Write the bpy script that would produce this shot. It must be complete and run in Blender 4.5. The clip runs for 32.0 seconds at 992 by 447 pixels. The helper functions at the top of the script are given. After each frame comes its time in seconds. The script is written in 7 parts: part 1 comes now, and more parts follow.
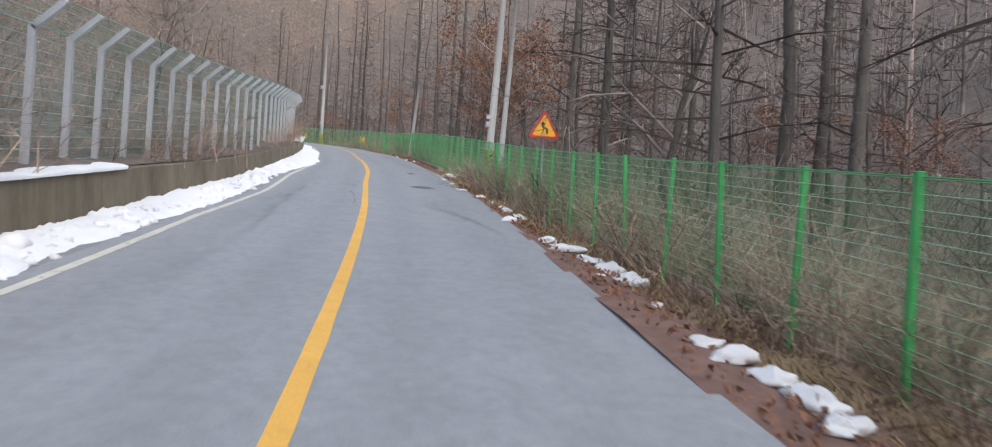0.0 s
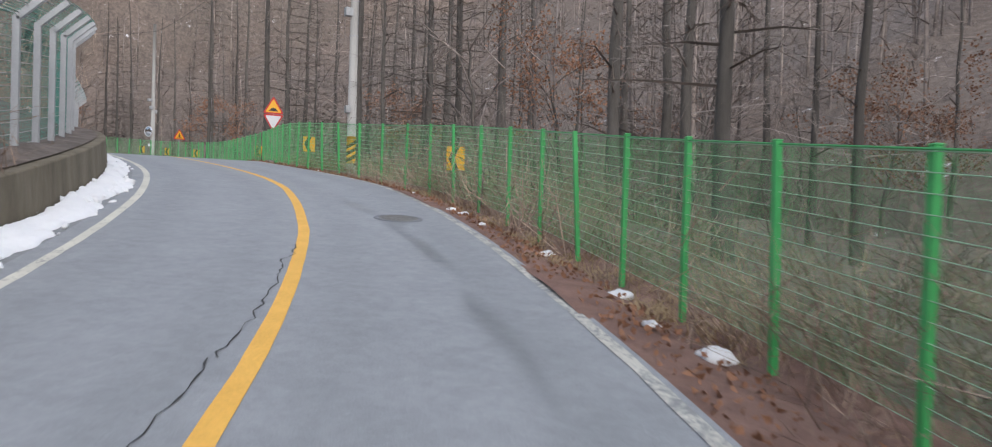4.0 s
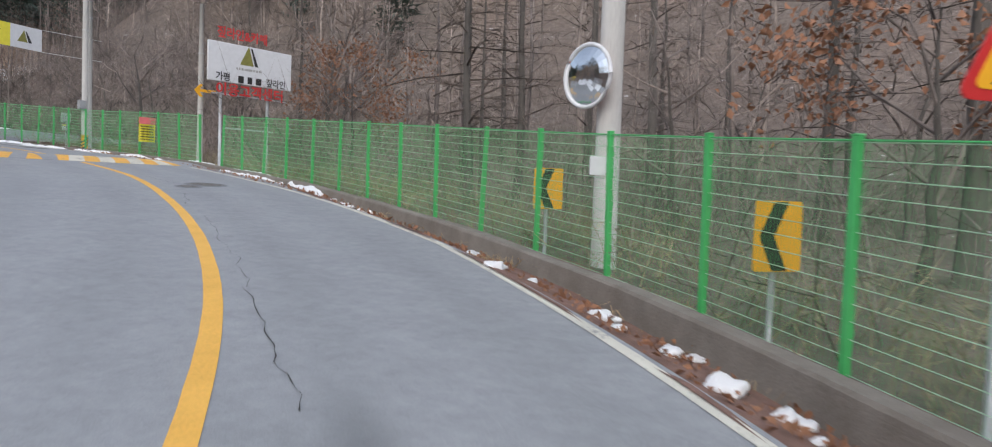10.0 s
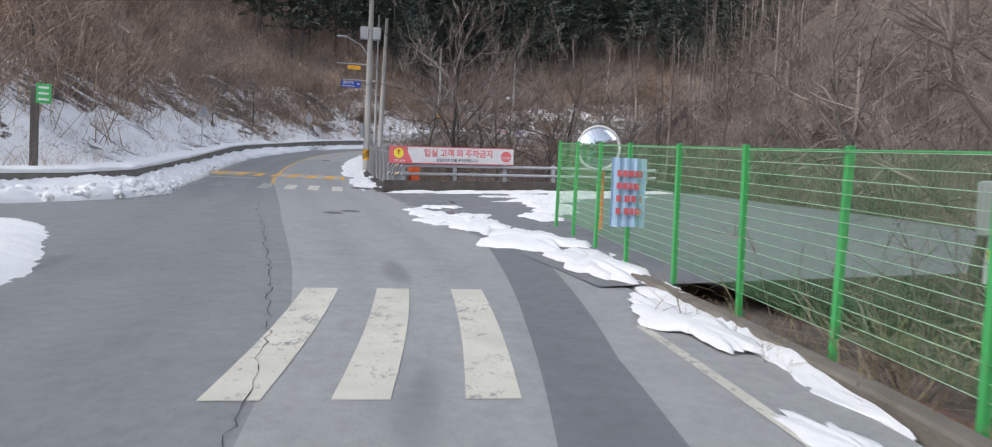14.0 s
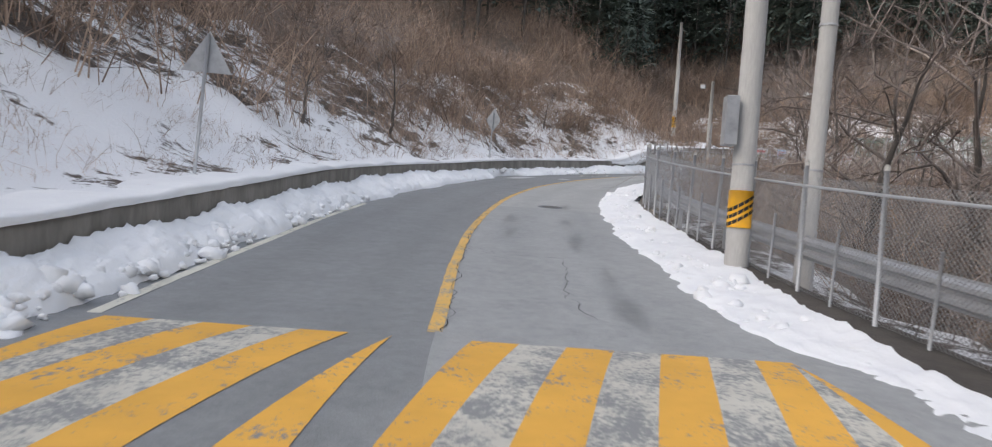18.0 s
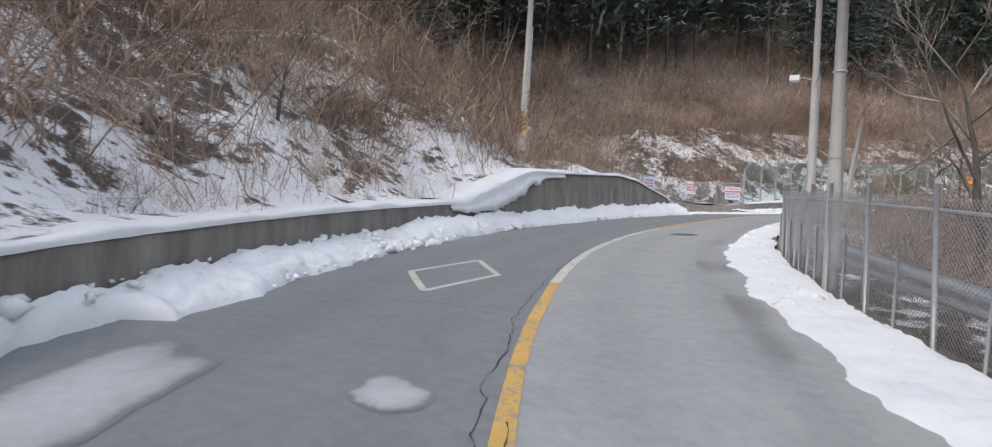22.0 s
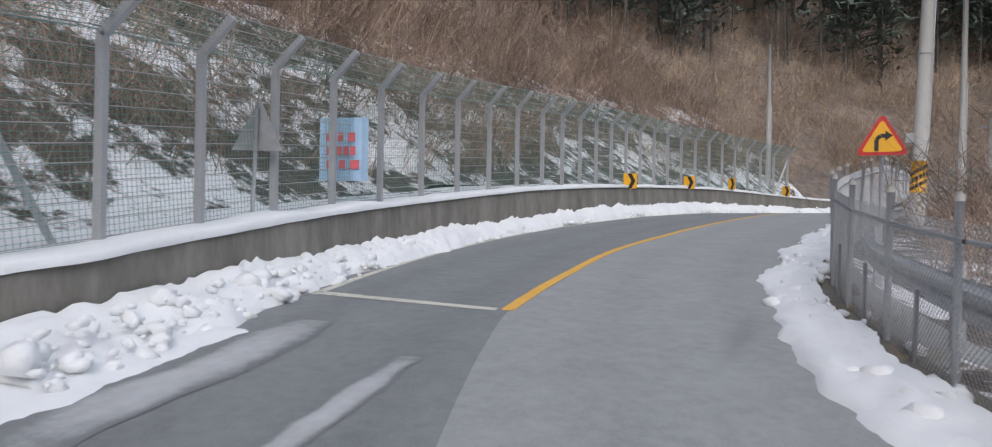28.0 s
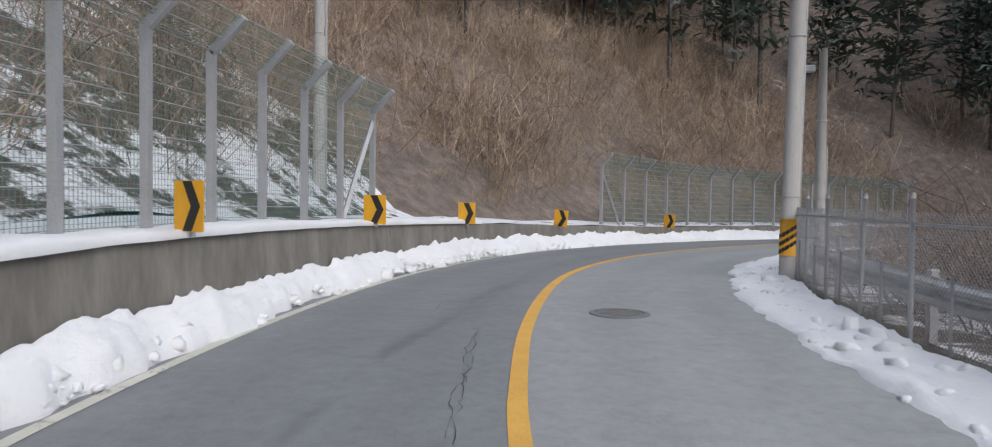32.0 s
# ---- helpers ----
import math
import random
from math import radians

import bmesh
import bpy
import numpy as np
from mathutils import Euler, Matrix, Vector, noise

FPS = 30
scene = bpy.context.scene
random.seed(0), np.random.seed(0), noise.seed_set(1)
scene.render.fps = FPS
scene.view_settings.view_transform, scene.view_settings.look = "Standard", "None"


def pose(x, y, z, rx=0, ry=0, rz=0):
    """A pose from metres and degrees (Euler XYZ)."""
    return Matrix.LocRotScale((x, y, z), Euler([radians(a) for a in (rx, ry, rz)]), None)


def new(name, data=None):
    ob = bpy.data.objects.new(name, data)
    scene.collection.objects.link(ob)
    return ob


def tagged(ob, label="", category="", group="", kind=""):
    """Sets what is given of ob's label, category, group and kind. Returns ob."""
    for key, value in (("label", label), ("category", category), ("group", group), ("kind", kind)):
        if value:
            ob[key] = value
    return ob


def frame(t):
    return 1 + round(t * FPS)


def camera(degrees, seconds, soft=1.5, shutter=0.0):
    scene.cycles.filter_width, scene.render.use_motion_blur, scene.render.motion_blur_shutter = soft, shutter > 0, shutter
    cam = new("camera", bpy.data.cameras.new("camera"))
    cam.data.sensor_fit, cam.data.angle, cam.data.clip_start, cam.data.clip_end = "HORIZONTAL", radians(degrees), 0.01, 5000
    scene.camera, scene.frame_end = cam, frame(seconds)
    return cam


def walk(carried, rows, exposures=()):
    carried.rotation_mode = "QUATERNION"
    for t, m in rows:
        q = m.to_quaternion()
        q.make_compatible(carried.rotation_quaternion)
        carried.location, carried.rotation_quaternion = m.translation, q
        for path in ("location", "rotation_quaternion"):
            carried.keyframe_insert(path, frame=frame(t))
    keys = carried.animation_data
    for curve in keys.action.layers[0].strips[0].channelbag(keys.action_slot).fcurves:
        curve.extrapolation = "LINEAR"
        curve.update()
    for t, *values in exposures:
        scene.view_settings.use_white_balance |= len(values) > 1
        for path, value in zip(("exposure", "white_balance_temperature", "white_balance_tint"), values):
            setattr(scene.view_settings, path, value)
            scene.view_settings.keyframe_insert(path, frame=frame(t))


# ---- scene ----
EXPOSURES = [(0.0, 0.12, 6280, 10), (2.0, 0.0, 6280, 10), (9.0, -0.06, 6280, 10), (13.0, -0.10, 6280, 10), (15.5, 0.15, 6640, 10), (16.2, 0.18, 6700, 10), (17.0, 0.04, 6720, 10), (18.5, 0.14, 6600, 10), (20.0, 0.16, 6500, 10), (21.5, 0.08, 6480, 10), (24.0, 0.04, 6440, 10), (25.0, -0.08, 6270, 10), (29.0, -0.3, 6270, 10), (31.0, -0.24, 6270, 10), (32.0, -0.28, 6270, 10)]
SKY_STRENGTH, SUN_STRENGTH = 0.26, 0.7
ROAD_S0 = -39.56

cam = camera(69.0, 32.0, soft=1.1, shutter=0.12)
PATH = [
    (0.0, 0.000, 0.000, 1.701, 0.86, -3.35, -0.12),
    (0.5, -0.848, 6.563, 2.447, 1.42, -3.80, 0.05),
    (1.0, -1.694, 12.989, 3.222, 1.82, -3.85, 0.46),
    (1.5, -2.658, 19.391, 4.050, 1.72, -4.18, 1.22),
    (2.0, -3.810, 25.718, 4.965, 1.72, -4.61, 2.43),
    (2.5, -5.111, 31.951, 5.950, 0.94, -4.17, 3.76),
    (3.0, -6.487, 38.138, 6.899, 0.32, -3.70, 5.12),
    (3.5, -7.889, 44.255, 7.748, -0.17, -2.68, 6.42),
    (4.0, -9.454, 50.314, 8.477, -0.62, -1.56, 8.00),
    (4.5, -11.484, 56.397, 9.148, -0.43, -1.42, 9.88),
    (5.0, -14.132, 62.213, 9.976, -0.89, -1.35, 10.58),
    (5.5, -17.594, 67.649, 10.937, -2.11, -1.40, 10.19),
    (6.0, -21.758, 71.964, 11.764, -3.33, -1.50, 10.57),
    (6.5, -25.324, 75.520, 12.190, -3.80, -1.60, 13.61),
    (7.0, -27.480, 79.555, 12.325, -3.63, -1.68, 18.59),
    (7.5, -29.779, 83.190, 12.468, -3.64, -1.92, 21.64),
    (8.0, -32.175, 86.658, 12.614, -3.82, -1.66, 23.86),
    (8.5, -34.778, 90.369, 12.767, -3.95, -2.19, 25.44),
    (9.0, -37.689, 94.430, 12.959, -3.54, -3.23, 28.42),
    (9.5, -40.941, 98.260, 13.203, -3.19, -3.20, 33.16),
    (10.0, -44.471, 101.694, 13.553, -2.59, -2.07, 38.03),
    (10.5, -48.611, 104.676, 13.989, -1.75, -1.47, 43.82),
    (11.0, -52.727, 106.976, 14.416, -1.89, -1.95, 49.48),
    (11.5, -56.660, 108.866, 14.803, -1.90, -2.20, 55.33),
    (12.0, -60.587, 110.282, 15.161, -2.04, -1.98, 62.25),
    (12.5, -65.173, 111.353, 15.511, -2.41, -1.46, 68.95),
    (13.0, -69.447, 111.920, 15.871, -2.16, -1.88, 74.96),
    (13.5, -73.851, 112.143, 16.122, -2.17, -2.07, 80.26),
    (14.0, -78.251, 112.213, 16.326, -1.89, -2.49, 84.75),
    (14.5, -82.514, 111.972, 16.481, -1.22, -3.23, 87.91),
    (15.0, -86.436, 111.416, 16.652, -0.49, -4.09, 90.18),
    (15.5, -89.817, 110.543, 16.900, -0.03, -4.87, 91.96),
    (16.0, -92.860, 109.508, 17.209, 0.19, -5.54, 93.65),
    (16.5, -96.698, 108.647, 17.536, -0.10, -5.58, 94.84),
    (17.0, -100.633, 107.718, 17.847, -0.44, -6.37, 95.82),
    (17.5, -104.677, 106.836, 18.114, -0.92, -5.90, 96.36),
    (18.0, -108.820, 105.891, 18.267, -0.90, -4.31, 96.75),
    (18.5, -112.921, 105.022, 18.488, -0.70, -3.84, 96.88),
    (19.0, -116.610, 104.412, 18.785, -0.60, -3.82, 96.86),
    (19.5, -120.128, 103.985, 19.121, 0.22, -4.26, 95.19),
    (20.0, -123.809, 103.734, 19.542, 0.62, -4.27, 92.66),
    (20.5, -127.375, 103.549, 19.946, 1.01, -3.96, 89.27),
    (21.0, -130.734, 103.534, 20.304, 1.31, -3.97, 85.81),
    (21.5, -134.248, 103.847, 20.684, 1.83, -3.62, 80.94),
    (22.0, -137.817, 104.398, 21.153, 1.83, -3.66, 76.78),
    (22.5, -141.652, 105.313, 21.627, 2.09, -3.32, 71.18),
    (23.0, -145.533, 106.571, 22.032, 2.00, -2.26, 65.89),
    (23.5, -149.190, 108.129, 22.385, 1.76, -1.35, 61.03),
    (24.0, -152.447, 109.899, 22.727, 1.55, -0.07, 56.28),
    (24.5, -155.428, 111.804, 23.033, 1.38, -0.32, 51.40),
    (25.0, -158.265, 113.976, 23.398, 1.12, -0.13, 48.19),
    (25.5, -160.898, 116.051, 23.794, 1.05, -0.38, 46.62),
    (26.0, -163.556, 118.293, 24.203, 1.01, -0.38, 45.20),
    (26.5, -166.210, 120.804, 24.613, 0.97, -0.14, 43.78),
    (27.0, -168.774, 123.489, 24.986, 0.86, 0.01, 41.92),
    (27.5, -171.162, 126.252, 25.285, 0.61, -0.27, 39.17),
    (28.0, -173.433, 129.023, 25.534, 0.27, -0.90, 35.84),
    (28.5, -175.507, 131.992, 25.789, -0.22, -1.49, 30.34),
    (29.0, -177.181, 135.274, 26.118, -0.44, -3.02, 21.12),
    (29.5, -178.355, 138.658, 26.462, 0.12, -2.50, 13.65),
    (30.0, -179.200, 141.989, 26.794, 0.52, -1.35, 8.54),
    (30.5, -179.925, 145.441, 27.088, 0.59, -0.21, 4.42),
    (31.0, -180.453, 148.914, 27.362, 0.55, 0.14, 2.42),
    (31.5, -180.984, 152.554, 27.641, -0.66, -0.33, 1.17),
    (32.0, -181.358, 156.040, 27.873, -1.73, -0.76, -0.38),
]
walk(cam, [(r[0], pose(r[1], r[2], r[3], 90 + r[4], r[5], r[6])) for r in PATH], EXPOSURES)

# ---- sky and sun: an even winter overcast ----
world = bpy.data.worlds.new("winter_sky")
scene.world = world
world.use_nodes = True
wn = world.node_tree.nodes
wl = world.node_tree.links
bg = wn["Background"]
sky = wn.new("ShaderNodeTexSky")
sky.sky_type = "NISHITA"
sky.sun_disc = False
sky.sun_elevation = radians(38)
sky.sun_rotation = radians(150)
sky.air_density, sky.dust_density, sky.ozone_density = 1.0, 3.0, 1.5
tame = wn.new("ShaderNodeHueSaturation")
tame.inputs["Saturation"].default_value = 0.62
wl.new(sky.outputs[0], tame.inputs["Color"])
wl.new(tame.outputs[0], bg.inputs[0])
bg.inputs[1].default_value = SKY_STRENGTH
sun = new("sun", bpy.data.lights.new("sun", "SUN"))
sun.data.energy, sun.data.angle, sun.data.color = SUN_STRENGTH, radians(30), (0.97, 0.99, 1.0)
sun.matrix_world = pose(0, 0, 60, 52, 0, 150)

# ---- materials ----


def node_mat(name, rough=0.8, metal=0.0):
    m = bpy.data.materials.new(name)
    m.use_nodes = True
    n = m.node_tree.nodes
    b = n["Principled BSDF"]
    b.inputs["Roughness"].default_value, b.inputs["Metallic"].default_value = rough, metal
    return m, n, m.node_tree.links, b


def ramp(n, l, fac, stops):
    r = n.new("ShaderNodeValToRGB")
    e = r.color_ramp.elements
    while len(e) > len(stops):
        e.remove(e[-1])
    while len(e) < len(stops):
        e.new(0.5)
    for k, (p, c) in zip(e, stops):
        k.position, k.color = p, (*c, 1)
    l.new(fac, r.inputs[0])
    return r.outputs[0]


def tex(n, l, scale, detail=6, rough=0.6, stretch=None, kind="Object"):
    c = n.new("ShaderNodeTexCoord")
    out = c.outputs[kind]
    if stretch:
        mp = n.new("ShaderNodeMapping")
        mp.inputs["Scale"].default_value = stretch
        l.new(out, mp.inputs[0])
        out = mp.outputs[0]
    t = n.new("ShaderNodeTexNoise")
    t.inputs["Scale"].default_value, t.inputs["Detail"].default_value, t.inputs["Roughness"].default_value = scale, detail, rough
    l.new(out, t.inputs["Vector"])
    return t.outputs["Fac"]


def mixc(n, l, fac, a, b, mode="MIX"):
    m = n.new("ShaderNodeMix")
    m.data_type, m.blend_type = "RGBA", mode
    for k, v in ((0, fac), (6, a), (7, b)):
        if hasattr(v, "is_linked"):
            l.new(v, m.inputs[k])
        else:
            m.inputs[k].default_value = v if k == 0 else (*v, 1)
    return m.outputs[2]


def bump(n, l, b, fac, strength, dist):
    u = n.new("ShaderNodeBump")
    u.inputs["Strength"].default_value, u.inputs["Distance"].default_value = strength, dist
    l.new(fac, u.inputs["Height"])
    l.new(u.outputs[0], b.inputs["Normal"])


def surface(name, dark, light, scale=3.0, rough=0.85, metal=0.0, fine=40.0, relief=0.3, dist=0.01, stretch=None, vary=0.0):
    """A two-scale noisy surface between two colours, with a fine relief."""
    m, n, l, b = node_mat(name, rough, metal)
    big, small = tex(n, l, scale, stretch=stretch), tex(n, l, fine, 4, stretch=stretch)
    c = ramp(n, l, big, [(0.3, dark), (0.7, light)])
    mid = [0.5 * (x + y) for x, y in zip(dark, light)]
    d = ramp(n, l, small, [(0.25, [0.72 * x for x in mid]), (0.75, [1.25 * x for x in mid])])
    c = mixc(n, l, 0.4, c, d)
    if vary:
        o = n.new("ShaderNodeObjectInfo")
        v = ramp(n, l, o.outputs["Random"], [(0.0, (1 - vary,) * 3), (1.0, (1 + vary,) * 3)])
        c = mixc(n, l, 1.0, c, v, "MULTIPLY")
    l.new(c, b.inputs["Base Color"])
    bump(n, l, b, small, relief, dist)
    return m


def growth(name, dark, light):
    """Dead stems: clumps of darker and paler growth, each stem a little its own."""
    m, n, l, b = node_mat(name, 0.95)
    g = n.new("ShaderNodeNewGeometry")
    clump = mixc(n, l, 0.4, tex(n, l, 0.33, 3, 0.6), tex(n, l, 1.3, 3, 0.6))
    c = ramp(n, l, clump, [(0.37, dark), (0.59, light)])
    stem = ramp(n, l, g.outputs["Random Per Island"], [(0.0, (0.62, 0.62, 0.64)), (0.6, (1.0, 1.0, 1.0)), (1.0, (1.45, 1.42, 1.38))])
    l.new(mixc(n, l, 1.0, c, stem, "MULTIPLY"), b.inputs["Base Color"])
    return m


def plain(name, c, rough=0.5, metal=0.0, dirt=0.25):
    """Paint or metal with faint weathering."""
    m, n, l, b = node_mat(name, rough, metal)
    f = tex(n, l, 6.0)
    l.new(ramp(n, l, f, [(0.3, [x * (1 - dirt) for x in c]), (0.6, c)]), b.inputs["Base Color"])
    return m


def asphalt(name, lo, hi, gloss=0.30, wet=0.0):
    """Worn asphalt: aggregate, blotches, wheel-polish ("worn"), and damp stains where the mesh's "damp" value says so."""
    m, n, l, b = node_mat(name, 0.75)
    big, mid, blotch = tex(n, l, 0.22, 5, 0.65), tex(n, l, 1.6, 6, 0.7), tex(n, l, 6.5, 5, 0.7)
    fine, grit = tex(n, l, 75.0, 4, 0.75), tex(n, l, 230.0, 2, 0.6)
    c = ramp(n, l, big, [(0.3, lo), (0.68, hi)])
    c = mixc(n, l, 0.5, c, ramp(n, l, mid, [(0.36, [x * 0.72 for x in lo]), (0.66, [x * 1.14 for x in hi])]))
    c = mixc(n, l, 0.34, c, ramp(n, l, blotch, [(0.36, [x * 0.62 for x in lo]), (0.64, [x * 1.28 for x in hi])]))
    c = mixc(n, l, 0.3, c, ramp(n, l, fine, [(0.3, [x * 0.5 for x in lo]), (0.7, [x * 1.45 for x in hi])]))
    c = mixc(n, l, 0.2, c, ramp(n, l, grit, [(0.35, [x * 0.4 for x in lo]), (0.65, [x * 1.7 for x in hi])]))
    tr = n.new("ShaderNodeAttribute")
    tr.attribute_name = "worn"
    c = mixc(n, l, tr.outputs["Fac"], c, mixc(n, l, 1.0, c, (0.86, 0.86, 0.86), "MULTIPLY"))
    at_ = n.new("ShaderNodeAttribute")
    at_.attribute_name = "damp"
    edge = n.new("ShaderNodeMath")
    edge.operation = "MULTIPLY_ADD"
    edge.inputs[1].default_value = 0.55
    l.new(mixc(n, l, 0.35, mid, blotch), edge.inputs[0])
    l.new(at_.outputs["Fac"], edge.inputs[2])
    w = ramp(n, l, edge.outputs[0], [(0.46 - wet, (0, 0, 0)), (0.60 - wet, (0.6, 0.6, 0.6)), (0.85 - wet, (1, 1, 1))])
    c = mixc(n, l, w, c, mixc(n, l, 1.0, c, (0.66, 0.655, 0.65), "MULTIPLY"))
    l.new(c, b.inputs["Base Color"])
    l.new(ramp(n, l, w, [(0.0, (0.68, 0.68, 0.68)), (1.0, (gloss, gloss, gloss))]), b.inputs["Roughness"])
    bump(n, l, b, fine, 0.4 if not wet else 0.12, 0.004)
    return m


def snow_mat():
    m, n, l, b = node_mat("snow", 0.6)
    f, g, k = tex(n, l, 1.2), tex(n, l, 14.0), tex(n, l, 60.0)
    c = ramp(n, l, f, [(0.3, (0.79, 0.80, 0.82)), (0.65, (0.87, 0.878, 0.885))])
    dirt = ramp(n, l, tex(n, l, 3.0, 8, 0.75), [(0.62, (0, 0, 0)), (0.80, (1, 1, 1))])
    c = mixc(n, l, dirt, c, (0.66, 0.63, 0.57))
    l.new(c, b.inputs["Base Color"])
    b.inputs["Subsurface Weight"].default_value = 0.0
    bump(n, l, b, mixc(n, l, 0.35, g, k), 0.55, 0.04)
    return m


def hill_mat(name, snow_lo, snow_hi, lift=1.0):
    """Leaf litter and dead grass under patchy snow."""
    m, n, l, b = node_mat(name, 0.95)
    a, f, g = tex(n, l, 0.38, 8, 0.68), tex(n, l, 1.7, 8, 0.75), tex(n, l, 30.0)
    c = ramp(n, l, f, [(0.30, (0.028, 0.023, 0.020)), (0.47, (0.078, 0.066, 0.058)), (0.56, (0.12, 0.10, 0.086)), (0.72, (0.20, 0.168, 0.142))])
    c = mixc(n, l, 0.35, c, ramp(n, l, g, [(0.3, (0.03, 0.024, 0.02)), (0.7, (0.19, 0.145, 0.115))]))
    c = mixc(n, l, 0.5, c, mixc(n, l, 1.0, c, ramp(n, l, tex(n, l, 0.06, 4, 0.6), [(0.35, (0.7, 0.74, 0.76)), (0.65, (1.2, 1.1, 1.05))]), "MULTIPLY"))
    c = mixc(n, l, 1.0, c, (lift, lift, lift), "MULTIPLY")
    s = mixc(n, l, 0.45, a, f)
    s = ramp(n, l, s, [(snow_lo, (0, 0, 0)), (snow_hi, (1, 1, 1))])
    c = mixc(n, l, s, c, (0.84, 0.85, 0.87))
    l.new(c, b.inputs["Base Color"])
    bump(n, l, b, f, 0.8, 0.12)
    return m


ASPHALT = asphalt("asphalt", (0.235, 0.247, 0.262), (0.30, 0.312, 0.326))
ASPHALT_DARK = asphalt("asphalt_worn_dark", (0.182, 0.189, 0.194), (0.25, 0.258, 0.263))
PALE_LANE = asphalt("dry_pale_lane", (0.305, 0.312, 0.305), (0.39, 0.395, 0.385))
CONCRETE_LANE = asphalt("pale_lane", (0.27, 0.279, 0.278), (0.35, 0.357, 0.353))
WET = asphalt("wet_asphalt", (0.16, 0.167, 0.178), (0.225, 0.23, 0.24), 0.06, 0.16)
PATCH = asphalt("fresh_patch", (0.15, 0.155, 0.17), (0.19, 0.195, 0.21))
SNOW = snow_mat()
HILL = hill_mat("hillside_litter", 0.60, 0.66, 1.6)
DRY = hill_mat("dry_grass_hillside", 0.66, 0.72, 2.1)
BANK_SNOW = hill_mat("snowy_bank", 0.425, 0.46, 1.2)
ROCKY_SNOW = hill_mat("patchy_snow_slope", 0.49, 0.53, 1.2)
BROKEN_SNOW = hill_mat("broken_snow", 0.470, 0.50, 1.4)
LITTER = hill_mat("leaf_litter", 0.66, 0.72, 1.7)
VERGE = surface("red_brown_soil", (0.125, 0.07, 0.053), (0.31, 0.185, 0.145), 3.0, 0.95, fine=35, relief=0.9, dist=0.03)
WET_SOIL = surface("dark_wet_soil", (0.04, 0.036, 0.032), (0.115, 0.10, 0.088), 2.5, 0.8, fine=25, relief=0.8, dist=0.02)
YELLOW = surface("yellow_road_paint", (0.66, 0.36, 0.06), (0.85, 0.49, 0.10), 2.5, 0.7, relief=0.2)


def worn_paint(name, paint, bare, lo, hi):
    """Road paint rubbed through to the asphalt in ragged patches."""
    m, n, l, b = node_mat(name, 0.75)
    f = mixc(n, l, 0.45, tex(n, l, 2.5, 8, 0.75), tex(n, l, 22.0, 6, 0.7))
    c = ramp(n, l, tex(n, l, 1.2), [(0.3, [0.8 * x for x in paint]), (0.7, paint)])
    l.new(mixc(n, l, ramp(n, l, f, [(lo, (1, 1, 1)), (hi, (0, 0, 0))]), c, bare), b.inputs["Base Color"])
    return m


WHITE = worn_paint("white_road_paint", (0.66, 0.64, 0.555), (0.25, 0.25, 0.245), 0.40, 0.46)
FAINT_WHITE = worn_paint("faint_white_paint", (0.45, 0.45, 0.43), (0.24, 0.245, 0.25), 0.50, 0.62)
WORN_WHITE = worn_paint("rubbed_white_paint", (0.60, 0.58, 0.51), (0.24, 0.245, 0.245), 0.45, 0.54)
FADED_YELLOW = worn_paint("faded_yellow_paint", (0.74, 0.46, 0.13), (0.30, 0.285, 0.25), 0.42, 0.50)
WORN_YELLOW = worn_paint("rubbed_yellow_paint", (0.80, 0.43, 0.07), (0.22, 0.225, 0.23), 0.40, 0.46)
CRACK = surface("crack_tar_and_hollow_shade", (0.03, 0.03, 0.03), (0.05, 0.05, 0.05), 5.0, 0.9)
CONC = surface("weathered_concrete", (0.105, 0.096, 0.082), (0.32, 0.302, 0.272), 2.2, 0.92, fine=14, relief=0.6, dist=0.03, stretch=(1, 1, 0.3))
MOSSY = surface("mossy_concrete", (0.07, 0.055, 0.03), (0.24, 0.205, 0.15), 1.8, 0.95, fine=12, relief=0.8, dist=0.04, stretch=(1, 1, 0.3))
CURB = surface("curb_concrete", (0.13, 0.11, 0.09), (0.27, 0.25, 0.22), 2.0, 0.95, relief=0.6, dist=0.02)
POLE = surface("pole_concrete", (0.36, 0.35, 0.33), (0.50, 0.49, 0.47), 1.5, 0.85, stretch=(1, 1, 0.15))
GREEN = plain("green_powder_coat", (0.075, 0.44, 0.13), 0.4, 0, 0.15)
GREENWIRE = plain("green_wire", (0.12, 0.42, 0.15), 0.45)
PALEWIRE = plain("pale_green_wire", (0.45, 0.64, 0.47), 0.45)
GALV = surface("galvanised_steel", (0.36, 0.37, 0.385), (0.52, 0.53, 0.55), 3.0, 0.5, 0.35, relief=0.05)
GALVWIRE = plain("galvanised_wire", (0.44, 0.44, 0.44), 0.5, 0.3)
NETGREEN = plain("green_net", (0.10, 0.31, 0.25), 0.6)
SIGNY = plain("sign_yellow", (0.85, 0.43, 0.02), 0.45, 0, 0.1)
SIGNR = plain("sign_red", (0.55, 0.03, 0.03), 0.45, 0, 0.1)
SIGNB = plain("sign_black", (0.02, 0.02, 0.02), 0.5)
SIGNW = plain("sign_white", (0.68, 0.69, 0.71), 0.5, 0, 0.1)
SIGNBLUE = plain("sign_blue", (0.02, 0.07, 0.42), 0.45, 0, 0.1)
CAPGREY = plain("grey_plastic_cap", (0.42, 0.41, 0.38), 0.6)
SIGNBACK = plain("sign_back_grey", (0.42, 0.43, 0.44), 0.45, 0.3)
PINK = plain("banner_pink", (0.74, 0.16, 0.18), 0.7, 0, 0.15)
LEMON = plain("notice_yellow", (0.82, 0.72, 0.06), 0.7, 0, 0.1)
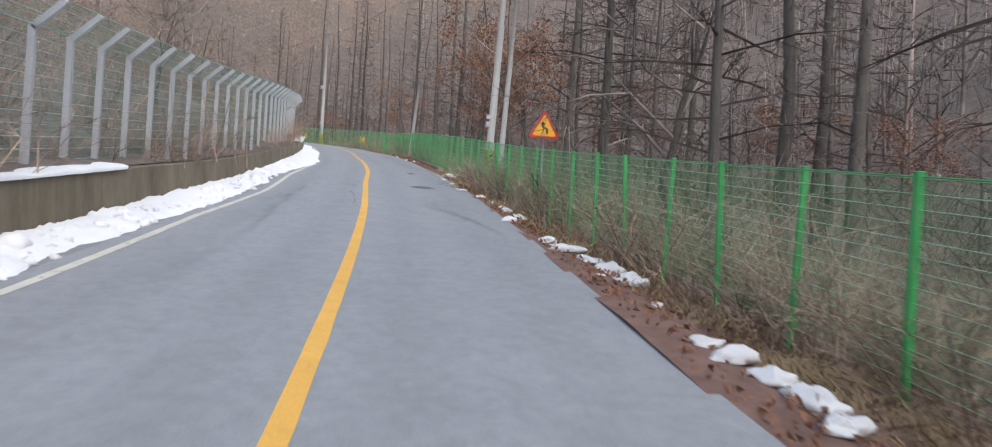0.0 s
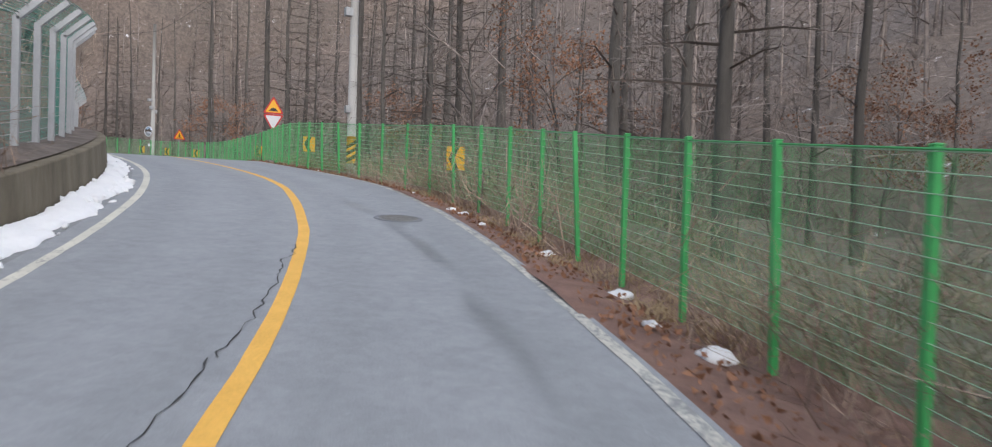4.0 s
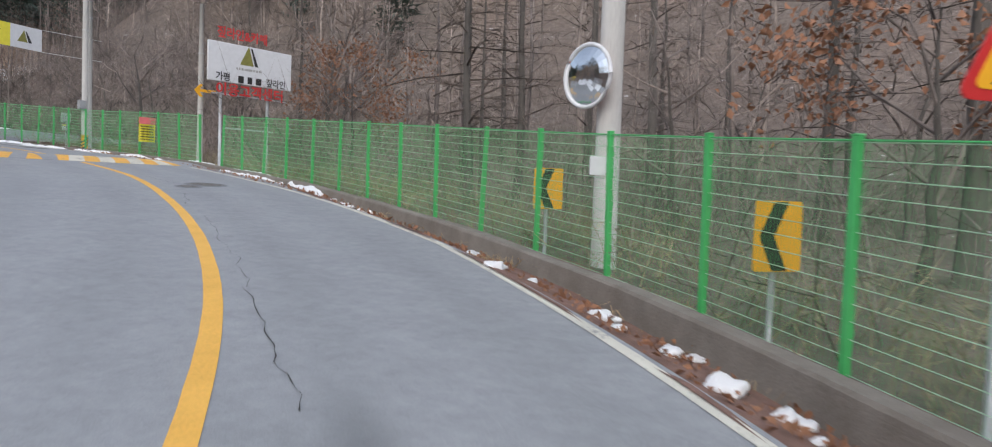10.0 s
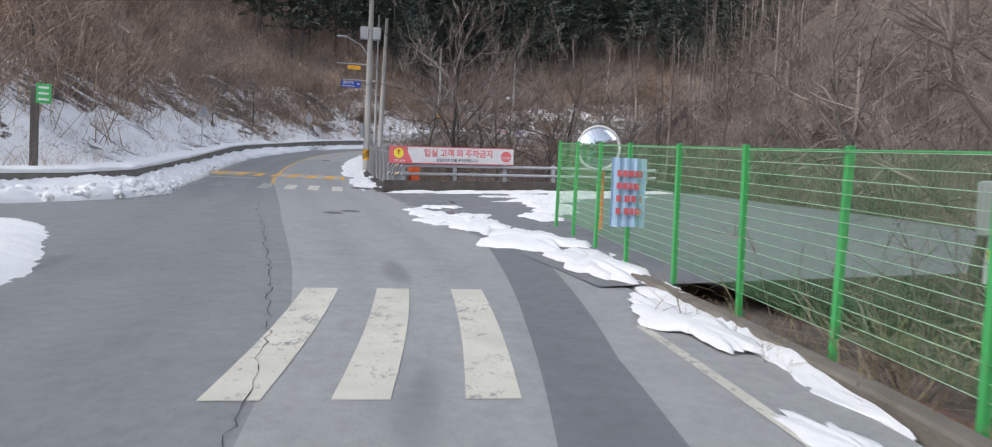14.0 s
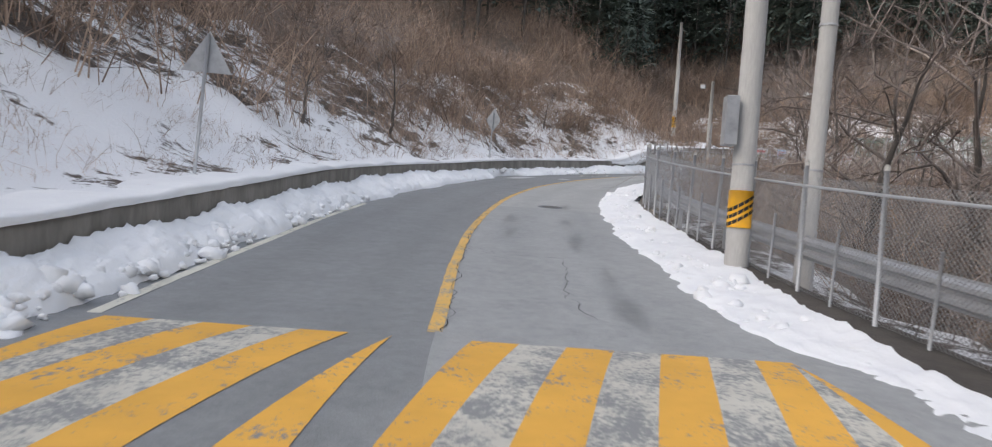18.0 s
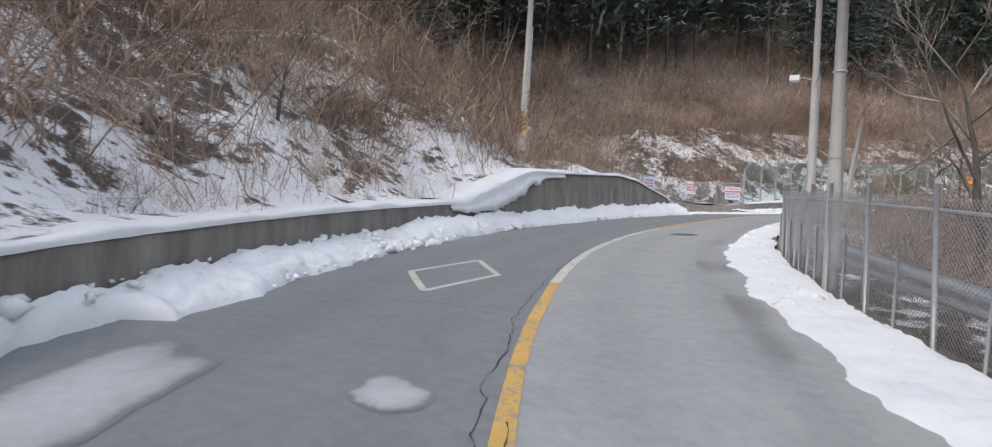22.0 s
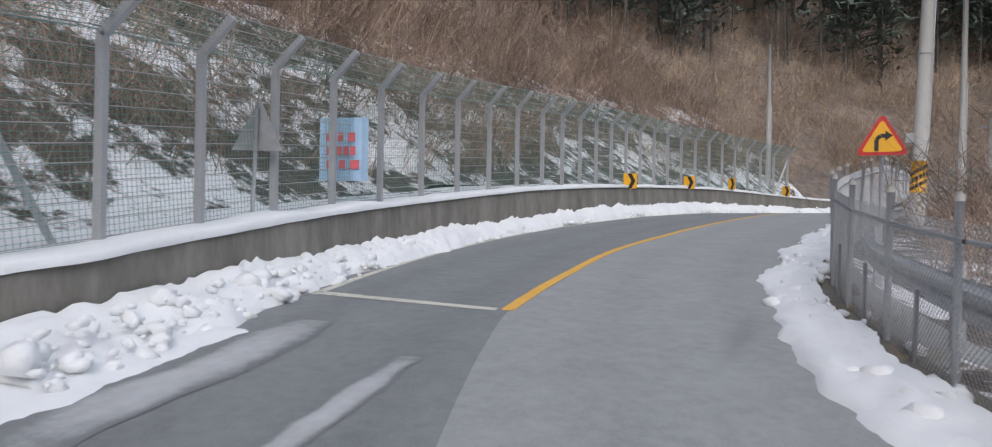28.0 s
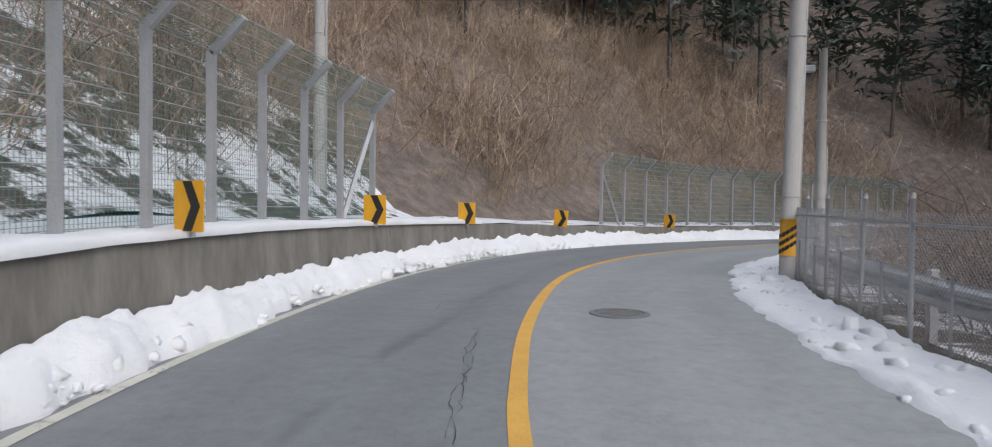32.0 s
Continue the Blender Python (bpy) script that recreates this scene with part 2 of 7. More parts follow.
LIGHTBLUE = plain("banner_light_blue", (0.42, 0.60, 0.80), 0.7, 0, 0.1)
ORANGE = plain("barrier_orange", (0.75, 0.13, 0.03), 0.5, 0, 0.2)
IRON = surface("cast_iron", (0.13, 0.127, 0.12), (0.21, 0.205, 0.195), 8.0, 0.7)
CABLE = plain("black_cable", (0.02, 0.02, 0.02), 0.6)
BARK = surface("grey_brown_bark", (0.055, 0.049, 0.044), (0.15, 0.135, 0.12), 5.0, 0.95, fine=30, relief=0.9, dist=0.03, stretch=(1, 1, 0.2), vary=0.25)
WEED = growth("olive_dry_weeds", (0.13, 0.11, 0.07), (0.40, 0.34, 0.215))
TWIG = growth("grey_brown_twigs", (0.10, 0.083, 0.074), (0.32, 0.27, 0.24))
RUST = growth("rusty_brush", (0.135, 0.095, 0.073), (0.47, 0.355, 0.275))
STRAW = growth("straw_brush", (0.15, 0.108, 0.078), (0.54, 0.42, 0.31))
TAN = surface("dead_grass", (0.30, 0.21, 0.11), (0.48, 0.36, 0.21), 2.0, 0.95, vary=0.2)
DEADLEAF = surface("dead_leaves", (0.19, 0.085, 0.05), (0.36, 0.19, 0.11), 4.0, 0.9, vary=0.2)
# needle green paled towards grey: distance haze is put into the colour
NEEDLE = surface("pine_needles", (0.062, 0.088, 0.074), (0.135, 0.17, 0.142), 1.0, 0.9, vary=0.3)

# ---- shape helpers ----


def mesh_of(name, verts, faces, mat, smooth=False):
    me = bpy.data.meshes.new(name)
    me.from_pydata([tuple(v) for v in verts], [], [tuple(f) for f in faces])
    me.materials.append(mat)
    if smooth:
        me.polygons.foreach_set("use_smooth", [True] * len(me.polygons))
    me.update()
    return me


class Bag:
    """Collects boxes, tubes and sheets into one mesh."""

    def __init__(self):
        self.v, self.f = [], []

    def add(self, v, f):
        o = len(self.v)
        self.v += [tuple(p) for p in v]
        self.f += [tuple(i + o for i in q) for q in f]
        return self

    def box(self, c, s, m=None, bevel=0.0):
        x, y, z = (k / 2 for k in s)
        if bevel:
            k = bevel
            lay = []
            for zz, e in ((-z, k), (-z + k, 0), (z - k, 0), (z, k)):
                lay += [(sx * (x - e), sy * (y - e), zz) for sx, sy in ((-1, -1), (1, -1), (1, 1), (-1, 1))]
            f = [(3, 2, 1, 0), (12, 13, 14, 15)]
            for r in range(3):
                f += [(r * 4 + i, r * 4 + (i + 1) % 4, r * 4 + 4 + (i + 1) % 4, r * 4 + 4 + i) for i in range(4)]
            v = lay
        else:
            v = [(a * x, b * y, d * z) for d in (-1, 1) for a, b in ((-1, -1), (1, -1), (1, 1), (-1, 1))]
            f = [(3, 2, 1, 0), (4, 5, 6, 7), (0, 1, 5, 4), (1, 2, 6, 5), (2, 3, 7, 6), (3, 0, 4, 7)]
        v = [Vector(p) + Vector(c) for p in v]
        if m is not None:
            v = [m @ p for p in v]
        return self.add(v, f)

    def tube(self, pts, radii, n=8, cap=True):
        pts = [Vector(p) for p in pts]
        if not hasattr(radii, "__len__"):
            radii = [radii] * len(pts)
        rings = []
        for i, p in enumerate(pts):
            d = (pts[min(i + 1, len(pts) - 1)] - pts[max(i - 1, 0)]).normalized()
            a = d.cross(Vector((0, 0, 1)) if abs(d.z) < 0.9 else Vector((1, 0, 0))).normalized()
            b = d.cross(a)
            rings.append([p + radii[i] * (math.cos(t) * a + math.sin(t) * b) for t in (k * math.tau / n for k in range(n))])
        v = [q for r in rings for q in r]
        f = [(i * n + k, i * n + (k + 1) % n, (i + 1) * n + (k + 1) % n, (i + 1) * n + k) for i in range(len(pts) - 1) for k in range(n)]
        if cap:
            f += [tuple(range(n)), tuple(reversed(range((len(pts) - 1) * n, len(pts) * n)))]
        return self.add(v, f)

    def prism(self, poly, depth, m):
        """A flat outline in x, z with a thickness along y."""
        n = len(poly)
        v = [m @ Vector((x, -depth / 2, z)) for x, z in poly] + [m @ Vector((x, depth / 2, z)) for x, z in poly]
        f = [tuple(range(n)), tuple(reversed(range(n, 2 * n)))] + [(i + n, (i + 1) % n + n, (i + 1) % n, i) for i in range(n)]
        return self.add(v, f)

    def mesh(self, name, mat, smooth=False):
        return mesh_of(name, self.v, self.f, mat, smooth)


def part(name, bag, mat, parent, label="", smooth=False):
    ob = new(name, bag.mesh(name, mat, smooth) if isinstance(bag, Bag) else bag)
    ob.parent = parent
    if label:
        ob["label"] = label
    return ob


def thing(name, label, category, group="", kind="", m=None):
    ob = new(name)
    ob.empty_display_size = 0.2
    if m is not None:
        ob.matrix_world = m
    return tagged(ob, label, category, group, kind)


# ---- the road's line: its yellow centre line, every few metres ----
ROAD = [
    (4.51, -39.50, -4.42),
    (2.97, -27.59, -3.06),
    (1.43, -15.69, -1.71),
    (-0.24, -2.80, -0.24),
    (-1.86, 9.08, 1.15),
    (-3.88, 20.88, 2.69),
    (-6.22, 32.61, 4.43),
    (-9.19, 45.22, 6.21),
    (-12.61, 56.59, 7.65),
    (-17.96, 67.04, 9.21),
    (-25.72, 76.10, 10.41),
    (-32.37, 86.04, 10.97),
    (-40.24, 96.27, 11.54),
    (-49.08, 103.99, 12.38),
    (-59.72, 108.92, 13.39),
    (-71.25, 111.03, 14.27),
    (-84.01, 110.76, 14.98),
    (-95.69, 108.53, 15.79),
    (-107.44, 106.09, 16.59),
    (-119.29, 104.25, 17.49),
    (-132.22, 103.93, 18.86),
    (-143.87, 106.34, 20.18),
    (-154.62, 111.45, 21.37),
    (-164.06, 118.81, 22.61),
    (-172.39, 127.46, 23.74),
    (-178.48, 138.86, 24.84),
    (-180.56, 150.66, 25.80),
    (-180.67, 162.54, 26.35),
    (-177.73, 174.03, 26.41),
    (-169.94, 184.35, 26.29),
    (-160.19, 191.36, 26.17),
    (-149.94, 197.61, 26.05),
]
RP = np.array(ROAD)


def spline(p, k):
    """A smooth curve through the points, k steps a span."""
    n = len(p)
    out = []
    for i in range(n - 1):
        a, b, c, d = p[max(i - 1, 0)], p[i], p[i + 1], p[min(i + 2, n - 1)]
        for t in np.arange(k) / k:
            out.append(0.5 * (2 * b + (c - a) * t + (2 * a - 5 * b + 4 * c - d) * t * t + (3 * b - a - 3 * c + d) * t ** 3))
    out.append(p[-1])
    return np.array(out)


RC = spline(RP, 24)
for _ in range(3):
    RC[1:-1] = (RC[:-2] + 2 * RC[1:-1] + RC[2:]) / 4
RS = np.concatenate([[0], np.cumsum(np.linalg.norm(np.diff(RC[:, :2], axis=0), axis=1))]) + ROAD_S0
RT = np.gradient(RC[:, :2], axis=0)
RT /= np.linalg.norm(RT, axis=1)[:, None]


def at(s, d, h=0.0):
    """The place s metres along the road, d metres to the right of its centre line, h above its surface."""
    x, y, z = (np.interp(s, RS, RC[:, k]) for k in range(3))
    tx, ty = np.interp(s, RS, RT[:, 0]), np.interp(s, RS, RT[:, 1])
    k = math.hypot(tx, ty)
    return Vector((x + d * ty / k, y - d * tx / k, z + h))


def yaw_at(s):
    tx, ty = np.interp(s, RS, RT[:, 0]), np.interp(s, RS, RT[:, 1])
    return math.degrees(math.atan2(ty, tx)) - 90


def stand(s, d, h=0.0, turn=0.0):
    """A pose there whose y axis runs along the road."""
    p = at(s, d, h)
    return pose(p.x, p.y, p.z, 0, 0, yaw_at(s) + turn)


def table(rows):
    a = np.array(rows, dtype=float)
    return lambda s: float(np.interp(s, a[:, 0], a[:, 1]))


def nz(x, y, k=1.0, seed=0.0):
    return noise.noise(Vector((x * k + seed, y * k - seed, seed * 0.37)))

# ---- woods: trunks, twigs, brush and needles ----


def np_mesh(name, v, f, mats, ids=None, smooth=False):
    """A mesh from arrays of corners and triangles."""
    me = bpy.data.meshes.new(name)
    v, f = np.asarray(v, dtype=np.float32), np.asarray(f, dtype=np.int32)
    me.vertices.add(len(v))
    me.vertices.foreach_set("co", v.ravel())
    me.loops.add(len(f) * 3)
    me.loops.foreach_set("vertex_index", f.ravel())
    me.polygons.add(len(f))
    me.polygons.foreach_set("loop_start", np.arange(len(f), dtype=np.int32) * 3)
    for m in mats:
        me.materials.append(m)
    if ids is not None:
        me.polygons.foreach_set("material_index", np.asarray(ids, dtype=np.int32))
    if smooth:
        me.polygons.foreach_set("use_smooth", np.ones(len(f), dtype=bool))
    me.update(calc_edges=True)
    me.validate()
    return me


class Twigs:
    """Many thin tapered sticks, three-sided, bent in the middle."""

    def __init__(self):
        self.v, self.f, self.n = [], [], 0

    def stick(self, pts, radii):
        pts = np.asarray(pts, dtype=float)
        d = pts[-1] - pts[0]
        d /= np.linalg.norm(d) + 1e-9
        a = np.cross(d, (0, 0, 1.0) if abs(d[2]) < 0.9 else (1.0, 0, 0))
        a /= np.linalg.norm(a) + 1e-9
        b = np.cross(d, a)
        tri = np.array([a, -0.5 * a + 0.87 * b, -0.5 * a - 0.87 * b])
        k = len(pts)
        for i in range(k - 1):
            self.v.append(pts[i] + tri * radii[i])
        self.v.append(pts[-1:])
        o = self.n
        for i in range(k - 2):
            p, q = o + 3 * i, o + 3 * i + 3
            for j in range(3):
                j2 = (j + 1) % 3
                self.f += [(p + j, p + j2, q + j2), (p + j, q + j2, q + j)]
        p, tip = o + 3 * (k - 2), o + 3 * (k - 1)
        self.f += [(p, p + 1, tip), (p + 1, p + 2, tip), (p + 2, p, tip)]
        self.n += 3 * (k - 1) + 1

    def blade(self, p, q, r):
        """One thin tapered sliver, for the finest twigs."""
        p, q = np.asarray(p, dtype=float), np.asarray(q, dtype=float)
        d = q - p
        a = np.cross(d, (0.31, -0.52, 0.8))
        a *= r / (np.linalg.norm(a) + 1e-9)
        self.v.append(np.array([p - a, p + a, q]))
        self.f.append((self.n, self.n + 1, self.n + 2))
        self.n += 3

    def bent(self, p, m, q, r):
        """A thin twig of two slivers, bent at m."""
        p, m, q = np.asarray(p, dtype=float), np.asarray(m, dtype=float), np.asarray(q, dtype=float)
        a = np.cross(q - p, (0.31, -0.52, 0.8))
        a *= r / (np.linalg.norm(a) + 1e-9)
        self.v.append(np.array([p - a, p + a, m - a * 0.7, m + a * 0.7, q]))
        o = self.n
        self.f += [(o, o + 1, o + 3), (o, o + 3, o + 2), (o + 2, o + 3, o + 4)]
        self.n += 5

    def leaf(self, c, size, rng):
        a, b = rng.normal(size=3), rng.normal(size=3)
        a /= np.linalg.norm(a)
        b -= a * (a @ b)
        b /= np.linalg.norm(b)
        bend = np.cross(a, b) * size * 0.25
        self.v.append(np.array([c, c + a * size * 0.5 + b * size * 0.32 + bend, c + a * size, c + a * size * 0.5 - b * size * 0.32 + bend]))
        o = self.n
        self.f += [(o, o + 1, o + 2), (o, o + 2, o + 3)]
        self.n += 4

    def arrays(self):
        return np.concatenate(self.v), np.array(self.f)

    def mesh(self, name, mat):
        v, f = self.arrays()
        return np_mesh(name, v, f, [mat])


def trunk_mesh(name, h, r, rng, lean=0.3, sides=9):
    b = Bag()
    k = 9
    lx, ly = rng.normal(0, lean, 2)
    pts, rad = [], []
    for i in range(k):
        t = i / (k - 1)
        pts.append((lx * t * t + 0.05 * rng.normal(), ly * t * t + 0.05 * rng.normal(), h * t - 0.3 * (i == 0)))
        rad.append(r * (1.35 if i == 0 else 1.0) * (1 - 0.88 * t))
    b.tube(pts, rad, sides)
    return b.mesh(name, BARK, True), np.array(pts), np.array(rad)


def on(pts, t):
    i = min(int(t * (len(pts) - 1)), len(pts) - 2)
    u = t * (len(pts) - 1) - i
    return pts[i] * (1 - u) + pts[i + 1] * u


def conifer_bare(seed, h=19.0, r=0.2, low=0.16, count=95):
    """A tall straight larch, leafless: thin level branches all the way up."""
    rng = np.random.default_rng(seed)
    me, pts, rad = trunk_mesh("larch_trunk", h, r, rng)
    w = Twigs()
    for i in range(count):
        t = low + (1 - low) * (i / count) ** 0.9 * 0.98
        p = on(pts, t)
        a = i * 2.4 + rng.normal(0, 0.4)
        ln = (0.5 + 2.6 * (1 - t) ** 0.7) * rng.uniform(0.55, 1.15)
        d = np.array([math.cos(a), math.sin(a), 0])
        rise, droop = rng.uniform(-0.15, 0.35), rng.uniform(0.0, 0.25)
        q1 = p + d * ln * 0.5 + np.array([0, 0, rise * ln * 0.5])
        q2 = p + d * ln + np.array([0, 0, rise * ln * 0.6 - droop * ln * 0.4])
        w.bent(p, q1, q2, 0.032 * (1.3 - t))
        for _ in range(13):
            u = rng.uniform(0.25, 1)
            o = p + (q1 - p) * min(2 * u, 1) + (q2 - q1) * max(2 * u - 1, 0)
            e = d * rng.uniform(0.1, 0.7) + rng.normal(0, 0.45, 3)
            w.blade(o, o + e * rng.uniform(0.3, 0.9) * (1.25 - t), 0.013)
    return me, w.mesh("larch_branches", TWIG)


def limb(w, p, d, ln, r, depth, rng, spread, leaves=None):
    mid = p + d * ln * 0.5 + rng.normal(0, 0.06 * ln, 3)
    end = p + d * ln + rng.normal(0, 0.07 * ln, 3)
    if depth == 0:
        w.blade(p, end, max(r, 0.009))
    elif depth == 1:
        w.bent(p, mid, end, r)
    else:
        w.stick([p, mid, end], [r, r * 0.75])
    if leaves is not None and depth <= 1:
        for _ in range(2):
            leaves.leaf(mid + rng.normal(0, 0.25, 3), rng.uniform(0.10, 0.2), rng)
    if depth == 0:
        return
    for _ in range(rng.integers(3, 5) if depth > 1 else 9):
        e = d + rng.normal(0, spread, 3) + np.array([0, 0, 0.12])
        e /= np.linalg.norm(e)
        u = rng.uniform(0.35, 1.0)
        o = p + (mid - p) * min(2 * u, 1) + (end - mid) * max(2 * u - 1, 0)
        limb(w, o, e, ln * rng.uniform(0.45, 0.72), r * 0.55, depth - 1, rng, spread, leaves)


def broadleaf_bare(seed, h=9.0, r=0.14, leafy=False, stems=1, spread=0.5):
    rng = np.random.default_rng(seed)
    me, pts, rad = trunk_mesh("bare_tree_trunk", h * 0.62, r, rng, 0.8)
    w, lv = Twigs(), Twigs()
    for i in range(9):
        t = 0.32 + 0.68 * i / 8
        p = on(pts, min(t, 0.999))
        a = i * 2.4 + rng.normal(0, 0.5)
        d = np.array([math.cos(a) * 0.75, math.sin(a) * 0.75, rng.uniform(0.35, 1.1)])
        d /= np.linalg.norm(d)
        limb(w, p, d, h * rng.uniform(0.2, 0.33), r * 0.42 * (1.15 - 0.6 * t), 3, rng, spread, lv if leafy else None)
    return me, w.mesh("bare_tree_branches", TWIG), lv.mesh("dead_leaf_crown", DEADLEAF) if leafy else None


def brush_arrays(seed, h=2.4, count=26, spread=1.3):
    """A clump of leafless brush stems."""
    rng = np.random.default_rng(seed)
    w = Twigs()
    for _ in range(count):
        p = np.append(rng.normal(0, spread * 0.35, 2), -0.15)
        d = np.append(rng.normal(0, 0.42, 2), 1.0)
        ln = h * rng.uniform(0.35, 1.05)
        m = p + d * ln * 0.55 + rng.normal(0, 0.10 * ln, 3)
        e = m + (d + np.append(rng.normal(0, 0.65, 2), rng.uniform(-0.9, 0.1))) * ln * 0.5
        w.bent(p, m, e, 0.013)
        for _ in range(7):
            u = rng.uniform(0.45, 1.6)
            o = p + (m - p) * min(u, 1) + (e - m) * max(u - 1, 0)
            w.blade(o, o + rng.normal(0, 0.3, 3) * ln * 0.7 + np.array([0, 0, 0.10 * ln]), 0.009)
    return w.arrays()


def grass_arrays(seed, count=70, h=0.45, spread=0.35):
    rng = np.random.default_rng(seed)
    w = Twigs()
    for _ in range(count):
        p = np.append(rng.normal(0, spread * 0.5, 2), -0.03)
        d = np.append(rng.normal(0, 0.7, 2), 1.0) * h * rng.uniform(0.4, 1)
        m = p + d * 0.6
        w.bent(p, m, m + np.array([d[0] * 0.9, d[1] * 0.9, -0.25 * h]), 0.007)
    return w.arrays()


def scatter(name, variants, places, mats, label, category, kind="stuff"):
    """Many plants joined into one: variants are lists of (v, f, material index), places are (x, y, z, turn, size)."""
    V, F, I, o = [], [], [], 0
    for j, (x, y, z, turn, size) in enumerate(places):
        c, s = math.cos(turn) * size, math.sin(turn) * size
        rot = np.array([[c, -s, 0], [s, c, 0], [0, 0, size]])
        for v, f, k in variants[j % len(variants)]:
            V.append(v @ rot.T + (x, y, z))
            F.append(f + o)
            I.append(np.full(len(f), k))
            o += len(v)
    if not V:
        return None
    ob = new(name, np_mesh(name, np.concatenate(V), np.concatenate(F), mats, np.concatenate(I)))
    return tagged(ob, label, category, "", kind)

# ---- kinds of things ----


def ribbon(name, s0, s1, prof, mat, step=0.5, smooth=False):
    """A sheet along the road: prof(s) gives the same number of (d, h) for every s."""
    n = max(2, int(abs(s1 - s0) / step) + 1)
    v, f, k = [], [], 0
    for i in range(n):
        s = s0 + (s1 - s0) * i / (n - 1)
        row = prof(s)
        k = len(row)
        v += [at(s, d, h) for d, h in row]
    for i in range(n - 1):
        for j in range(k - 1):
            a = i * k + j
            f.append((a, a + 1, a + k + 1, a + k))
    return mesh_of(name, v, f, mat, smooth)


def structure(name, me, label, category="", kind="structure"):
    return tagged(new(name, me), label, category, "", kind)


def stripe(name, s0, s1, d, width, mat, label, worn=0.0, h=0.006, seed=0):
    """A painted line with ragged edges."""
    df = d if callable(d) else (lambda s: d)

    def prof(s):
        a = 0.012 * nz(s * 1.7, 3.1, 1.0, seed) * (0.4 + 0.3 * worn)
        b = 0.012 * nz(s * 1.9, 7.7, 1.0, seed) * (0.4 + 0.3 * worn)
        return [(df(s) - width / 2 + a, h), (df(s) + width / 2 + b, h)]

    return structure(name, ribbon(name, s0, s1, prof, mat, 0.35), label, "road marking")


def flat_on_road(bag, corners, h=0.006):
    """A flat patch on the road from (s, d) corners, finely cut so that it follows the surface."""
    (sa, da), (sb, db), (sc, dc), (sd_, dd) = corners
    n, m = 6, 6
    v = []
    for i in range(n + 1):
        for j in range(m + 1):
            u, w = i / n, j / m
            s = (sa * (1 - u) + sb * u) * (1 - w) + (sd_ * (1 - u) + sc * u) * w
            d = (da * (1 - u) + db * u) * (1 - w) + (dd * (1 - u) + dc * u) * w
            v.append(at(s, d, h + hump_h(s)))
    f = [(i * (m + 1) + j, (i + 1) * (m + 1) + j, (i + 1) * (m + 1) + j + 1, i * (m + 1) + j + 1) for i in range(n) for j in range(m)]
    bag.add(v, f)


def crack(s0, d0, s1, d1, width=0.02, seed=1, h=0.008):
    rng = np.random.default_rng(seed)
    n = max(6, int(math.hypot(s1 - s0, d1 - d0) / 0.12))
    v, f = [], []
    o = 0.0
    for i in range(n + 1):
        u = i / n
        o = o * 0.75 + rng.normal(0, 0.022)
        w = 0.26 * width * rng.uniform(0.15, 1.5)
        s, d = s0 + (s1 - s0) * u, d0 + (d1 - d0) * u
        k = math.hypot(s1 - s0, d1 - d0)
        es, ed = -(d1 - d0) / k, (s1 - s0) / k
        v += [at(s + es * (o - w), d + ed * (o - w), h), at(s + es * (o + w), d + ed * (o + w), h)]
        if i:
            a = 2 * i - 2
            f.append((a, a + 1, a + 3, a + 2))
    return structure("road_crack", mesh_of("road_crack", v, f, CRACK), "dark ragged crack in the asphalt", "crack")


def manhole(s, d, r=0.36, damp=True):
    m = stand(s, d, 0.006) @ pose(0, 0, 0, math.degrees(math.atan2(at(s + 1, d).z - at(s - 1, d).z, 2.0)), 0, 0)
    t = thing("manhole_cover", "round dark cast-iron manhole cover set in the asphalt", "manhole", "manholes", m=m)
    b = Bag().tube([(0, 0, 0), (0, 0, 0.006)], r, 28)
    cover = part("cover", b, IRON, t)
    ring = Bag()
    n = 32
    p = [(math.cos(k * math.tau / n) * q, math.sin(k * math.tau / n) * q, z) for k in range(n) for q, z in ((r + 0.012, 0.0), (r + 0.012, 0.010), (r + 0.07, 0.010), (r + 0.09, 0.0))]
    ring.add(p, [(4 * k + i, 4 * k + i + 1, 4 * ((k + 1) % n) + i + 1, 4 * ((k + 1) % n) + i) for k in range(n) for i in range(3)])
    part("ring", ring, PATCH, t, "dark tarred ring")
    tr = Bag()
    for i in range(-3, 4):
        w = math.sqrt(max(0.0, r * r - (i * 0.09) ** 2)) * 0.85
        tr.box((0, i * 0.09, 0.008), (2 * w, 0.03, 0.005))
    part("tread", tr, IRON, cover)["kind"] = "stuff"
    return t


def wire_panel(name, L, H, hz, vt, r_h, r_v):
    """Wire meshes of a panel in its own x (along) and z: level wires and upright wires."""
    a, b = Bag(), Bag()
    for z in hz:
        a.tube([(0, 0, z), (L, 0, z)], r_h, 4, False)
    n = int(L / vt)
    for i in range(n + 1):
        b.tube([(i * L / n, 0.004, hz[0]), (i * L / n, 0.004, hz[-1])], r_v, 3, False)
    return a, b


def span(p, q):
    """The pose that puts x from p to q, with z up across it; the span's length is kept by stretching x a little."""
    d = q - p
    x = d.normalized()
    y = Vector((0, 0, 1)).cross(x).normalized()
    z = Vector((0, 0, 1))
    m = Matrix(((x.x, y.x, z.x, p.x), (x.y, y.y, z.y, p.y), (x.z, y.z, z.z, p.z), (0, 0, 0, 1)))
    return m


def fence_line(s0, s1, dfun, step):
    """Places of posts every step metres of true length."""
    out, s = [], s0
    out.append((s, at(s, dfun(s))))
    while s < s1:
        t = s
        while t < s + 3 * step:
            t += 0.05
            p = at(t, dfun(t))
            if (p.xy - out[-1][1].xy).length >= step:
                break
        out.append((t, p))
        s = t
    return out


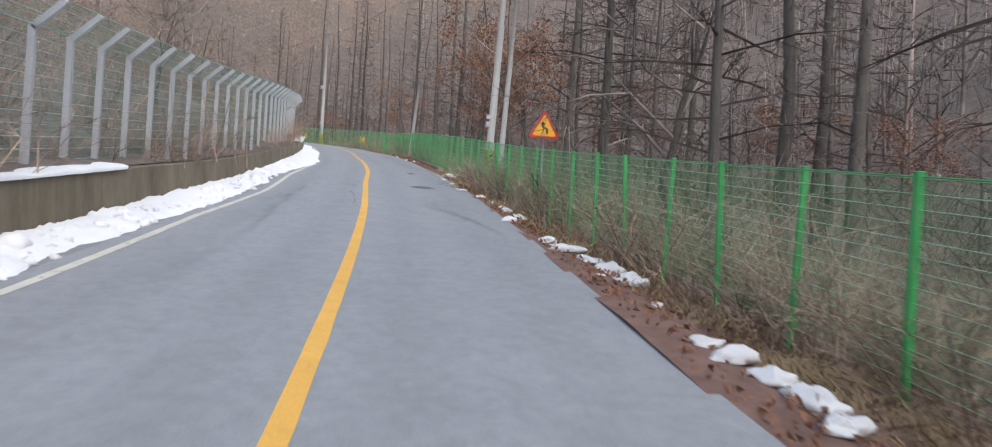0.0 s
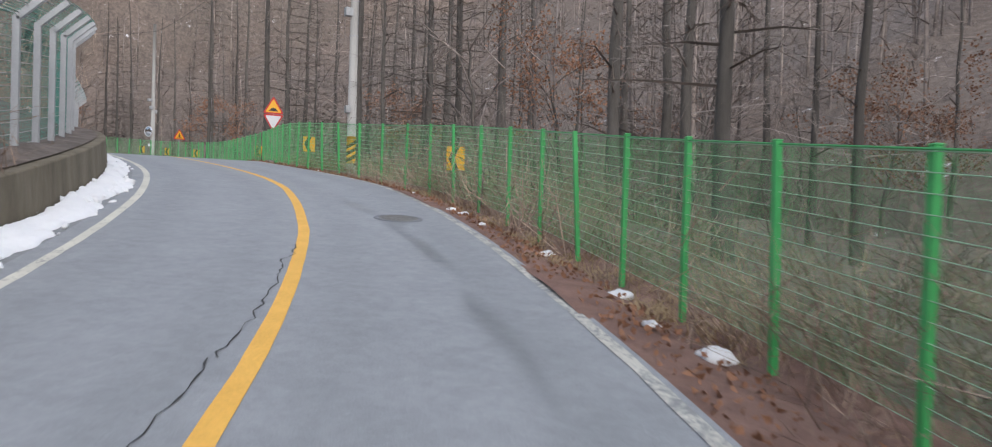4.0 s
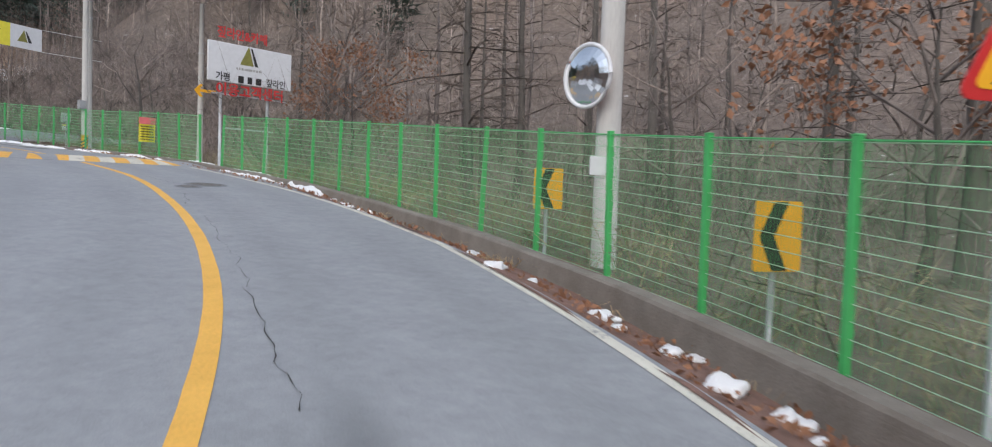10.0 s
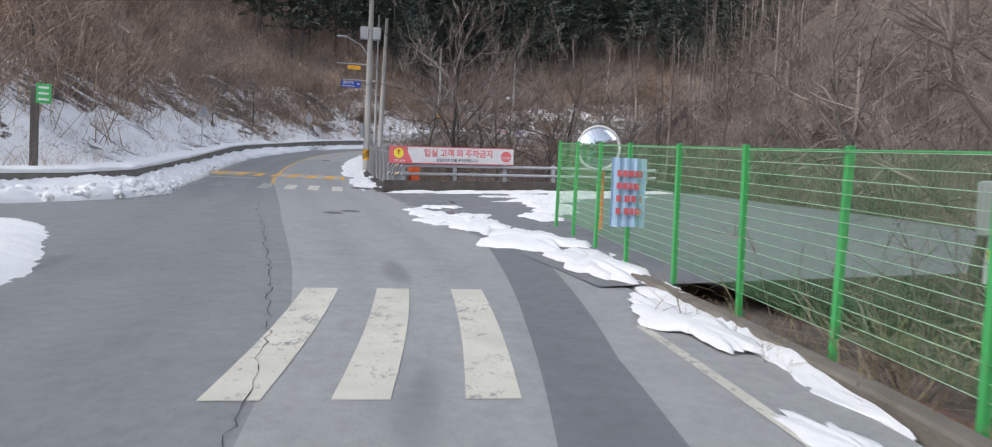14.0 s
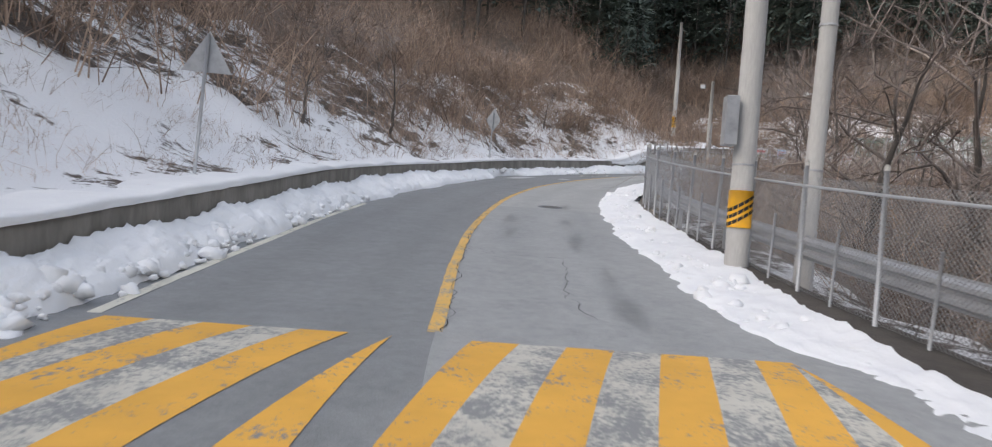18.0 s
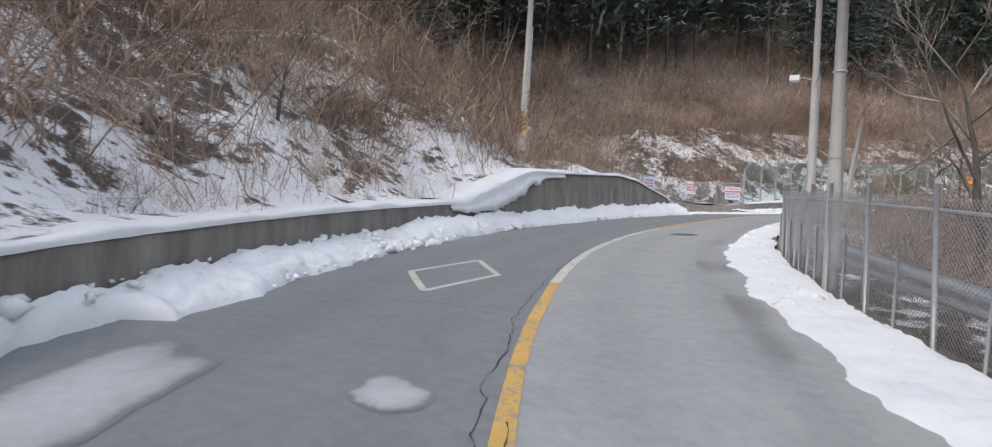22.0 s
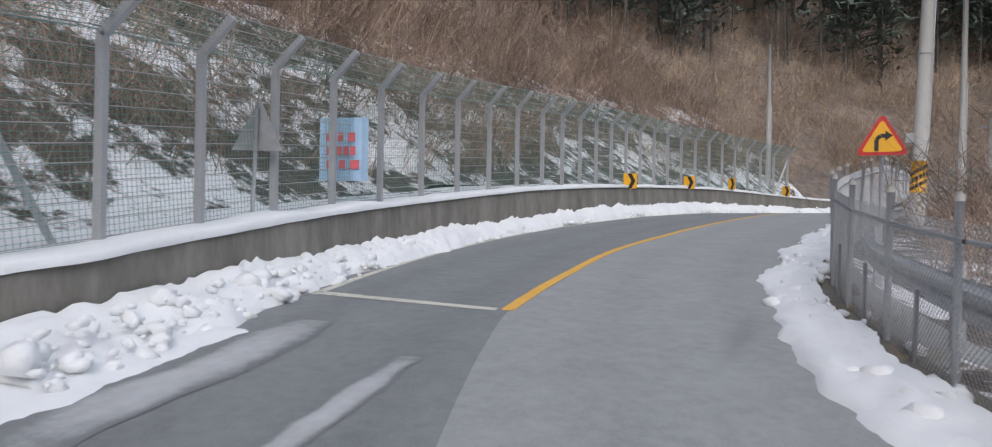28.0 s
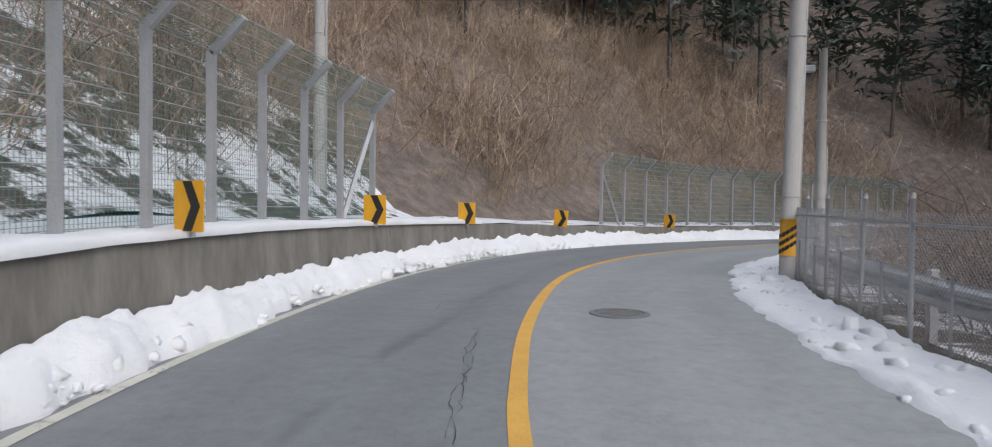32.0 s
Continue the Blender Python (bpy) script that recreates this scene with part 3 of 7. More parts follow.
def rigid(p, q):
    """A turn about z and the place p; the rise to q is left to a shear that a fence panel does not need on a gentle slope."""
    d = q - p
    return pose(p.x, p.y, p.z, 0, -math.degrees(math.atan2(d.z, d.xy.length)), math.degrees(math.atan2(d.y, d.x)))


def post_line(count, dfun):
    """Places of posts: count gives each post's s by its number, through (number, s) pairs."""
    a = np.array(count, dtype=float)
    out = []
    for k in range(int(a[0, 0]), int(a[-1, 0]) + 1):
        t = float(np.interp(k, a[:, 0], a[:, 1]))
        out.append((t, at(t, dfun(t))))
    return out


def stretched(p, q, length):
    """The pose of a panel from p to q, drawn out to fill the bay."""
    return rigid(p, q) @ Matrix.Diagonal(((q - p).length / length, 1, 1, 1))


def green_fence(count, dfun, hfun, name):
    H = 1.72
    rows = [0.05 + i * 0.127 for i in range(14)]
    hw, vw = wire_panel("panel", 1.8, H, rows, 0.05, 0.0042, 0.0026)
    hme, vme = hw.mesh("wire_mesh", PALEWIRE), vw.mesh("fine_mesh", GREENWIRE)
    topb = Bag().tube([(0, 0, H - 0.005), (1.8, 0, H - 0.005)], 0.009, 6, False)
    top = topb.mesh("top_wire", GREEN)
    pb = Bag().box((0, 0, 0.73), (0.06, 0.06, 2.04), bevel=0.006)
    pb.box((0, 0, 1.755), (0.066, 0.066, 0.02), bevel=0.006)
    for z in (0.35, 0.9, 1.5):
        pb.box((0.036, 0, z), (0.02, 0.035, 0.05), bevel=0.004)
    post = pb.mesh("post", GREEN)
    t = thing(name, "bright green welded wire mesh fence on square green posts", "fence", "green mesh fences")
    line = post_line(count, dfun)
    rng = random.Random(5)
    for i, (s, p) in enumerate(line):
        p = p + Vector((0, 0, hfun(s)))
        o = part("post", post, None, t)
        o.matrix_world = pose(p.x, p.y, p.z, rng.gauss(0, 0.9), rng.gauss(0, 0.9), yaw_at(s))
        if i + 1 < len(line):
            q = line[i + 1][1] + Vector((0, 0, hfun(line[i + 1][0])))
            m = stretched(p, q, 1.8)
            for nm, me in (("wire_mesh", hme), ("fine_mesh", vme), ("top_wire", top)):
                w = part(nm, me, None, t)
                w["kind"] = "stuff"
                w.matrix_world = m
    return t


def bent_fence(count, dfun, hfun, name, step=1.6, H=2.3, brace_first=False, brace_last=False):
    """A tall galvanised fence with tops that lean over the road, strung with wires and a green net."""
    B = 0.62
    t = thing(name, "tall galvanised rockfall fence with leaning tops and green net", "fence", "rockfall fences")
    pb = Bag()
    for z0, z1 in ((-0.3, H),):
        pb.box((0, 0, (z0 + z1) / 2), (0.10, 0.09, z1 - z0), bevel=0.01)
    c, s_ = math.cos(radians(45)), math.sin(radians(45))
    arm = Matrix.Translation((0.0, 0, H - 0.03)) @ pose(0, 0, 0, 0, 45, 0)
    pb.box((0, 0, B / 2), (0.10, 0.09, B + 0.02), arm, bevel=0.01)
    post = pb.mesh("post", GALV)
    rows = [0.12 + i * (H - 0.1) / 11 for i in range(12)]
    hb = Bag()
    for z in rows:
        hb.tube([(0, 0.05, z), (step, 0.05, z)], 0.006, 4, False)
    net = Bag()
    for k in range(4):
        z = H + 0.03 + k * 0.13
        hb.tube([(0, -(z - H), z), (step, -(z - H), z)], 0.006, 4, False)
    n = int(step / 0.07)
    for i in range(n + 1):
        x = i * step / n
        net.tube([(x, 0.055, 0.1), (x, 0.055, H), (x, -B * s_, H + B * c)], 0.0032, 3, False)
    for i in range(34):
        z = 0.1 + i * (H - 0.1) / 33
        net.tube([(0, 0.06, z), (step, 0.06, z)], 0.0026, 3, False)
    for i in range(12):
        z = H + i * 0.036
        net.tube([(0, -(z - H), z), (step, -(z - H), z)], 0.0045, 3, False)
    hme, nme = hb.mesh("wire_mesh", GALVWIRE), net.mesh("green_net", NETGREEN)
    line = post_line(count, dfun)
    for i, (s, p) in enumerate(line):
        p = p + Vector((0, 0, hfun(s)))
        o = part("post", post, None, t)
        o.matrix_world = pose(p.x, p.y, p.z, 0, 0, yaw_at(s))
        if i + 1 < len(line):
            q = line[i + 1][1] + Vector((0, 0, hfun(line[i + 1][0])))
            m = stretched(p, q, step)
            for nm, me_ in (("wire_mesh", hme), ("net", nme)):
                w = part(nm, me_, None, t, "" if nm != "net" else "fine dark green net")
                w["kind"] = "stuff"
                w.matrix_world = m
    for end, sign in ((0, 1), (-1, -1)):
        if (end == 0 and brace_first) or (end == -1 and brace_last):
            s, p = line[end]
            p = p + Vector((0, 0, hfun(s)))
            q = at(s + sign * 1.25, dfun(s)) + Vector((0, 0, hfun(s)))
            b = Bag().tube([p + Vector((0, 0, 2.1)), q], 0.055, 4)
            part("brace", b, GALV, t)
    return t


def chain_fence(count, dfun, hfun, name, step=1.7, H=1.56):
    """A chain-link fence on round galvanised posts with pale caps."""
    t = thing(name, "low grey chain-link fence on galvanised posts with pale caps", "fence", "chain-link fences")
    pb = Bag().tube([(0, 0, -0.3), (0, 0, H + 0.17)], 0.03, 8)
    post = pb.mesh("post", GALV, True)
    cap = Bag().tube([(0, 0, H + 0.15), (0, 0, H + 0.19), (0, 0, H + 0.22)], [0.033, 0.035, 0.018], 8).mesh("cap", CAPGREY, True)
    rail = Bag().tube([(0, 0, H - 0.13), (step, 0, H - 0.13)], 0.021, 6, False).mesh("rail", GALV, True)
    stake = Bag().tube([(0, 0.03, -0.3), (0, 0.03, H * 0.62)], 0.02, 6).mesh("stake", GALV, True)
    mb = Bag()
    k = 0.062
    n = int((step + H) / k)
    for sgn in (1, -1):
        for i in range(n + 1):
            x0 = i * k - H
            za, zb = max(0.0, -x0), min(H, step - x0)
            if zb - za < 0.02:
                continue
            p, q = (x0 + za, 0, za + 0.04), (x0 + zb, 0, zb)
            if sgn < 0:
                p, q = (step - p[0], 0.004, p[2]), (step - q[0], 0.004, q[2])
            mb.tube([p, q], 0.0032, 3, False)
    mesh = mb.mesh("mesh", GALVWIRE)
    line = post_line(count, dfun)
    rng = random.Random(9)
    for i, (s, p) in enumerate(line):
        p = p + Vector((0, 0, hfun(s)))
        m = pose(p.x, p.y, p.z, rng.gauss(0, 1.2), rng.gauss(0, 1.2), 0)
        po = part("post", post, None, t)
        po.matrix_world = m
        part("cap", cap, None, po, "pale plastic cap")
        if i + 1 < len(line):
            q = line[i + 1][1] + Vector((0, 0, hfun(line[i + 1][0])))
            m = stretched(p, q, step)
            part("rail", rail, None, t).matrix_world = m
            part("stake", stake, None, t).matrix_world = rigid(p.lerp(q, 0.5), q)
            w = part("mesh", mesh, None, t, "grey diamond wire mesh")
            w["kind"] = "stuff"
            w.matrix_world = m
    return t


def guardrail(s0, s1, dfun, hfun, name):
    t = thing(name, "galvanised steel W-beam guardrail on steel posts", "guardrail", "guardrails")
    prof = [(0.0, 0.0), (0.0, 0.03), (0.075, 0.07), (0.075, 0.12), (0.0, 0.155), (0.0, 0.195), (0.075, 0.23), (0.075, 0.28), (0.0, 0.32), (0.0, 0.35)]

    def beam(s):
        return [(dfun(s) - x, hfun(s) + 0.42 + z) for x, z in prof]

    part("beam", ribbon("beam", s0, s1, beam, GALV, 1.0, False), None, t)
    pm = Bag().box((0, 0, 0.25), (0.09, 0.13, 1.15), bevel=0.012).mesh("post", GALV)
    for s, p in fence_line(s0 + 0.5, s1 - 1, lambda s: dfun(s) + 0.12, 4.0):
        part("post", pm, None, t).matrix_world = pose(p.x, p.y, p.z + hfun(s), 0, 0, yaw_at(s))
    return t


def pole(s, d, h=0.0, H=11.0, r=0.17, lean=(0, 0), name="utility_pole", label="tall grey concrete utility pole", boxes=(), band=None, steel=False):
    m = stand(s, d, h) @ pose(0, 0, 0, lean[0], lean[1], 0)
    t = thing(name, label, "pole", "roadside poles", m=m)
    b = Bag().tube([(0, 0, -0.4), (0, 0, H * 0.5), (0, 0, H)], [r, r * 0.85, r * 0.66], 14)
    part("shaft", b, GALV if steel else POLE, t, smooth=True)
    for z in (1.9, H * 0.45, H * 0.7):
        part("strap", Bag().tube([(0, 0, z), (0, 0, z + 0.03)], r * 0.97, 14), GALV, t)
    if not steel:
        part("conduit", Bag().tube([(r * 0.98, 0.05, 0.2), (r * 0.9, 0.05, H * 0.6)], 0.025, 6), GALV, t)
    for x, y, z, w, dd, hh in boxes:
        part("box", Bag().box((x, y, z), (w, dd, hh), bevel=0.02), SIGNBACK, t, "pale grey equipment box")
    if band:
        z0, z1 = band
        band_ = part("band", Bag().tube([(0, 0, z0), (0, 0, z1)], r + 0.006, 14), SIGNY, t, "yellow warning band", smooth=True)
        k = 3
        for i in range(k):
            z = z0 + 0.13 + (z1 - z0 - 0.26) * (i + 0.12) / k
            sb = Bag()
            for a in range(14):
                p = [(math.cos(a2 * math.tau / 14) * (r + 0.010), math.sin(a2 * math.tau / 14) * (r + 0.010), zz + 0.13 * math.cos(a2 * math.tau / 14)) for a2 in (a, a + 1) for zz in (z, z + (z1 - z0 - 0.26) / k * 0.55)]
                sb.add(p, [(0, 1, 3, 2)])
            part("stripe", sb, SIGNB, band_)
    return t


def wire(p, q, sag, r=0.012, name="overhead_cable"):
    pts = [p.lerp(q, i / 16) - Vector((0, 0, sag * 4 * (i / 16) * (1 - i / 16))) for i in range(17)]
    ob = new(name, Bag().tube(pts, r, 4).mesh(name, CABLE, True))
    return tagged(ob, "thin black overhead cable between the poles", "cable", "overhead cables")


def rounded(w, h, r, n=4):
    out = []
    for cx, cz, a0 in ((w / 2 - r, h / 2 - r, 0), (-w / 2 + r, h / 2 - r, 90), (-w / 2 + r, -h / 2 + r, 180), (w / 2 - r, -h / 2 + r, 270)):
        out += [(cx + r * math.cos(radians(a0 + 90 * i / n)), cz + r * math.sin(radians(a0 + 90 * i / n))) for i in range(n + 1)]
    return out


def tri(w, r=0.06, up=1):
    h = w * 0.866
    c = [(-w / 2, -h / 3), (w / 2, -h / 3), (0, 2 * h / 3)]
    out = []
    for i, (x, z) in enumerate(c):
        a0 = (210, 330, 90)[i]
        out += [(x * (1 - 2 * r / w) + r * math.cos(radians(a0 - 60 + 30 * k)), (z * (1 - 2 * r / w) + r * math.sin(radians(a0 - 60 + 30 * k)))) for k in range(5)]
    return [(x, z * up) for x, z in (out if up > 0 else out[::-1])]


FACE = Matrix.Identity(4)


def lay(y):
    return Matrix.Translation((0, y, 0))


def sign_post(s, d, h=0.0, H=2.6, r=0.038, turn=0.0, label="", category="road sign", name="road_sign", lean=0.0):
    t = thing(name, label, category, "road signs", m=stand(s, d, h, turn) @ pose(0, 0, 0, 0, lean, 0))
    part("post", Bag().tube([(0, 0, -0.3), (0, 0, H)], r, 10), GALV, t, smooth=True)
    return t


def warning_triangle(t, z, icon, w=0.95, up=1):
    """A red-edged yellow triangle that faces down the road (towards -y)."""
    m = Matrix.Translation((0, -0.06, z))
    plate = part("panel", Bag().prism(tri(w, 0.06, up), 0.012, m), SIGNR, t, "red-edged triangular sign plate")
    part("field", Bag().prism(tri(w * 0.78, 0.04, up), 0.004, m @ lay(-0.010)), SIGNY if up > 0 else SIGNW, plate)
    if icon:
        b = Bag()
        for poly in icon:
            b.prism(poly, 0.004, m @ lay(-0.015))
        part("symbol", b, SIGNB, plate)
    part("back", Bag().prism([(x * 0.95, zz * 0.95) for x, zz in tri(w, 0.06, up)], 0.004, m @ lay(0.010)), SIGNBACK, plate)


def strip(pts, w):
    """Flat bars along a bent line, as quads in x, z."""
    out = []
    for (x0, z0), (x1, z1) in zip(pts, pts[1:]):
        k = math.hypot(x1 - x0, z1 - z0)
        nx, nz_ = -(z1 - z0) / k * w / 2, (x1 - x0) / k * w / 2
        out.append([(x0 + nx, z0 + nz_), (x0 - nx, z0 - nz_), (x1 - nx, z1 - nz_), (x1 + nx, z1 + nz_)])
    return out


ICON_BEND = strip([(0.09, -0.16), (0.09, 0.0), (-0.06, 0.04), (-0.06, 0.13)], 0.06) + [[(-0.13, 0.12), (0.01, 0.12), (-0.06, 0.24)]]
ICON_RIGHT = strip([(-0.09, -0.18), (-0.09, 0.02), (-0.03, 0.09), (0.06, 0.09)], 0.07) + [[(0.05, 0.0), (0.17, 0.09), (0.05, 0.18)]]
ICON_HUMP = [[(-0.24, -0.17), (0.24, -0.17), (0.2, -0.12), (0.1, -0.03), (0.0, 0.0), (-0.1, -0.03), (-0.2, -0.12)]]
ICON_WALK = [[(-0.26, -0.2), (-0.14, -0.2), (-0.1, -0.15), (-0.2, -0.15)], [(-0.06, -0.2), (0.06, -0.2), (0.05, -0.15), (-0.04, -0.15)], [(0.14, -0.2), (0.26, -0.2), (0.2, -0.15), (0.11, -0.15)]] + strip([(0.0, 0.16), (0.0, 0.0), (-0.08, -0.13)], 0.06) + strip([(0.0, 0.0), (0.08, -0.13)], 0.06) + strip([(-0.09, 0.03), (0.0, 0.1), (0.09, 0.02)], 0.04) + [[(-0.04, 0.17), (0.04, 0.17), (0.04, 0.24), (-0.04, 0.24)]]


def chevron(s, d, h, side, turn=0.0, w=0.55, H=0.72, up=0.0, foot=-0.3, lean=0.0):
    """A yellow board with a black arrowhead: side -1 points left, 1 right."""
    t = thing("chevron_board", "yellow chevron board with a black arrowhead on a short post", "road sign", "chevron boards", m=stand(s, d, h, turn) @ pose(0, 0, 0, 0, lean, 0))
    part("post", Bag().tube([(0, 0.03, foot), (0, 0.03, up + H)], 0.03, 8), GALV, t, smooth=True)
    m = Matrix.Translation((0, -0.02, up + H / 2))
    panel = part("panel", Bag().prism(rounded(w, H, 0.03), 0.01, m), SIGNY, t)
    x, k = side, 0.17
    a = [(-0.11, 0.36), (0.06, 0.36), (0.22, 0.0), (0.06, -0.36), (-0.11, -0.36), (0.05, 0.0)]
    a = [(px * x * w / 0.55, pz * H / 0.74) for px, pz in a]
    b = Bag()
    b.prism([a[0], a[1], a[2], a[5]], 0.004, m @ lay(-0.008)).prism([a[5], a[2], a[3], a[4]], 0.004, m @ lay(-0.008))
    part("arrowhead", b, SIGNB, panel)
    return t


def bars(b, m, x0, x1, z, h, seed, gap=0.5):
    """A line of unreadable writing, as short bars."""
    rng = random.Random(seed)
    x = x0
    while x < x1:
        w = h * rng.uniform(0.6, 1.1)
        b.prism([(x, z - h / 2), (min(x + w, x1), z - h / 2), (min(x + w, x1), z + h / 2), (x, z + h / 2)], 0.003, m)
        x += w + h * gap * rng.choice((0.35, 0.35, 1.2))


def lettering(name, text, size, mat, parent, m, bold=0.0, wide=1.0):
    cu = bpy.data.curves.new(name, "FONT")
    cu.body, cu.size, cu.align_x, cu.align_y = text, size, "CENTER", "CENTER"
    cu.extrude, cu.offset = 0.003, bold
    cu.materials.append(mat)
    ob = new(name, cu)
    ob.parent = parent
    ob.matrix_local = m @ pose(0, 0, 0, 90, 0, 0) @ Matrix.Diagonal((wide, 1, 1, 1))
    return ob


def lump(name, p, size, seed, mat=None, label="", category="", group=""):
    """A small uneven mound."""
    rng = np.random.default_rng(seed)
    bm = bmesh.new()
    bmesh.ops.create_icosphere(bm, subdivisions=3, radius=1.0)
    off = rng.uniform(0, 50, 3)
    for v in bm.verts:
        k = 1 + 0.55 * noise.noise(Vector(v.co) * 1.5 + Vector(off)) + 0.3 * abs(noise.noise(Vector(v.co) * 4.0 + Vector(off)))
        v.co *= k
        v.co.z = max(v.co.z, -0.25)
    me = bpy.data.meshes.new(name)
    bm.to_mesh(me)
    bm.free()
    me.materials.append(mat or SNOW)
    me.polygons.foreach_set("use_smooth", [True] * len(me.polygons))
    ob = new(name, me)
    ob.matrix_world = pose(p.x, p.y, p.z, 0, 0, rng.uniform(0, 360)) @ Matrix.Diagonal((*size, 1))
    return tagged(ob, label or "small mound of old snow on the verge", category or "snow", group or "snow mounds on the verge")


# ---- the road's edges, in metres along and across ----
HUMPS = [(137.5, 141.0), (183.4, 186.5)]


def hump_h(s):
    for a, b in HUMPS:
        if a < s < b:
            return 0.07 * math.sin(math.pi * (s - a) / (b - a)) ** 0.7
    return 0.0


right_line = table([(-40, 2.9), (5, 2.85), (9, 2.95), (14, 3.15), (23, 3.35), (31, 3.2), (37, 2.95), (50, 2.75), (62, 3.1), (74, 3.3), (90, 3.2), (100, 3.05), (112, 3.15), (123, 3.5), (133, 3.2), (146, 3.25), (152, 3.7), (158, 4.0), (180, 3.1), (190, 3.2), (201, 2.9), (340, 2.9)])
left_line = table([(-40, -3.0), (0, -3.0), (14, -2.9), (20, -2.52), (26, -2.5), (32, -2.05), (37, -2.05), (42, -2.25), (66, -2.2), (80, -2.4), (95, -2.7), (115, -2.8), (150, -3.0), (160, -9.0), (164, -7.5), (167, -5.2), (169, -3.4), (171, -2.7), (183, -2.9), (195, -3.3), (207, -3.4), (224, -3.7), (230, -3.85), (245, -3.45), (258, -3.3), (270, -3.75), (285, -3.6), (340, -3.5)])
fence_r = table([(-40, 4.7), (8, 4.8), (40, 4.1), (52, 4.2), (64, 4.5), (90, 4.6), (100, 4.35), (110, 4.45), (120, 4.75), (133, 4.3), (146, 4.55), (152, 5.0), (160, 5.6), (166, 6.6)])
chain_r = table([(176, 4.6), (186, 4.7), (195, 4.35), (203, 3.85), (212, 3.9), (224, 3.85), (234, 3.8), (242, 3.6), (247, 3.7), (252, 3.35), (259, 2.8), (263, 2.95), (268, 3.6), (274, 4.3), (284, 4.25), (290, 3.7), (300, 3.6), (340, 3.6)])
snow_r = table([(175, 3.6), (181, 3.05), (184, 3.2), (186, 3.6), (187.7, 3.0), (192, 3.0), (196, 2.75), (201, 2.55), (210, 2.45), (217, 2.68), (224, 2.7), (227, 2.5), (231, 2.65), (237, 2.6), (241, 2.65), (247, 2.75), (252, 2.4), (258, 1.9), (263, 2.1), (268, 2.6), (275, 3.0), (283, 3.1), (288, 2.6), (294, 2.4), (340, 2.4)])
wall_l = table([(-40, -4.0), (0, -4.0), (15, -4.1), (32, -3.2), (40, -2.98), (60, -3.0), (75, -3.1), (93, -3.6), (116, -3.7), (117, -9), (150, -15.5), (158, -14), (163, -10.5), (166, -7.0), (169, -4.7), (172, -3.85), (177, -3.75), (185, -3.85), (198, -4.2), (210, -4.25), (224, -4.6), (234, -4.4), (248, -4.1), (249.6, -4.3), (250.4, -9.9), (253.2, -9.0), (255.5, -8.2), (257.5, -6.9), (258.4, -5.0), (259.5, -4.5), (264, -4.25), (275, -4.1), (290, -4.1), (340, -4.1)])
wall_h = table([(-40, 0.95), (0, 0.95), (20, 0.7), (40, 0.6), (58, 0.75), (90, 0.8), (112, 0.9), (117, 0.1), (140, 0.1), (152, 0.5), (167, 0.6), (185, 0.66), (197, 0.82), (209, 0.72), (228.5, 0.85), (233.0, 1.85), (241.8, 1.9), (244, 1.72), (247.7, 0.95), (249.2, 0.5), (250.5, 1.35), (253.2, 1.05), (255.5, 0.85), (257.6, 0.52), (259, 0.7), (264, 0.9), (272, 1.08), (288, 1.1), (299, 0.9), (304, 0.74), (312, 0.6), (340, 0.6)])


def ease(x):
    x = np.clip(x, 0, 1)
    return x * x * (3 - 2 * x)


def land(x, y):
    """The ground's height, and the (s, d) of the nearest stretch of road, for arrays of places."""
    x, y = np.asarray(x, dtype=float), np.asarray(y, dtype=float)
    k = RC[::3]
    i = np.array([np.argmin((k[:, 0] - a) ** 2 + (k[:, 1] - b) ** 2) for a, b in zip(x.ravel(), y.ravel())]).reshape(x.shape) * 3
    tx, ty = RT[i, 0], RT[i, 1]
    dx, dy = x - RC[i, 0], y - RC[i, 1]
    side = dx * ty - dy * tx
    d = np.where(side >= 0, 1, -1) * np.hypot(dx, dy)
    s = RS[i]
    return RC[i, 2] + rise(s, d), s, d


WL = np.array([(s, wall_l(s), wall_h(s)) for s in np.arange(-40, 341, 1.0)])


def rise(s, d):
    """How far the ground lies above the road, s along and d across."""
    s, d = np.asarray(s, dtype=float), np.asarray(d, dtype=float)
    wd, wh = np.interp(s, WL[:, 0], WL[:, 1]), np.interp(s, WL[:, 0], WL[:, 2])
    xl = np.maximum(-d + wd, 0)
    open_l = ease((s - 108) / 14) * ease((172 - s) / 8)
    steep = 0.34 + 0.32 * ease((s - 160) / 20) + 0.10 * ease((s - 255) / 15)
    start = 1.6 + 16 * open_l + 5.5 * ease((s - 236) / 6) * ease((253 - s) / 3)
    up_l = wh + 0.12 * np.minimum(xl, start) + steep * np.maximum(xl - start, 0) * (1 - 0.45 * ease((xl - 40) / 60))
    up_l = np.minimum(up_l, 95)
    xr = np.maximum(d - 3.4, 0)
    valley = ease((s - 150) / 25)
    r1 = -0.22 * ease(xr / 0.9) - 0.9 * ease((xr - 3) / 9) + 0.58 * np.maximum(xr - 26, 0)
    r2 = -0.25 * ease(xr / 0.9) - 2.6 * ease((xr - 2) / 8) + (0.66 + 0.04 * ease((s - 280) / 20)) * np.maximum(xr - 17 + 8 * ease((s - 215) / 40), 0)
    up_r = np.minimum(r1 * (1 - valley) + r2 * valley, 80)
    return np.where(d < 0, np.where(xl > 0, up_l, 0.0), up_r)


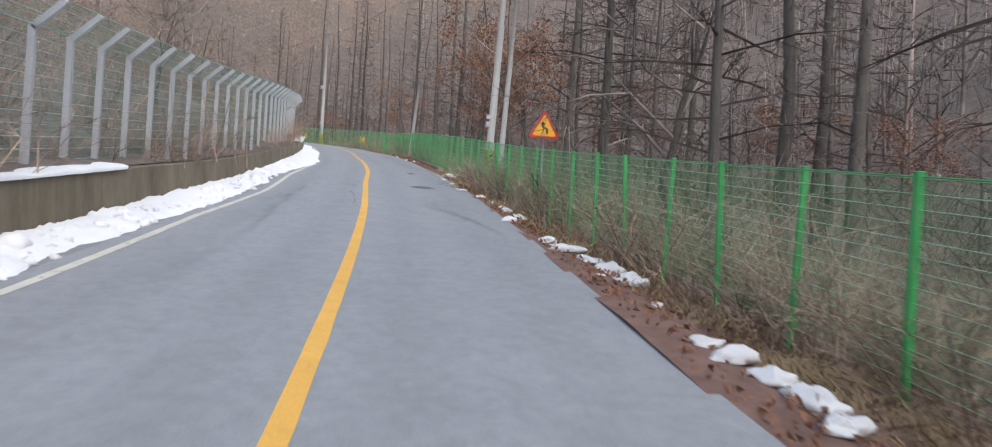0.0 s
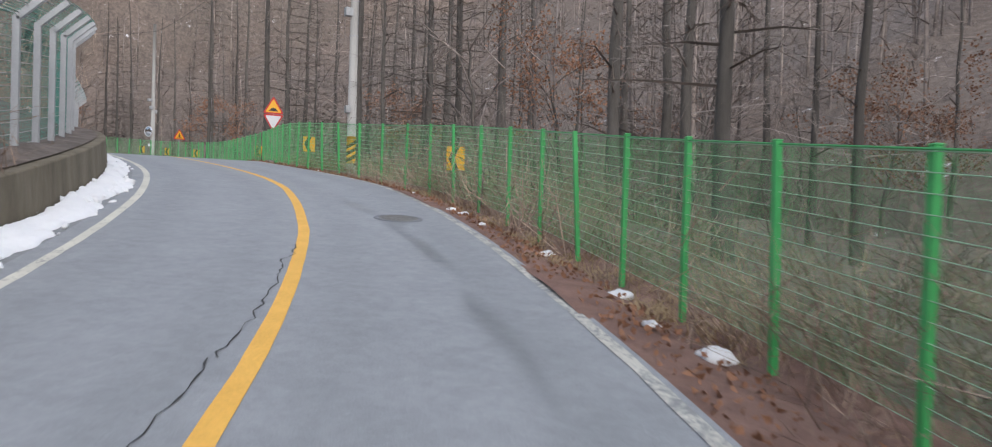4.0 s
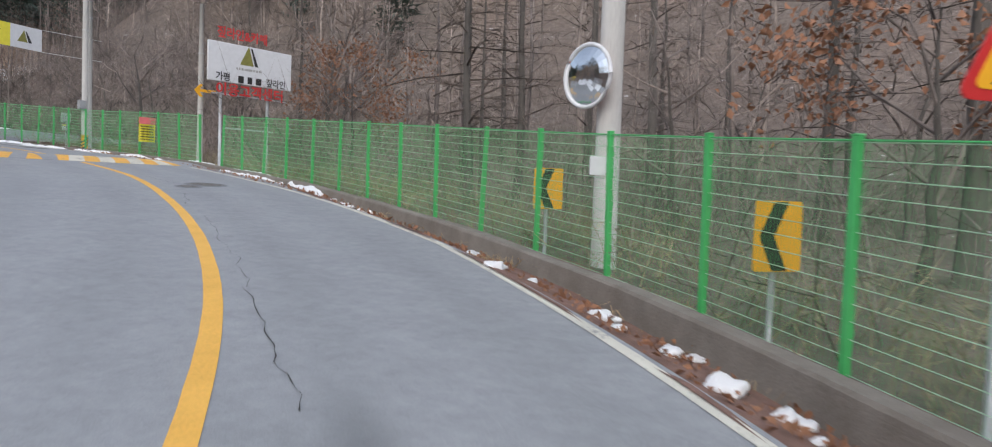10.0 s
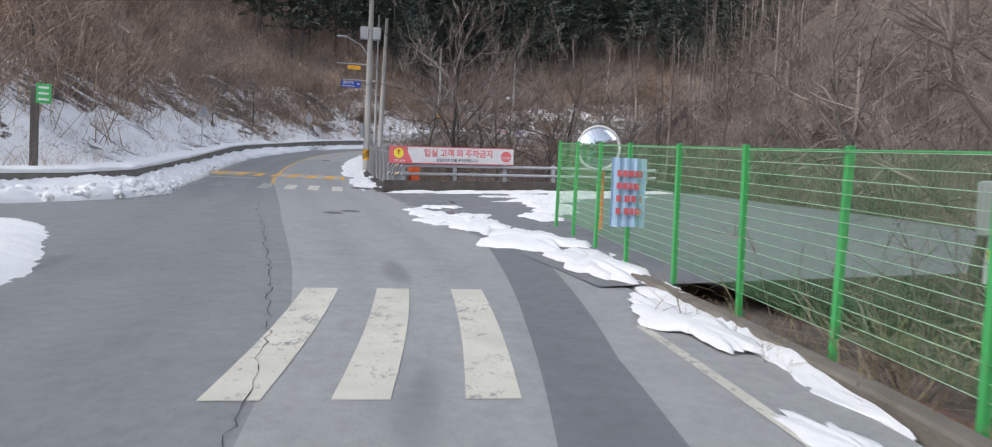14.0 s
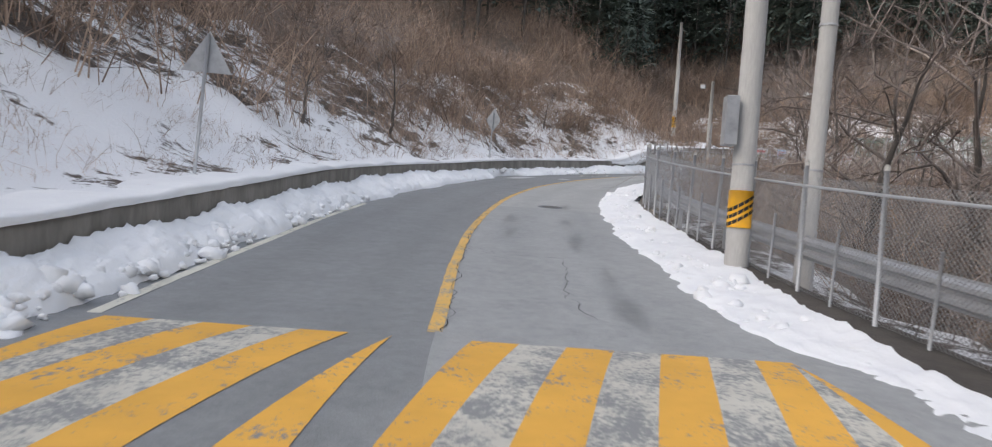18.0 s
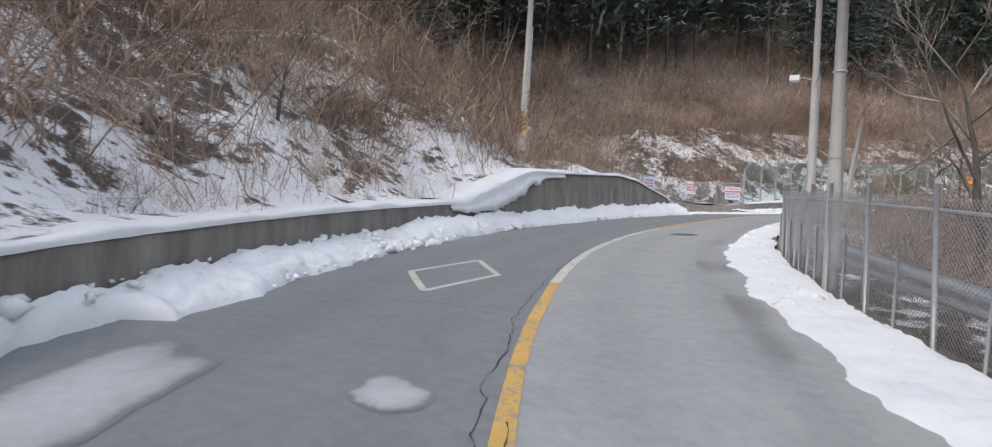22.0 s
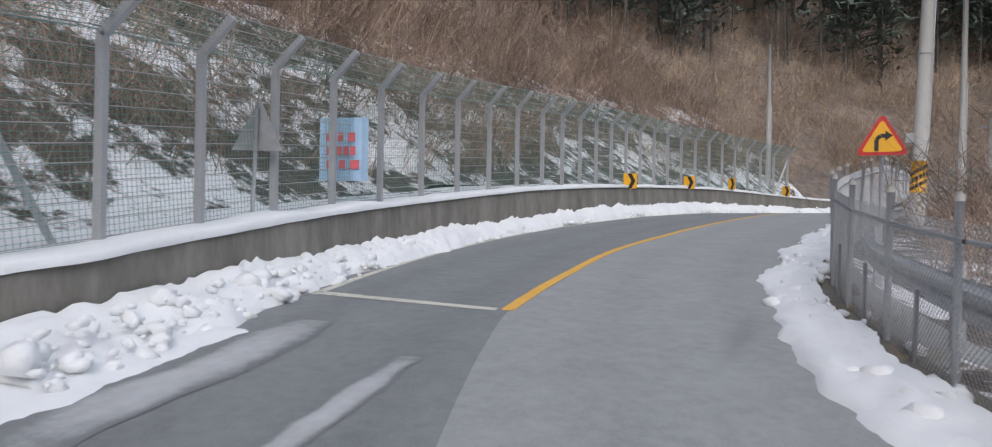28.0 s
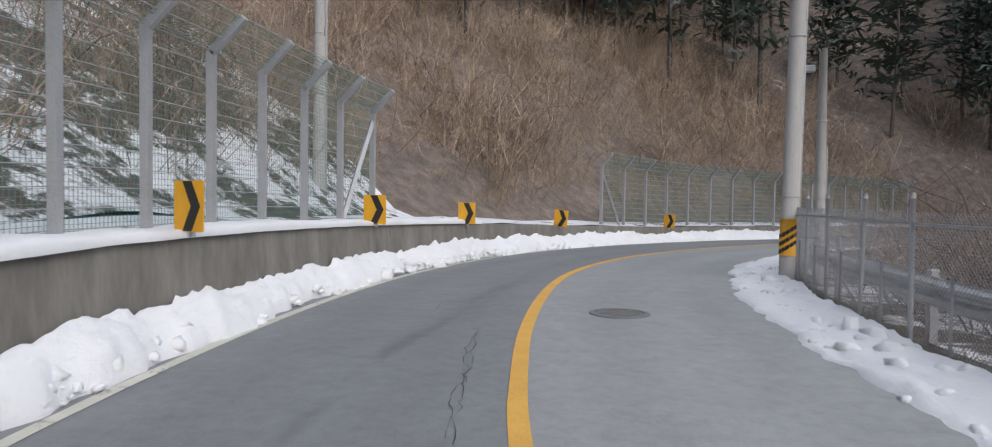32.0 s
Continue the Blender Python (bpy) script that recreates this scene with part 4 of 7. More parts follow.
# ---- the ground: one sheet out to the hills ----
gx, gy = np.meshgrid(np.arange(-430, 231, 3.3), np.arange(-170, 441, 3.3), indexing="ij")
gz, gs, gd = land(gx, gy)
near = ease((26 - np.abs(gd)) / 4) * ease((336 - gs) / 4) * ease((gs + 38) / 4)
bumpy = np.array([nz(a, b, 0.05) * 3.0 + nz(a, b, 0.17, 4.0) * 0.9 for a, b in zip(gx.ravel(), gy.ravel())]).reshape(gx.shape)
deep = gz - rise(gs, gd)
gz = (gz + bumpy) * (1 - near) + near * (deep + rise(gs, gd) * ease((np.abs(gd) - 7) / 10) - 0.8)
nx_, ny_ = gx.shape
ids = np.arange(nx_ * ny_).reshape(nx_, ny_)
quads = np.stack([ids[:-1, :-1], ids[1:, :-1], ids[1:, 1:], ids[:-1, 1:]], -1).reshape(-1, 4)
tris_ = np.concatenate([quads[:, [0, 1, 2]], quads[:, [0, 2, 3]]])
structure("ground", np_mesh("ground", np.stack([gx, gy, gz], -1).reshape(-1, 3), tris_, [HILL], None, True), "brown leaf-littered hillsides with patchy snow")


def bank(name, s0, s1, edges, mat, label, step=0.8, rough=0.18):
    """A strip of near ground: its cross places follow the road, its height the land."""

    def prof(s):
        row = []
        for i, d in enumerate(edges(s)):
            k = max(0.03, rough * min(1.0, (abs(d) - 5) / 1.5)) if s > 120 or d > 0 else rough * min(1.0, i / 2.0)
            h = float(rise(s, d)) + (0.02 if d > 0 and d < right_line(s) else 0) + k * (2.2 * nz(s, d, 0.35) + nz(s, d, 1.1, 9.0))
            row.append((d, h))
        return row

    return structure(name, ribbon(name, s0, s1, prof, mat, step, True), label)


def left_edges(s):
    w = wall_l(s) - 0.22
    return [w - x for x in (0, 0.5, 1.1, 1.8, 2.8, 4.0, 5.5, 7.2, 9.2, 11.5, 14, 17, 20, 24, 28, 33)]


bank("bank_left_lower", -38, 117, left_edges, LITTER, "brown brush-covered bank with leaf litter behind the wall")
bank("bank_left_junction", 117, 150, lambda s: [-x for x in (9.2, 10, 11, 12.5, 14, 16, 18, 20, 22, 24, 26, 28, 30, 32, 34)], BANK_SNOW, "snowy ground beside the side road")
bank("bank_left_upper", 150, 206, lambda s: left_edges(s)[:6], BANK_SNOW, "smooth snow lying behind the wall", 0.6, 0.24)
bank("bank_left_broken", 206, 249.6, lambda s: left_edges(s)[3:6], BROKEN_SNOW, "snow broken by tufts, soil and stones above the wall", 0.5, 0.3)
bank("bank_left_ledge", 206, 249.6, lambda s: left_edges(s)[:4], BANK_SNOW, "snow lying smooth just behind the wall", 0.5, 0.3)
bank("bank_behind_fence", 249.6, 335, lambda s: left_edges(s)[:3], BANK_SNOW, "snow lying along the wall top", 0.4, 0.1)
bank("bank_left_slope", 150, 249.6, lambda s: left_edges(s)[5:9], ROCKY_SNOW, "steep bank of patchy snow, rock and dead brush", 0.7, 0.24)
bank("bank_left_brushy", 150, 249.6, lambda s: left_edges(s)[8:], HILL, "steep brown brushy hillside with a little snow", 0.7, 0.24)
bank("bank_rock_slope", 249.6, 299, lambda s: left_edges(s)[2:9], ROCKY_SNOW, "steep rocky slope with patchy snow behind the rockfall fence", 0.5, 0.24)
bank("bank_rock_brushy", 249.6, 299, lambda s: left_edges(s)[8:], HILL, "brown brushy hillside above the rocks", 0.7, 0.24)
bank("bank_bend_slope", 299, 335, lambda s: left_edges(s)[2:], DRY, "brown brushy hillside beyond the bend", 0.7, 0.24)
bank("verge_right_lower", -38, 176, lambda s: [right_line(s) + 0.02 + max(x, 0.5 * ease((s - 128) / 6) + 0.1 * x) for x in (0, 0.3, 0.6, 0.9, 1.2, 1.6, 2.0)], VERGE, "red-brown verge of dead leaves and soil", 0.4, 0.1)
bank("wood_floor", -38, 176, lambda s: [right_line(s) + 0.02 + x for x in (1.95, 2.6, 3.4, 4.4, 5.6, 7, 9, 12, 16, 21)], LITTER, "brown leaf-littered floor of the roadside wood", 0.8, 0.12)
bank("verge_right_upper", 176, 335, lambda s: [right_line(s) + 0.02 + x for x in (0, 0.4, 0.8, 1.2, 1.7, 2.3, 3.0, 4.0)], ROCKY_SNOW, "snow-dusted ground falling away behind the guardrail", 0.6, 0.15)
bank("valley_side", 176, 335, lambda s: [right_line(s) + 0.02 + x for x in (3.95, 5.0, 6.2, 7.6, 9.4, 12, 15, 18, 22)], HILL, "brown brushy stream bank with a little snow", 0.6, 0.15)

# ---- carriageway ----


def road_rows(a, b, n=23):
    def prof(s):
        x0, x1 = a(s), b(s)
        return [(x0 + (x1 - x0) * i / (n - 1), hump_h(s) + 0.002 * nz(s, x0 + (x1 - x0) * i / (n - 1), 0.6)) for i in range(n)]

    return prof


centre = table([(-40, 0), (8, 0.01), (18, 0.08), (25, 0.08), (30, 0.24), (35, 0.24), (42, 0.02), (50, 0.05), (55, 0.14), (58, 0.3), (62, 0.5), (68, 0.58), (75, 0.3), (85, -0.1), (90, -0.06), (94, 0.2), (98, 0.22), (103, 0.2), (108, 0.25), (112, 0.3), (120, 0.36), (128, 0.3), (133, 0.36), (137, 0.2), (145, 0.16), (151, 0.24), (156, 0.3), (176, 0.1), (180, -0.1), (183.5, -0.07), (188, -0.07), (194, -0.24), (200, -0.24), (205, -0.3), (208, -0.38), (214, -0.25), (219, -0.22), (226, -0.36), (233, -0.36), (240, -0.16), (245, -0.08), (250, -0.3), (261.5, -0.82), (264.8, -0.55), (267.7, -0.46), (271, -0.2), (274.5, -0.07), (279, 0.0), (283, -0.04), (287, -0.34), (290, -0.5), (296, -0.66), (340, -0.7)])
zero = centre
STAINS = [((42, 2.45), (48, 2.45), (55.7, 2.12), (59.4, 2.15), (63.6, 1.9), (67, 1.5)), ((151.4, 1.45), (152.5, 1.3), (157.9, 1.66), (163.5, 1.9)), ((169.4, 0.35), (172.6, 0.5)), ((164.0, 1.3), (165.8, 1.7)), ((178.5, 2.0), (181.8, 2.5), (186.9, 2.07), (190.8, 2.0), (200.4, 1.6), (205.6, 1.6), (213.6, 1.8), (218.7, 2.45), (224.5, 2.57), (228, 2.2)), ((193.6, 0.55), (196.3, 0.45), (200, 0.15)), ((205.4, 0.2), (206.4, 0.9), (206, 1.6)), ((8, -1.9), (12, -1.7), (17.2, -1.85), (20.7, -1.77), (25, -1.5)), ((1, -2.2), (5.5, -2.04), (9, -1.6)), ((13.5, 2.9), (15, 2.6), (18.2, 2.0), (21, 1.9)), ((276, 1.3), (277.5, 1.7), (279.5, 1.9)), ((286, -1.9), (291, -1.6), (296, -1.2)), ((289, 1.4), (293, 0.9), (297, 1.6)), ((162, 5.5), (168, 4.5), (173, 6)), ((163, 3.6), (168, 3.9), (173, 3.6)), ((112, 1.2), (115, 1.3), (118, 1.1)), ((236, 1.9), (243, 1.6), (249, 0.4), (253, -0.6)), ((26, 2.95), (31, 2.9), (36, 2.75), (42, 2.5), (48, 2.4)), ((17.5, 1.6), (20, 1.75), (22, 2.0)), ((202, 0.4), (203.5, 1.0), (204, 2.0)), ((217, 2.35), (221, 2.3), (226, 2.1)), ((229, 2.2), (236, 2.3), (243, 2.2)), ((95, 1.0), (97, 1.1), (98.5, 1.5)), ((99, 0.6), (101, 0.75)), ((148.5, -2.4), (156, -3.5), (162, -2.2)), ((255, 0.4), (259, 1.2), (262, 1.9))]


def damp_at(s, d):
    v = 0.0
    for line in STAINS:
        if line[0][0] - 1 <= s <= line[-1][0] + 1:
            a = [q[0] for q in line]
            k = abs(d - np.interp(s, a, [q[1] for q in line]) + 0.16 * nz(s, 3.0, 0.7))
            end = min(1.0, (s - line[0][0] + 1) / 2, (line[-1][0] + 1 - s) / 2)
            v = max(v, (0.62 + 0.75 * nz(s, 2.0, 0.55, 5.0)) * end * max(0.0, 1 - k / (0.30 + 0.16 * nz(s, 9.0, 0.5))))
    return v


def with_damp(me, s0, s1, n, cross):
    """Writes how damp and how wheel-worn the surface is at each corner of a road ribbon."""
    damp, worn = [], []
    for i in range(n):
        s = s0 + (s1 - s0) * i / (n - 1)
        mid_l, mid_r = 0.5 * (max(-3.6, left_line(s)) + centre(s)), 0.5 * (min(3.4, right_line(s)) + centre(s))
        for d, _ in cross(s):
            damp.append(0.52 * damp_at(s, d) + 0.13 * max(0.0, nz(s * 0.25, d, 0.5, 3.0)))
            k = min(abs(abs(d - m_) - 0.72) for m_ in (mid_l, mid_r))
            worn.append(math.exp(-(k / 0.32) ** 2) * (0.6 + 0.5 * nz(s, d, 0.2, 8.0)))
    for key, out in (("damp", damp), ("worn", worn)):
        me.attributes.new(key, "FLOAT", "POINT").data.foreach_set("value", out)
    return me


def lane(name, s0, s1, cross, mat, label, step=0.4):
    n = max(2, int(abs(s1 - s0) / step) + 1)
    return structure(name, with_damp(ribbon(name, s0, s1, cross, mat, step, True), s0, s1, n, cross), label)


lane("road", -38, 335, road_rows(lambda s: wall_l(s) if not 117 < s < 150 else -9.2 - 6.3 * ease((s - 141) / 9), zero), ASPHALT_DARK, "grey two-lane mountain road with worn asphalt")
lane("road_right_lane", -38, 150, road_rows(zero, lambda s: right_line(s) + 0.12 + 0.5 * ease((s - 128) / 6)), ASPHALT, "smooth grey asphalt lane")
pale_rows = road_rows(zero, lambda s: max(right_line(s) + 0.75, (chain_r(s) - 0.2) if s > 186 else 0))
lane("road_lane_junction", 150, 200, pale_rows, CONCRETE_LANE, "grey worn lane past the crossing")
lane("road_pale_lane", 200, 252, pale_rows, PALE_LANE, "pale worn lane with damp stains")
lane("road_upper_lane", 252, 335, pale_rows, CONCRETE_LANE, "grey worn lane with damp stains")
lane("road_left_lane_lower", -38, 150, lambda s: [(d, h + 0.002) for d, h in road_rows(lambda s: left_line(s) - 0.3, zero)(s)], ASPHALT, "smooth grey asphalt lane")


def park_h(s, d):
    """The parking entrance climbs gently away from the road."""
    return 0.045 * min(12.0, max(0.0, d - 3.6))


lane("parking_entrance", 158, 176.3, lambda s: [(d, park_h(s, d) - 0.014) for d in (right_line(s) + 0.3 + (17.5 - right_line(s)) * x for x in np.linspace(0, 1, 40))], WET, "wet asphalt of a parking entrance beside the road", 0.4)

stripe("centre_line_a", -30, 137.6, centre, 0.16, YELLOW, "solid yellow centre line, worn and cracked", 1)
stripe("centre_line_b", 141, 152.0, centre, 0.16, YELLOW, "worn yellow centre line", 3)
stripe("centre_line_c", 178.5, 183.4, centre, 0.15, FADED_YELLOW, "faded yellow centre line", 3)
stripe("centre_line_d", 186.6, 220.3, centre, 0.15, FADED_YELLOW, "faded yellow centre line with a long crack", 3)
stripe("centre_line_white", 220.3, 234.4, centre, 0.17, WHITE, "chipped white stretch of the centre line", 4)
stripe("centre_line_e", 234.4, 249.6, centre, 0.16, YELLOW, "yellow centre line", 2)
stripe("centre_line_f", 261.5, 334, centre, 0.16, YELLOW, "bright yellow centre line", 1)
stripe("edge_line_right_worn", 28, 80, lambda s: right_line(s), 0.12, WORN_WHITE, "worn white edge line half covered by soil", 4)
stripe("edge_line_right", 80, 156, lambda s: right_line(s), 0.12, WHITE, "white edge line beside the verge", 2)
stripe("edge_line_left_lower", -30, 112, lambda s: left_line(s), 0.13, WHITE, "white edge line beside the snow", 2)
stripe("edge_line_left_mid", 178, 198, lambda s: left_line(s), 0.13, WHITE, "white edge line beside the snow bank", 2)
stripe("edge_line_left_upper", 262, 330, lambda s: left_line(s), 0.13, WHITE, "white edge line beside the snow bank", 2)

# raised crossings: yellow and white slanted bars
for a, b in HUMPS:
    t = thing("speed_hump", "low asphalt speed hump painted with yellow and white slanted bars", "speed hump", "speed humps")
    w, sk = 0.41, 0.76
    for x0, x1, first in ((-3.0, -0.42, -3.6), (-0.36, 3.05, -0.5)):
        for i in range(10):
            u = first + i * w
            lo0, lo1, hi0, hi1 = (min(max(q, x0), x1) for q in (u, u + w, u + sk, u + w + sk))
            if max(lo1 - lo0, hi1 - hi0) < 0.06 or (x0 < -1 and i in (5, 7)):
                continue
            bar = Bag()
            flat_on_road(bar, [(a + 0.1, lo0), (a + 0.1, lo1), (b - 0.2, hi1), (b - 0.2, hi0)])
            part("bar", bar, (WHITE if a < 150 else WORN_WHITE) if i % 2 else WORN_YELLOW, t, "worn white bar" if i % 2 else "worn yellow bar")


def bars_marking(name, s0, s1, ds, w, label, skew=0.0):
    t = thing(name, label, "crosswalk", "crosswalks")
    for d in ds:
        b = Bag()
        flat_on_road(b, [(s0, d - w / 2), (s0, d + w / 2), (s1, d + w / 2 + skew), (s1, d - w / 2 + skew)])
        part("bar", b, FAINT_WHITE if d < -0.6 else WORN_WHITE if s0 > 170 and d < 0 else WHITE, t)
    return t


bars_marking("crosswalk", 153.9, 157.8, (0.1, 0.96, 1.88), 0.4, "worn white crosswalk bars on the grey road", 0.52)
bars_marking("crosswalk", 175.7, 178.3, (-2.75, -1.97, -1.15, -0.36, 0.54, 1.37, 2.24), 0.39, "worn white crosswalk bars before the speed hump", 0.18)
b = Bag()
flat_on_road(b, [(151.35, 0.35), (150.45, 1.8), (150.85, 1.88), (151.7, 0.35)])
flat_on_road(b, [(150.55, 2.68), (150.25, 3.5), (150.6, 3.56), (151.0, 2.72)])
flat_on_road(b, [(181.5, -2.95), (181.6, -0.85), (181.85, -0.85), (181.75, -2.95)])
structure("stop_line", b.mesh("stop_line", WHITE), "worn white stop lines", "road marking")
# dark repair strip
strip_l = table([(144.5, 1.7), (150, 1.78), (152.7, 2.05), (156, 2.65), (163, 4.1)])
strip_r = table([(144.5, 2.5), (149.4, 2.46), (151, 2.67), (154.9, 3.18), (163, 5.0)])
lane("repair_strip", 148.4, 163, lambda s: [(d, h + 0.003) for d, h in road_rows(strip_l, strip_r)(s)], PATCH, "long dark asphalt repair strip")
# a white diamond on the far lane, and faded arrows
b = Bag()
quad = ((220.4, -2.58), (222.5, -2.0), (220.7, -1.22), (218.7, -1.85))
for (sa, da), (sb, db) in zip(quad, quad[1:] + quad[:1]):
    flat_on_road(b, [(sa, da - 0.06), (sa, da + 0.06), (sb, db + 0.06), (sb, db - 0.06)])
structure("diamond_marking", b.mesh("diamond_marking", WHITE), "faded white diamond painted on the lane", "road marking")
b = Bag()
flat_on_road(b, [(262.1, -3.7), (262.3, -3.7), (261.6, -0.95), (261.45, -0.95)])
structure("cross_marking", b.mesh("cross_marking", WHITE), "worn white line across the lane", "road marking")

for s, d, r in ((24.4, 1.97, 0.34), (30.5, 2.03, 0.11), (63.6, 2.15, 0.34), (95.0, 1.86, 0.34), (97.7, 0.78, 0.34), (112.5, 1.99, 0.34), (113.7, 2.1, 0.34), (114.3, 1.2, 0.4), (131.0, 1.6, 0.38), (130.4, 1.09, 0.2), (147.6, 1.98, 0.4), (167.2, 1.45, 0.17), (167.8, 1.92, 0.17), (200.55, 1.22, 0.26), (232.4, 1.0, 0.34), (256.6, 0.0, 0.34), (291.6, 0.6, 0.32)):
    manhole(s, d, r)

# ---- retaining walls, snow-capped ----


def wall(name, s0, s1, thick=0.28, label="weathered grey concrete retaining wall streaked with damp", mat=CONC):
    def prof(s):
        w, h = wall_l(s), wall_h(s)
        lean = 0.05 * h
        j = 0.008 * nz(s, 0, 0.8)
        return [(w + j, -0.4), (w + 0.0 + j, 0.0), (w - lean * 0.5 + j, h * 0.5), (w - lean + j, h - 0.02), (w - lean - 0.02, h), (w - lean - thick, h), (w - lean - thick, -0.4)]

    return structure(name, ribbon(name, s0, s1, prof, mat, 0.6), label, "wall")


def snow_cap(under, s0, s1, width=0.55, thick=0.09, drop=0.0):
    def prof(s):
        w, h = wall_l(s) - 0.03, wall_h(s)
        k = thick * (1 + 0.8 * nz(s, 1.0, 0.9))
        e = 0.05 * nz(s, 4.0, 2.3)
        return [(w + 0.03 + e, h - 0.01), (w + 0.04 + e, h + k * 0.6), (w - 0.05, h + k), (w - width * 0.6, h + k * 1.1), (w - width, h + k * 0.6 + 0.02 * nz(s, 2, 1.5)), (w - width - 0.1, h - 0.1)]

    return part("snow_cap", ribbon("snow_cap", s0, s1, prof, SNOW, 0.22, True), None, under, "white snow lying along the wall top")


w1 = wall("wall_lower", -38, 115, mat=MOSSY, label="mossy brown-stained concrete retaining wall")
w2 = wall("wall_upper", 151, 249.5)
w3 = wall("wall_bend", 258.5, 334)
wall("wall_driveway", 253.0, 258.5, 0.25, "low stained concrete wall at the driveway mouth")
snow_cap(w1, 2, 14, 0.7, 0.06)
snow_cap(w1, 40, 58, 0.6, 0.07)
snow_cap(w1, 84, 114, 0.9, 0.10)
snow_cap(w2, 151, 206, 1.4, 0.10)
snow_cap(w2, 206, 249, 0.7, 0.09)
snow_cap(w3, 258.6, 300, 0.8, 0.10)


def snow_bank(name, s0, s1, inner, outer, height, seed, label):
    """Ploughed snow heaped along an edge: lumpy, with a ragged foot."""
    n = 17

    def prof(s):
        a = inner(s) + 0.22 * nz(s, seed, 0.55) + 0.10 * nz(s, seed, 2.6)
        b = outer(s)
        hh = height(s) * (1 + 0.32 * nz(s, seed + 5, 0.4))
        rough = min(0.62, 0.2 + 1.2 * height(s))
        row = []
        for i in range(n):
            u = i / (n - 1)
            d = a + (b - a) * u
            f = min(1.0, u * 1.1) ** 0.65
            lumps = 0.14 * nz(s, d, 1.4, seed) + 0.19 * abs(nz(s, d, 3.0, seed + 2)) + 0.15 * abs(nz(s, d, 6.5, seed + 4)) + 0.09 * abs(nz(s, d, 14.0, seed)) - 0.05
            row.append((d + 0.03 * nz(s, d, 7.0, seed + 1), max(-0.03, hh * f + rough * lumps * min(1.0, 0.35 + 4 * u)) - (0.03 if i == 0 else 0)))
        return row

    ends = tagged(new(name, ribbon(name, s0, s1, prof, SNOW, 0.10, True)), label, "snow bank", "snow banks")
    return ends


def slide(s):
    """Snow that has slid over the wall's top and hangs down its face."""
    w, h = wall_l(s) - 0.03 * wall_h(s), wall_h(s)
    k = float(ease((s - 227.5) / 3) * ease((234.9 - s + 0.9 * nz(s, 1, 1.3)) / 2.6))
    low = h - 0.14 - 0.5 * k * (0.6 + 0.8 * abs(nz(s, 3, 2.4)))
    e = 0.03 + 0.03 * nz(s, 6, 1.8) - 0.14 * k
    return [(w + 0.02, low - 0.04), (w + 0.10 + 0.12 * k, low), (w + e + 0.22 * k, low + (h - low) * 0.4), (w + e + 0.12 * k, low + (h - low) * 0.75), (w + 0.05, h + 0.06), (w - 0.4, h + 0.16), (w - 0.9, h + 0.14), (w - 1.2, h - 0.1)]


part("snow_slide", ribbon("snow_slide", 227.5, 236, slide, SNOW, 0.12, True), None, w2, "snow slid down over the wall face")
LB = "lumpy dirty-white ploughed snow bank against the wall"
snow_bank("snow_bank", -5, 80, lambda s: left_line(s) - 0.3 + 0.45 * float(ease((s - 28) / 6) * ease((50 - s) / 8)), lambda s: wall_l(s) + 0.02, lambda s: 0.13, 3.0, LB)
snow_bank("snow_bank", 80, 125, lambda s: left_line(s) - 0.15, lambda s: wall_l(s) + 0.02 if s < 114 else -5.5, lambda s: 0.28 * min(1, (125.5 - s) / 4), 8.0, LB)
snow_bank("snow_bank", 162, 250, lambda s: left_line(s) - 0.12 + 0.14 * float(ease((s - 197) / 4) * ease((210 - s) / 3)) - (0.5 if 212 < s < 216 else 0), lambda s: wall_l(s) + 0.02, table([(162, 0.42), (206, 0.42), (212, 0.32), (222, 0.34), (230, 0.52), (250, 0.52)]), 12.0, LB)
snow_bank("snow_bank", 258, 320, lambda s: left_line(s) - 0.12, lambda s: wall_l(s) + 0.02, table([(258, 0.30), (270, 0.34), (280, 0.42), (320, 0.40)]), 17.0, LB)
snow_bank("snow_bank", 249.5, 260, table([(249.5, -3.2), (251, -4.0), (252.5, -5.4), (255, -5.0), (256.5, -3.6), (258, -3.2), (260, -3.0)]), lambda s: max(-8.6, wall_l(s) + 0.1) if s > 250.4 else -8.6, lambda s: 0.10, 23.0, "trampled snow across a driveway mouth")
snow_bank("snow_bank", 149.5, 164, lambda s: -2.65 - 0.03 * (s - 157) ** 2, lambda s: -8.0, lambda s: 0.42 * math.sin(math.pi * min(0.98, max(0.02, (s - 149) / 15))) ** 0.5, 29.0, "broad mound of ploughed snow at the junction")
RB = "melting snow strip along the fence foot"
snow_bank("snow_bank", 178.5, 335, lambda s: snow_r(s) + 0.55 * float(ease((179.3 - s) / 0.8)), lambda s: chain_r(s) - 0.15 + 0.2 * nz(s, 2, 0.7) - 0.45 * float(ease((192 - s) / 6)), lambda s: 0.10, 31.0, RB)
structure("fence_foot", ribbon("fence_foot", 176.3, 196, lambda s: [(chain_r(s) - 0.85, -0.01), (chain_r(s) - 0.7, 0.05), (chain_r(s) - 0.35, 0.07 + 0.02 * nz(s, 1, 3.0)), (chain_r(s) - 0.05, 0.09), (chain_r(s) + 0.25, 0.08)], WET_SOIL, 0.3, True), "dark wet soil and kerb under the chain-link fence")
foot_in = table([(130, 3.8), (135, 3.75), (139, 4.02), (143, 3.85), (146, 3.62), (149, 3.86), (152, 4.12), (153, 4.35), (156, 4.7), (160, 5.2), (163, 5.7)])
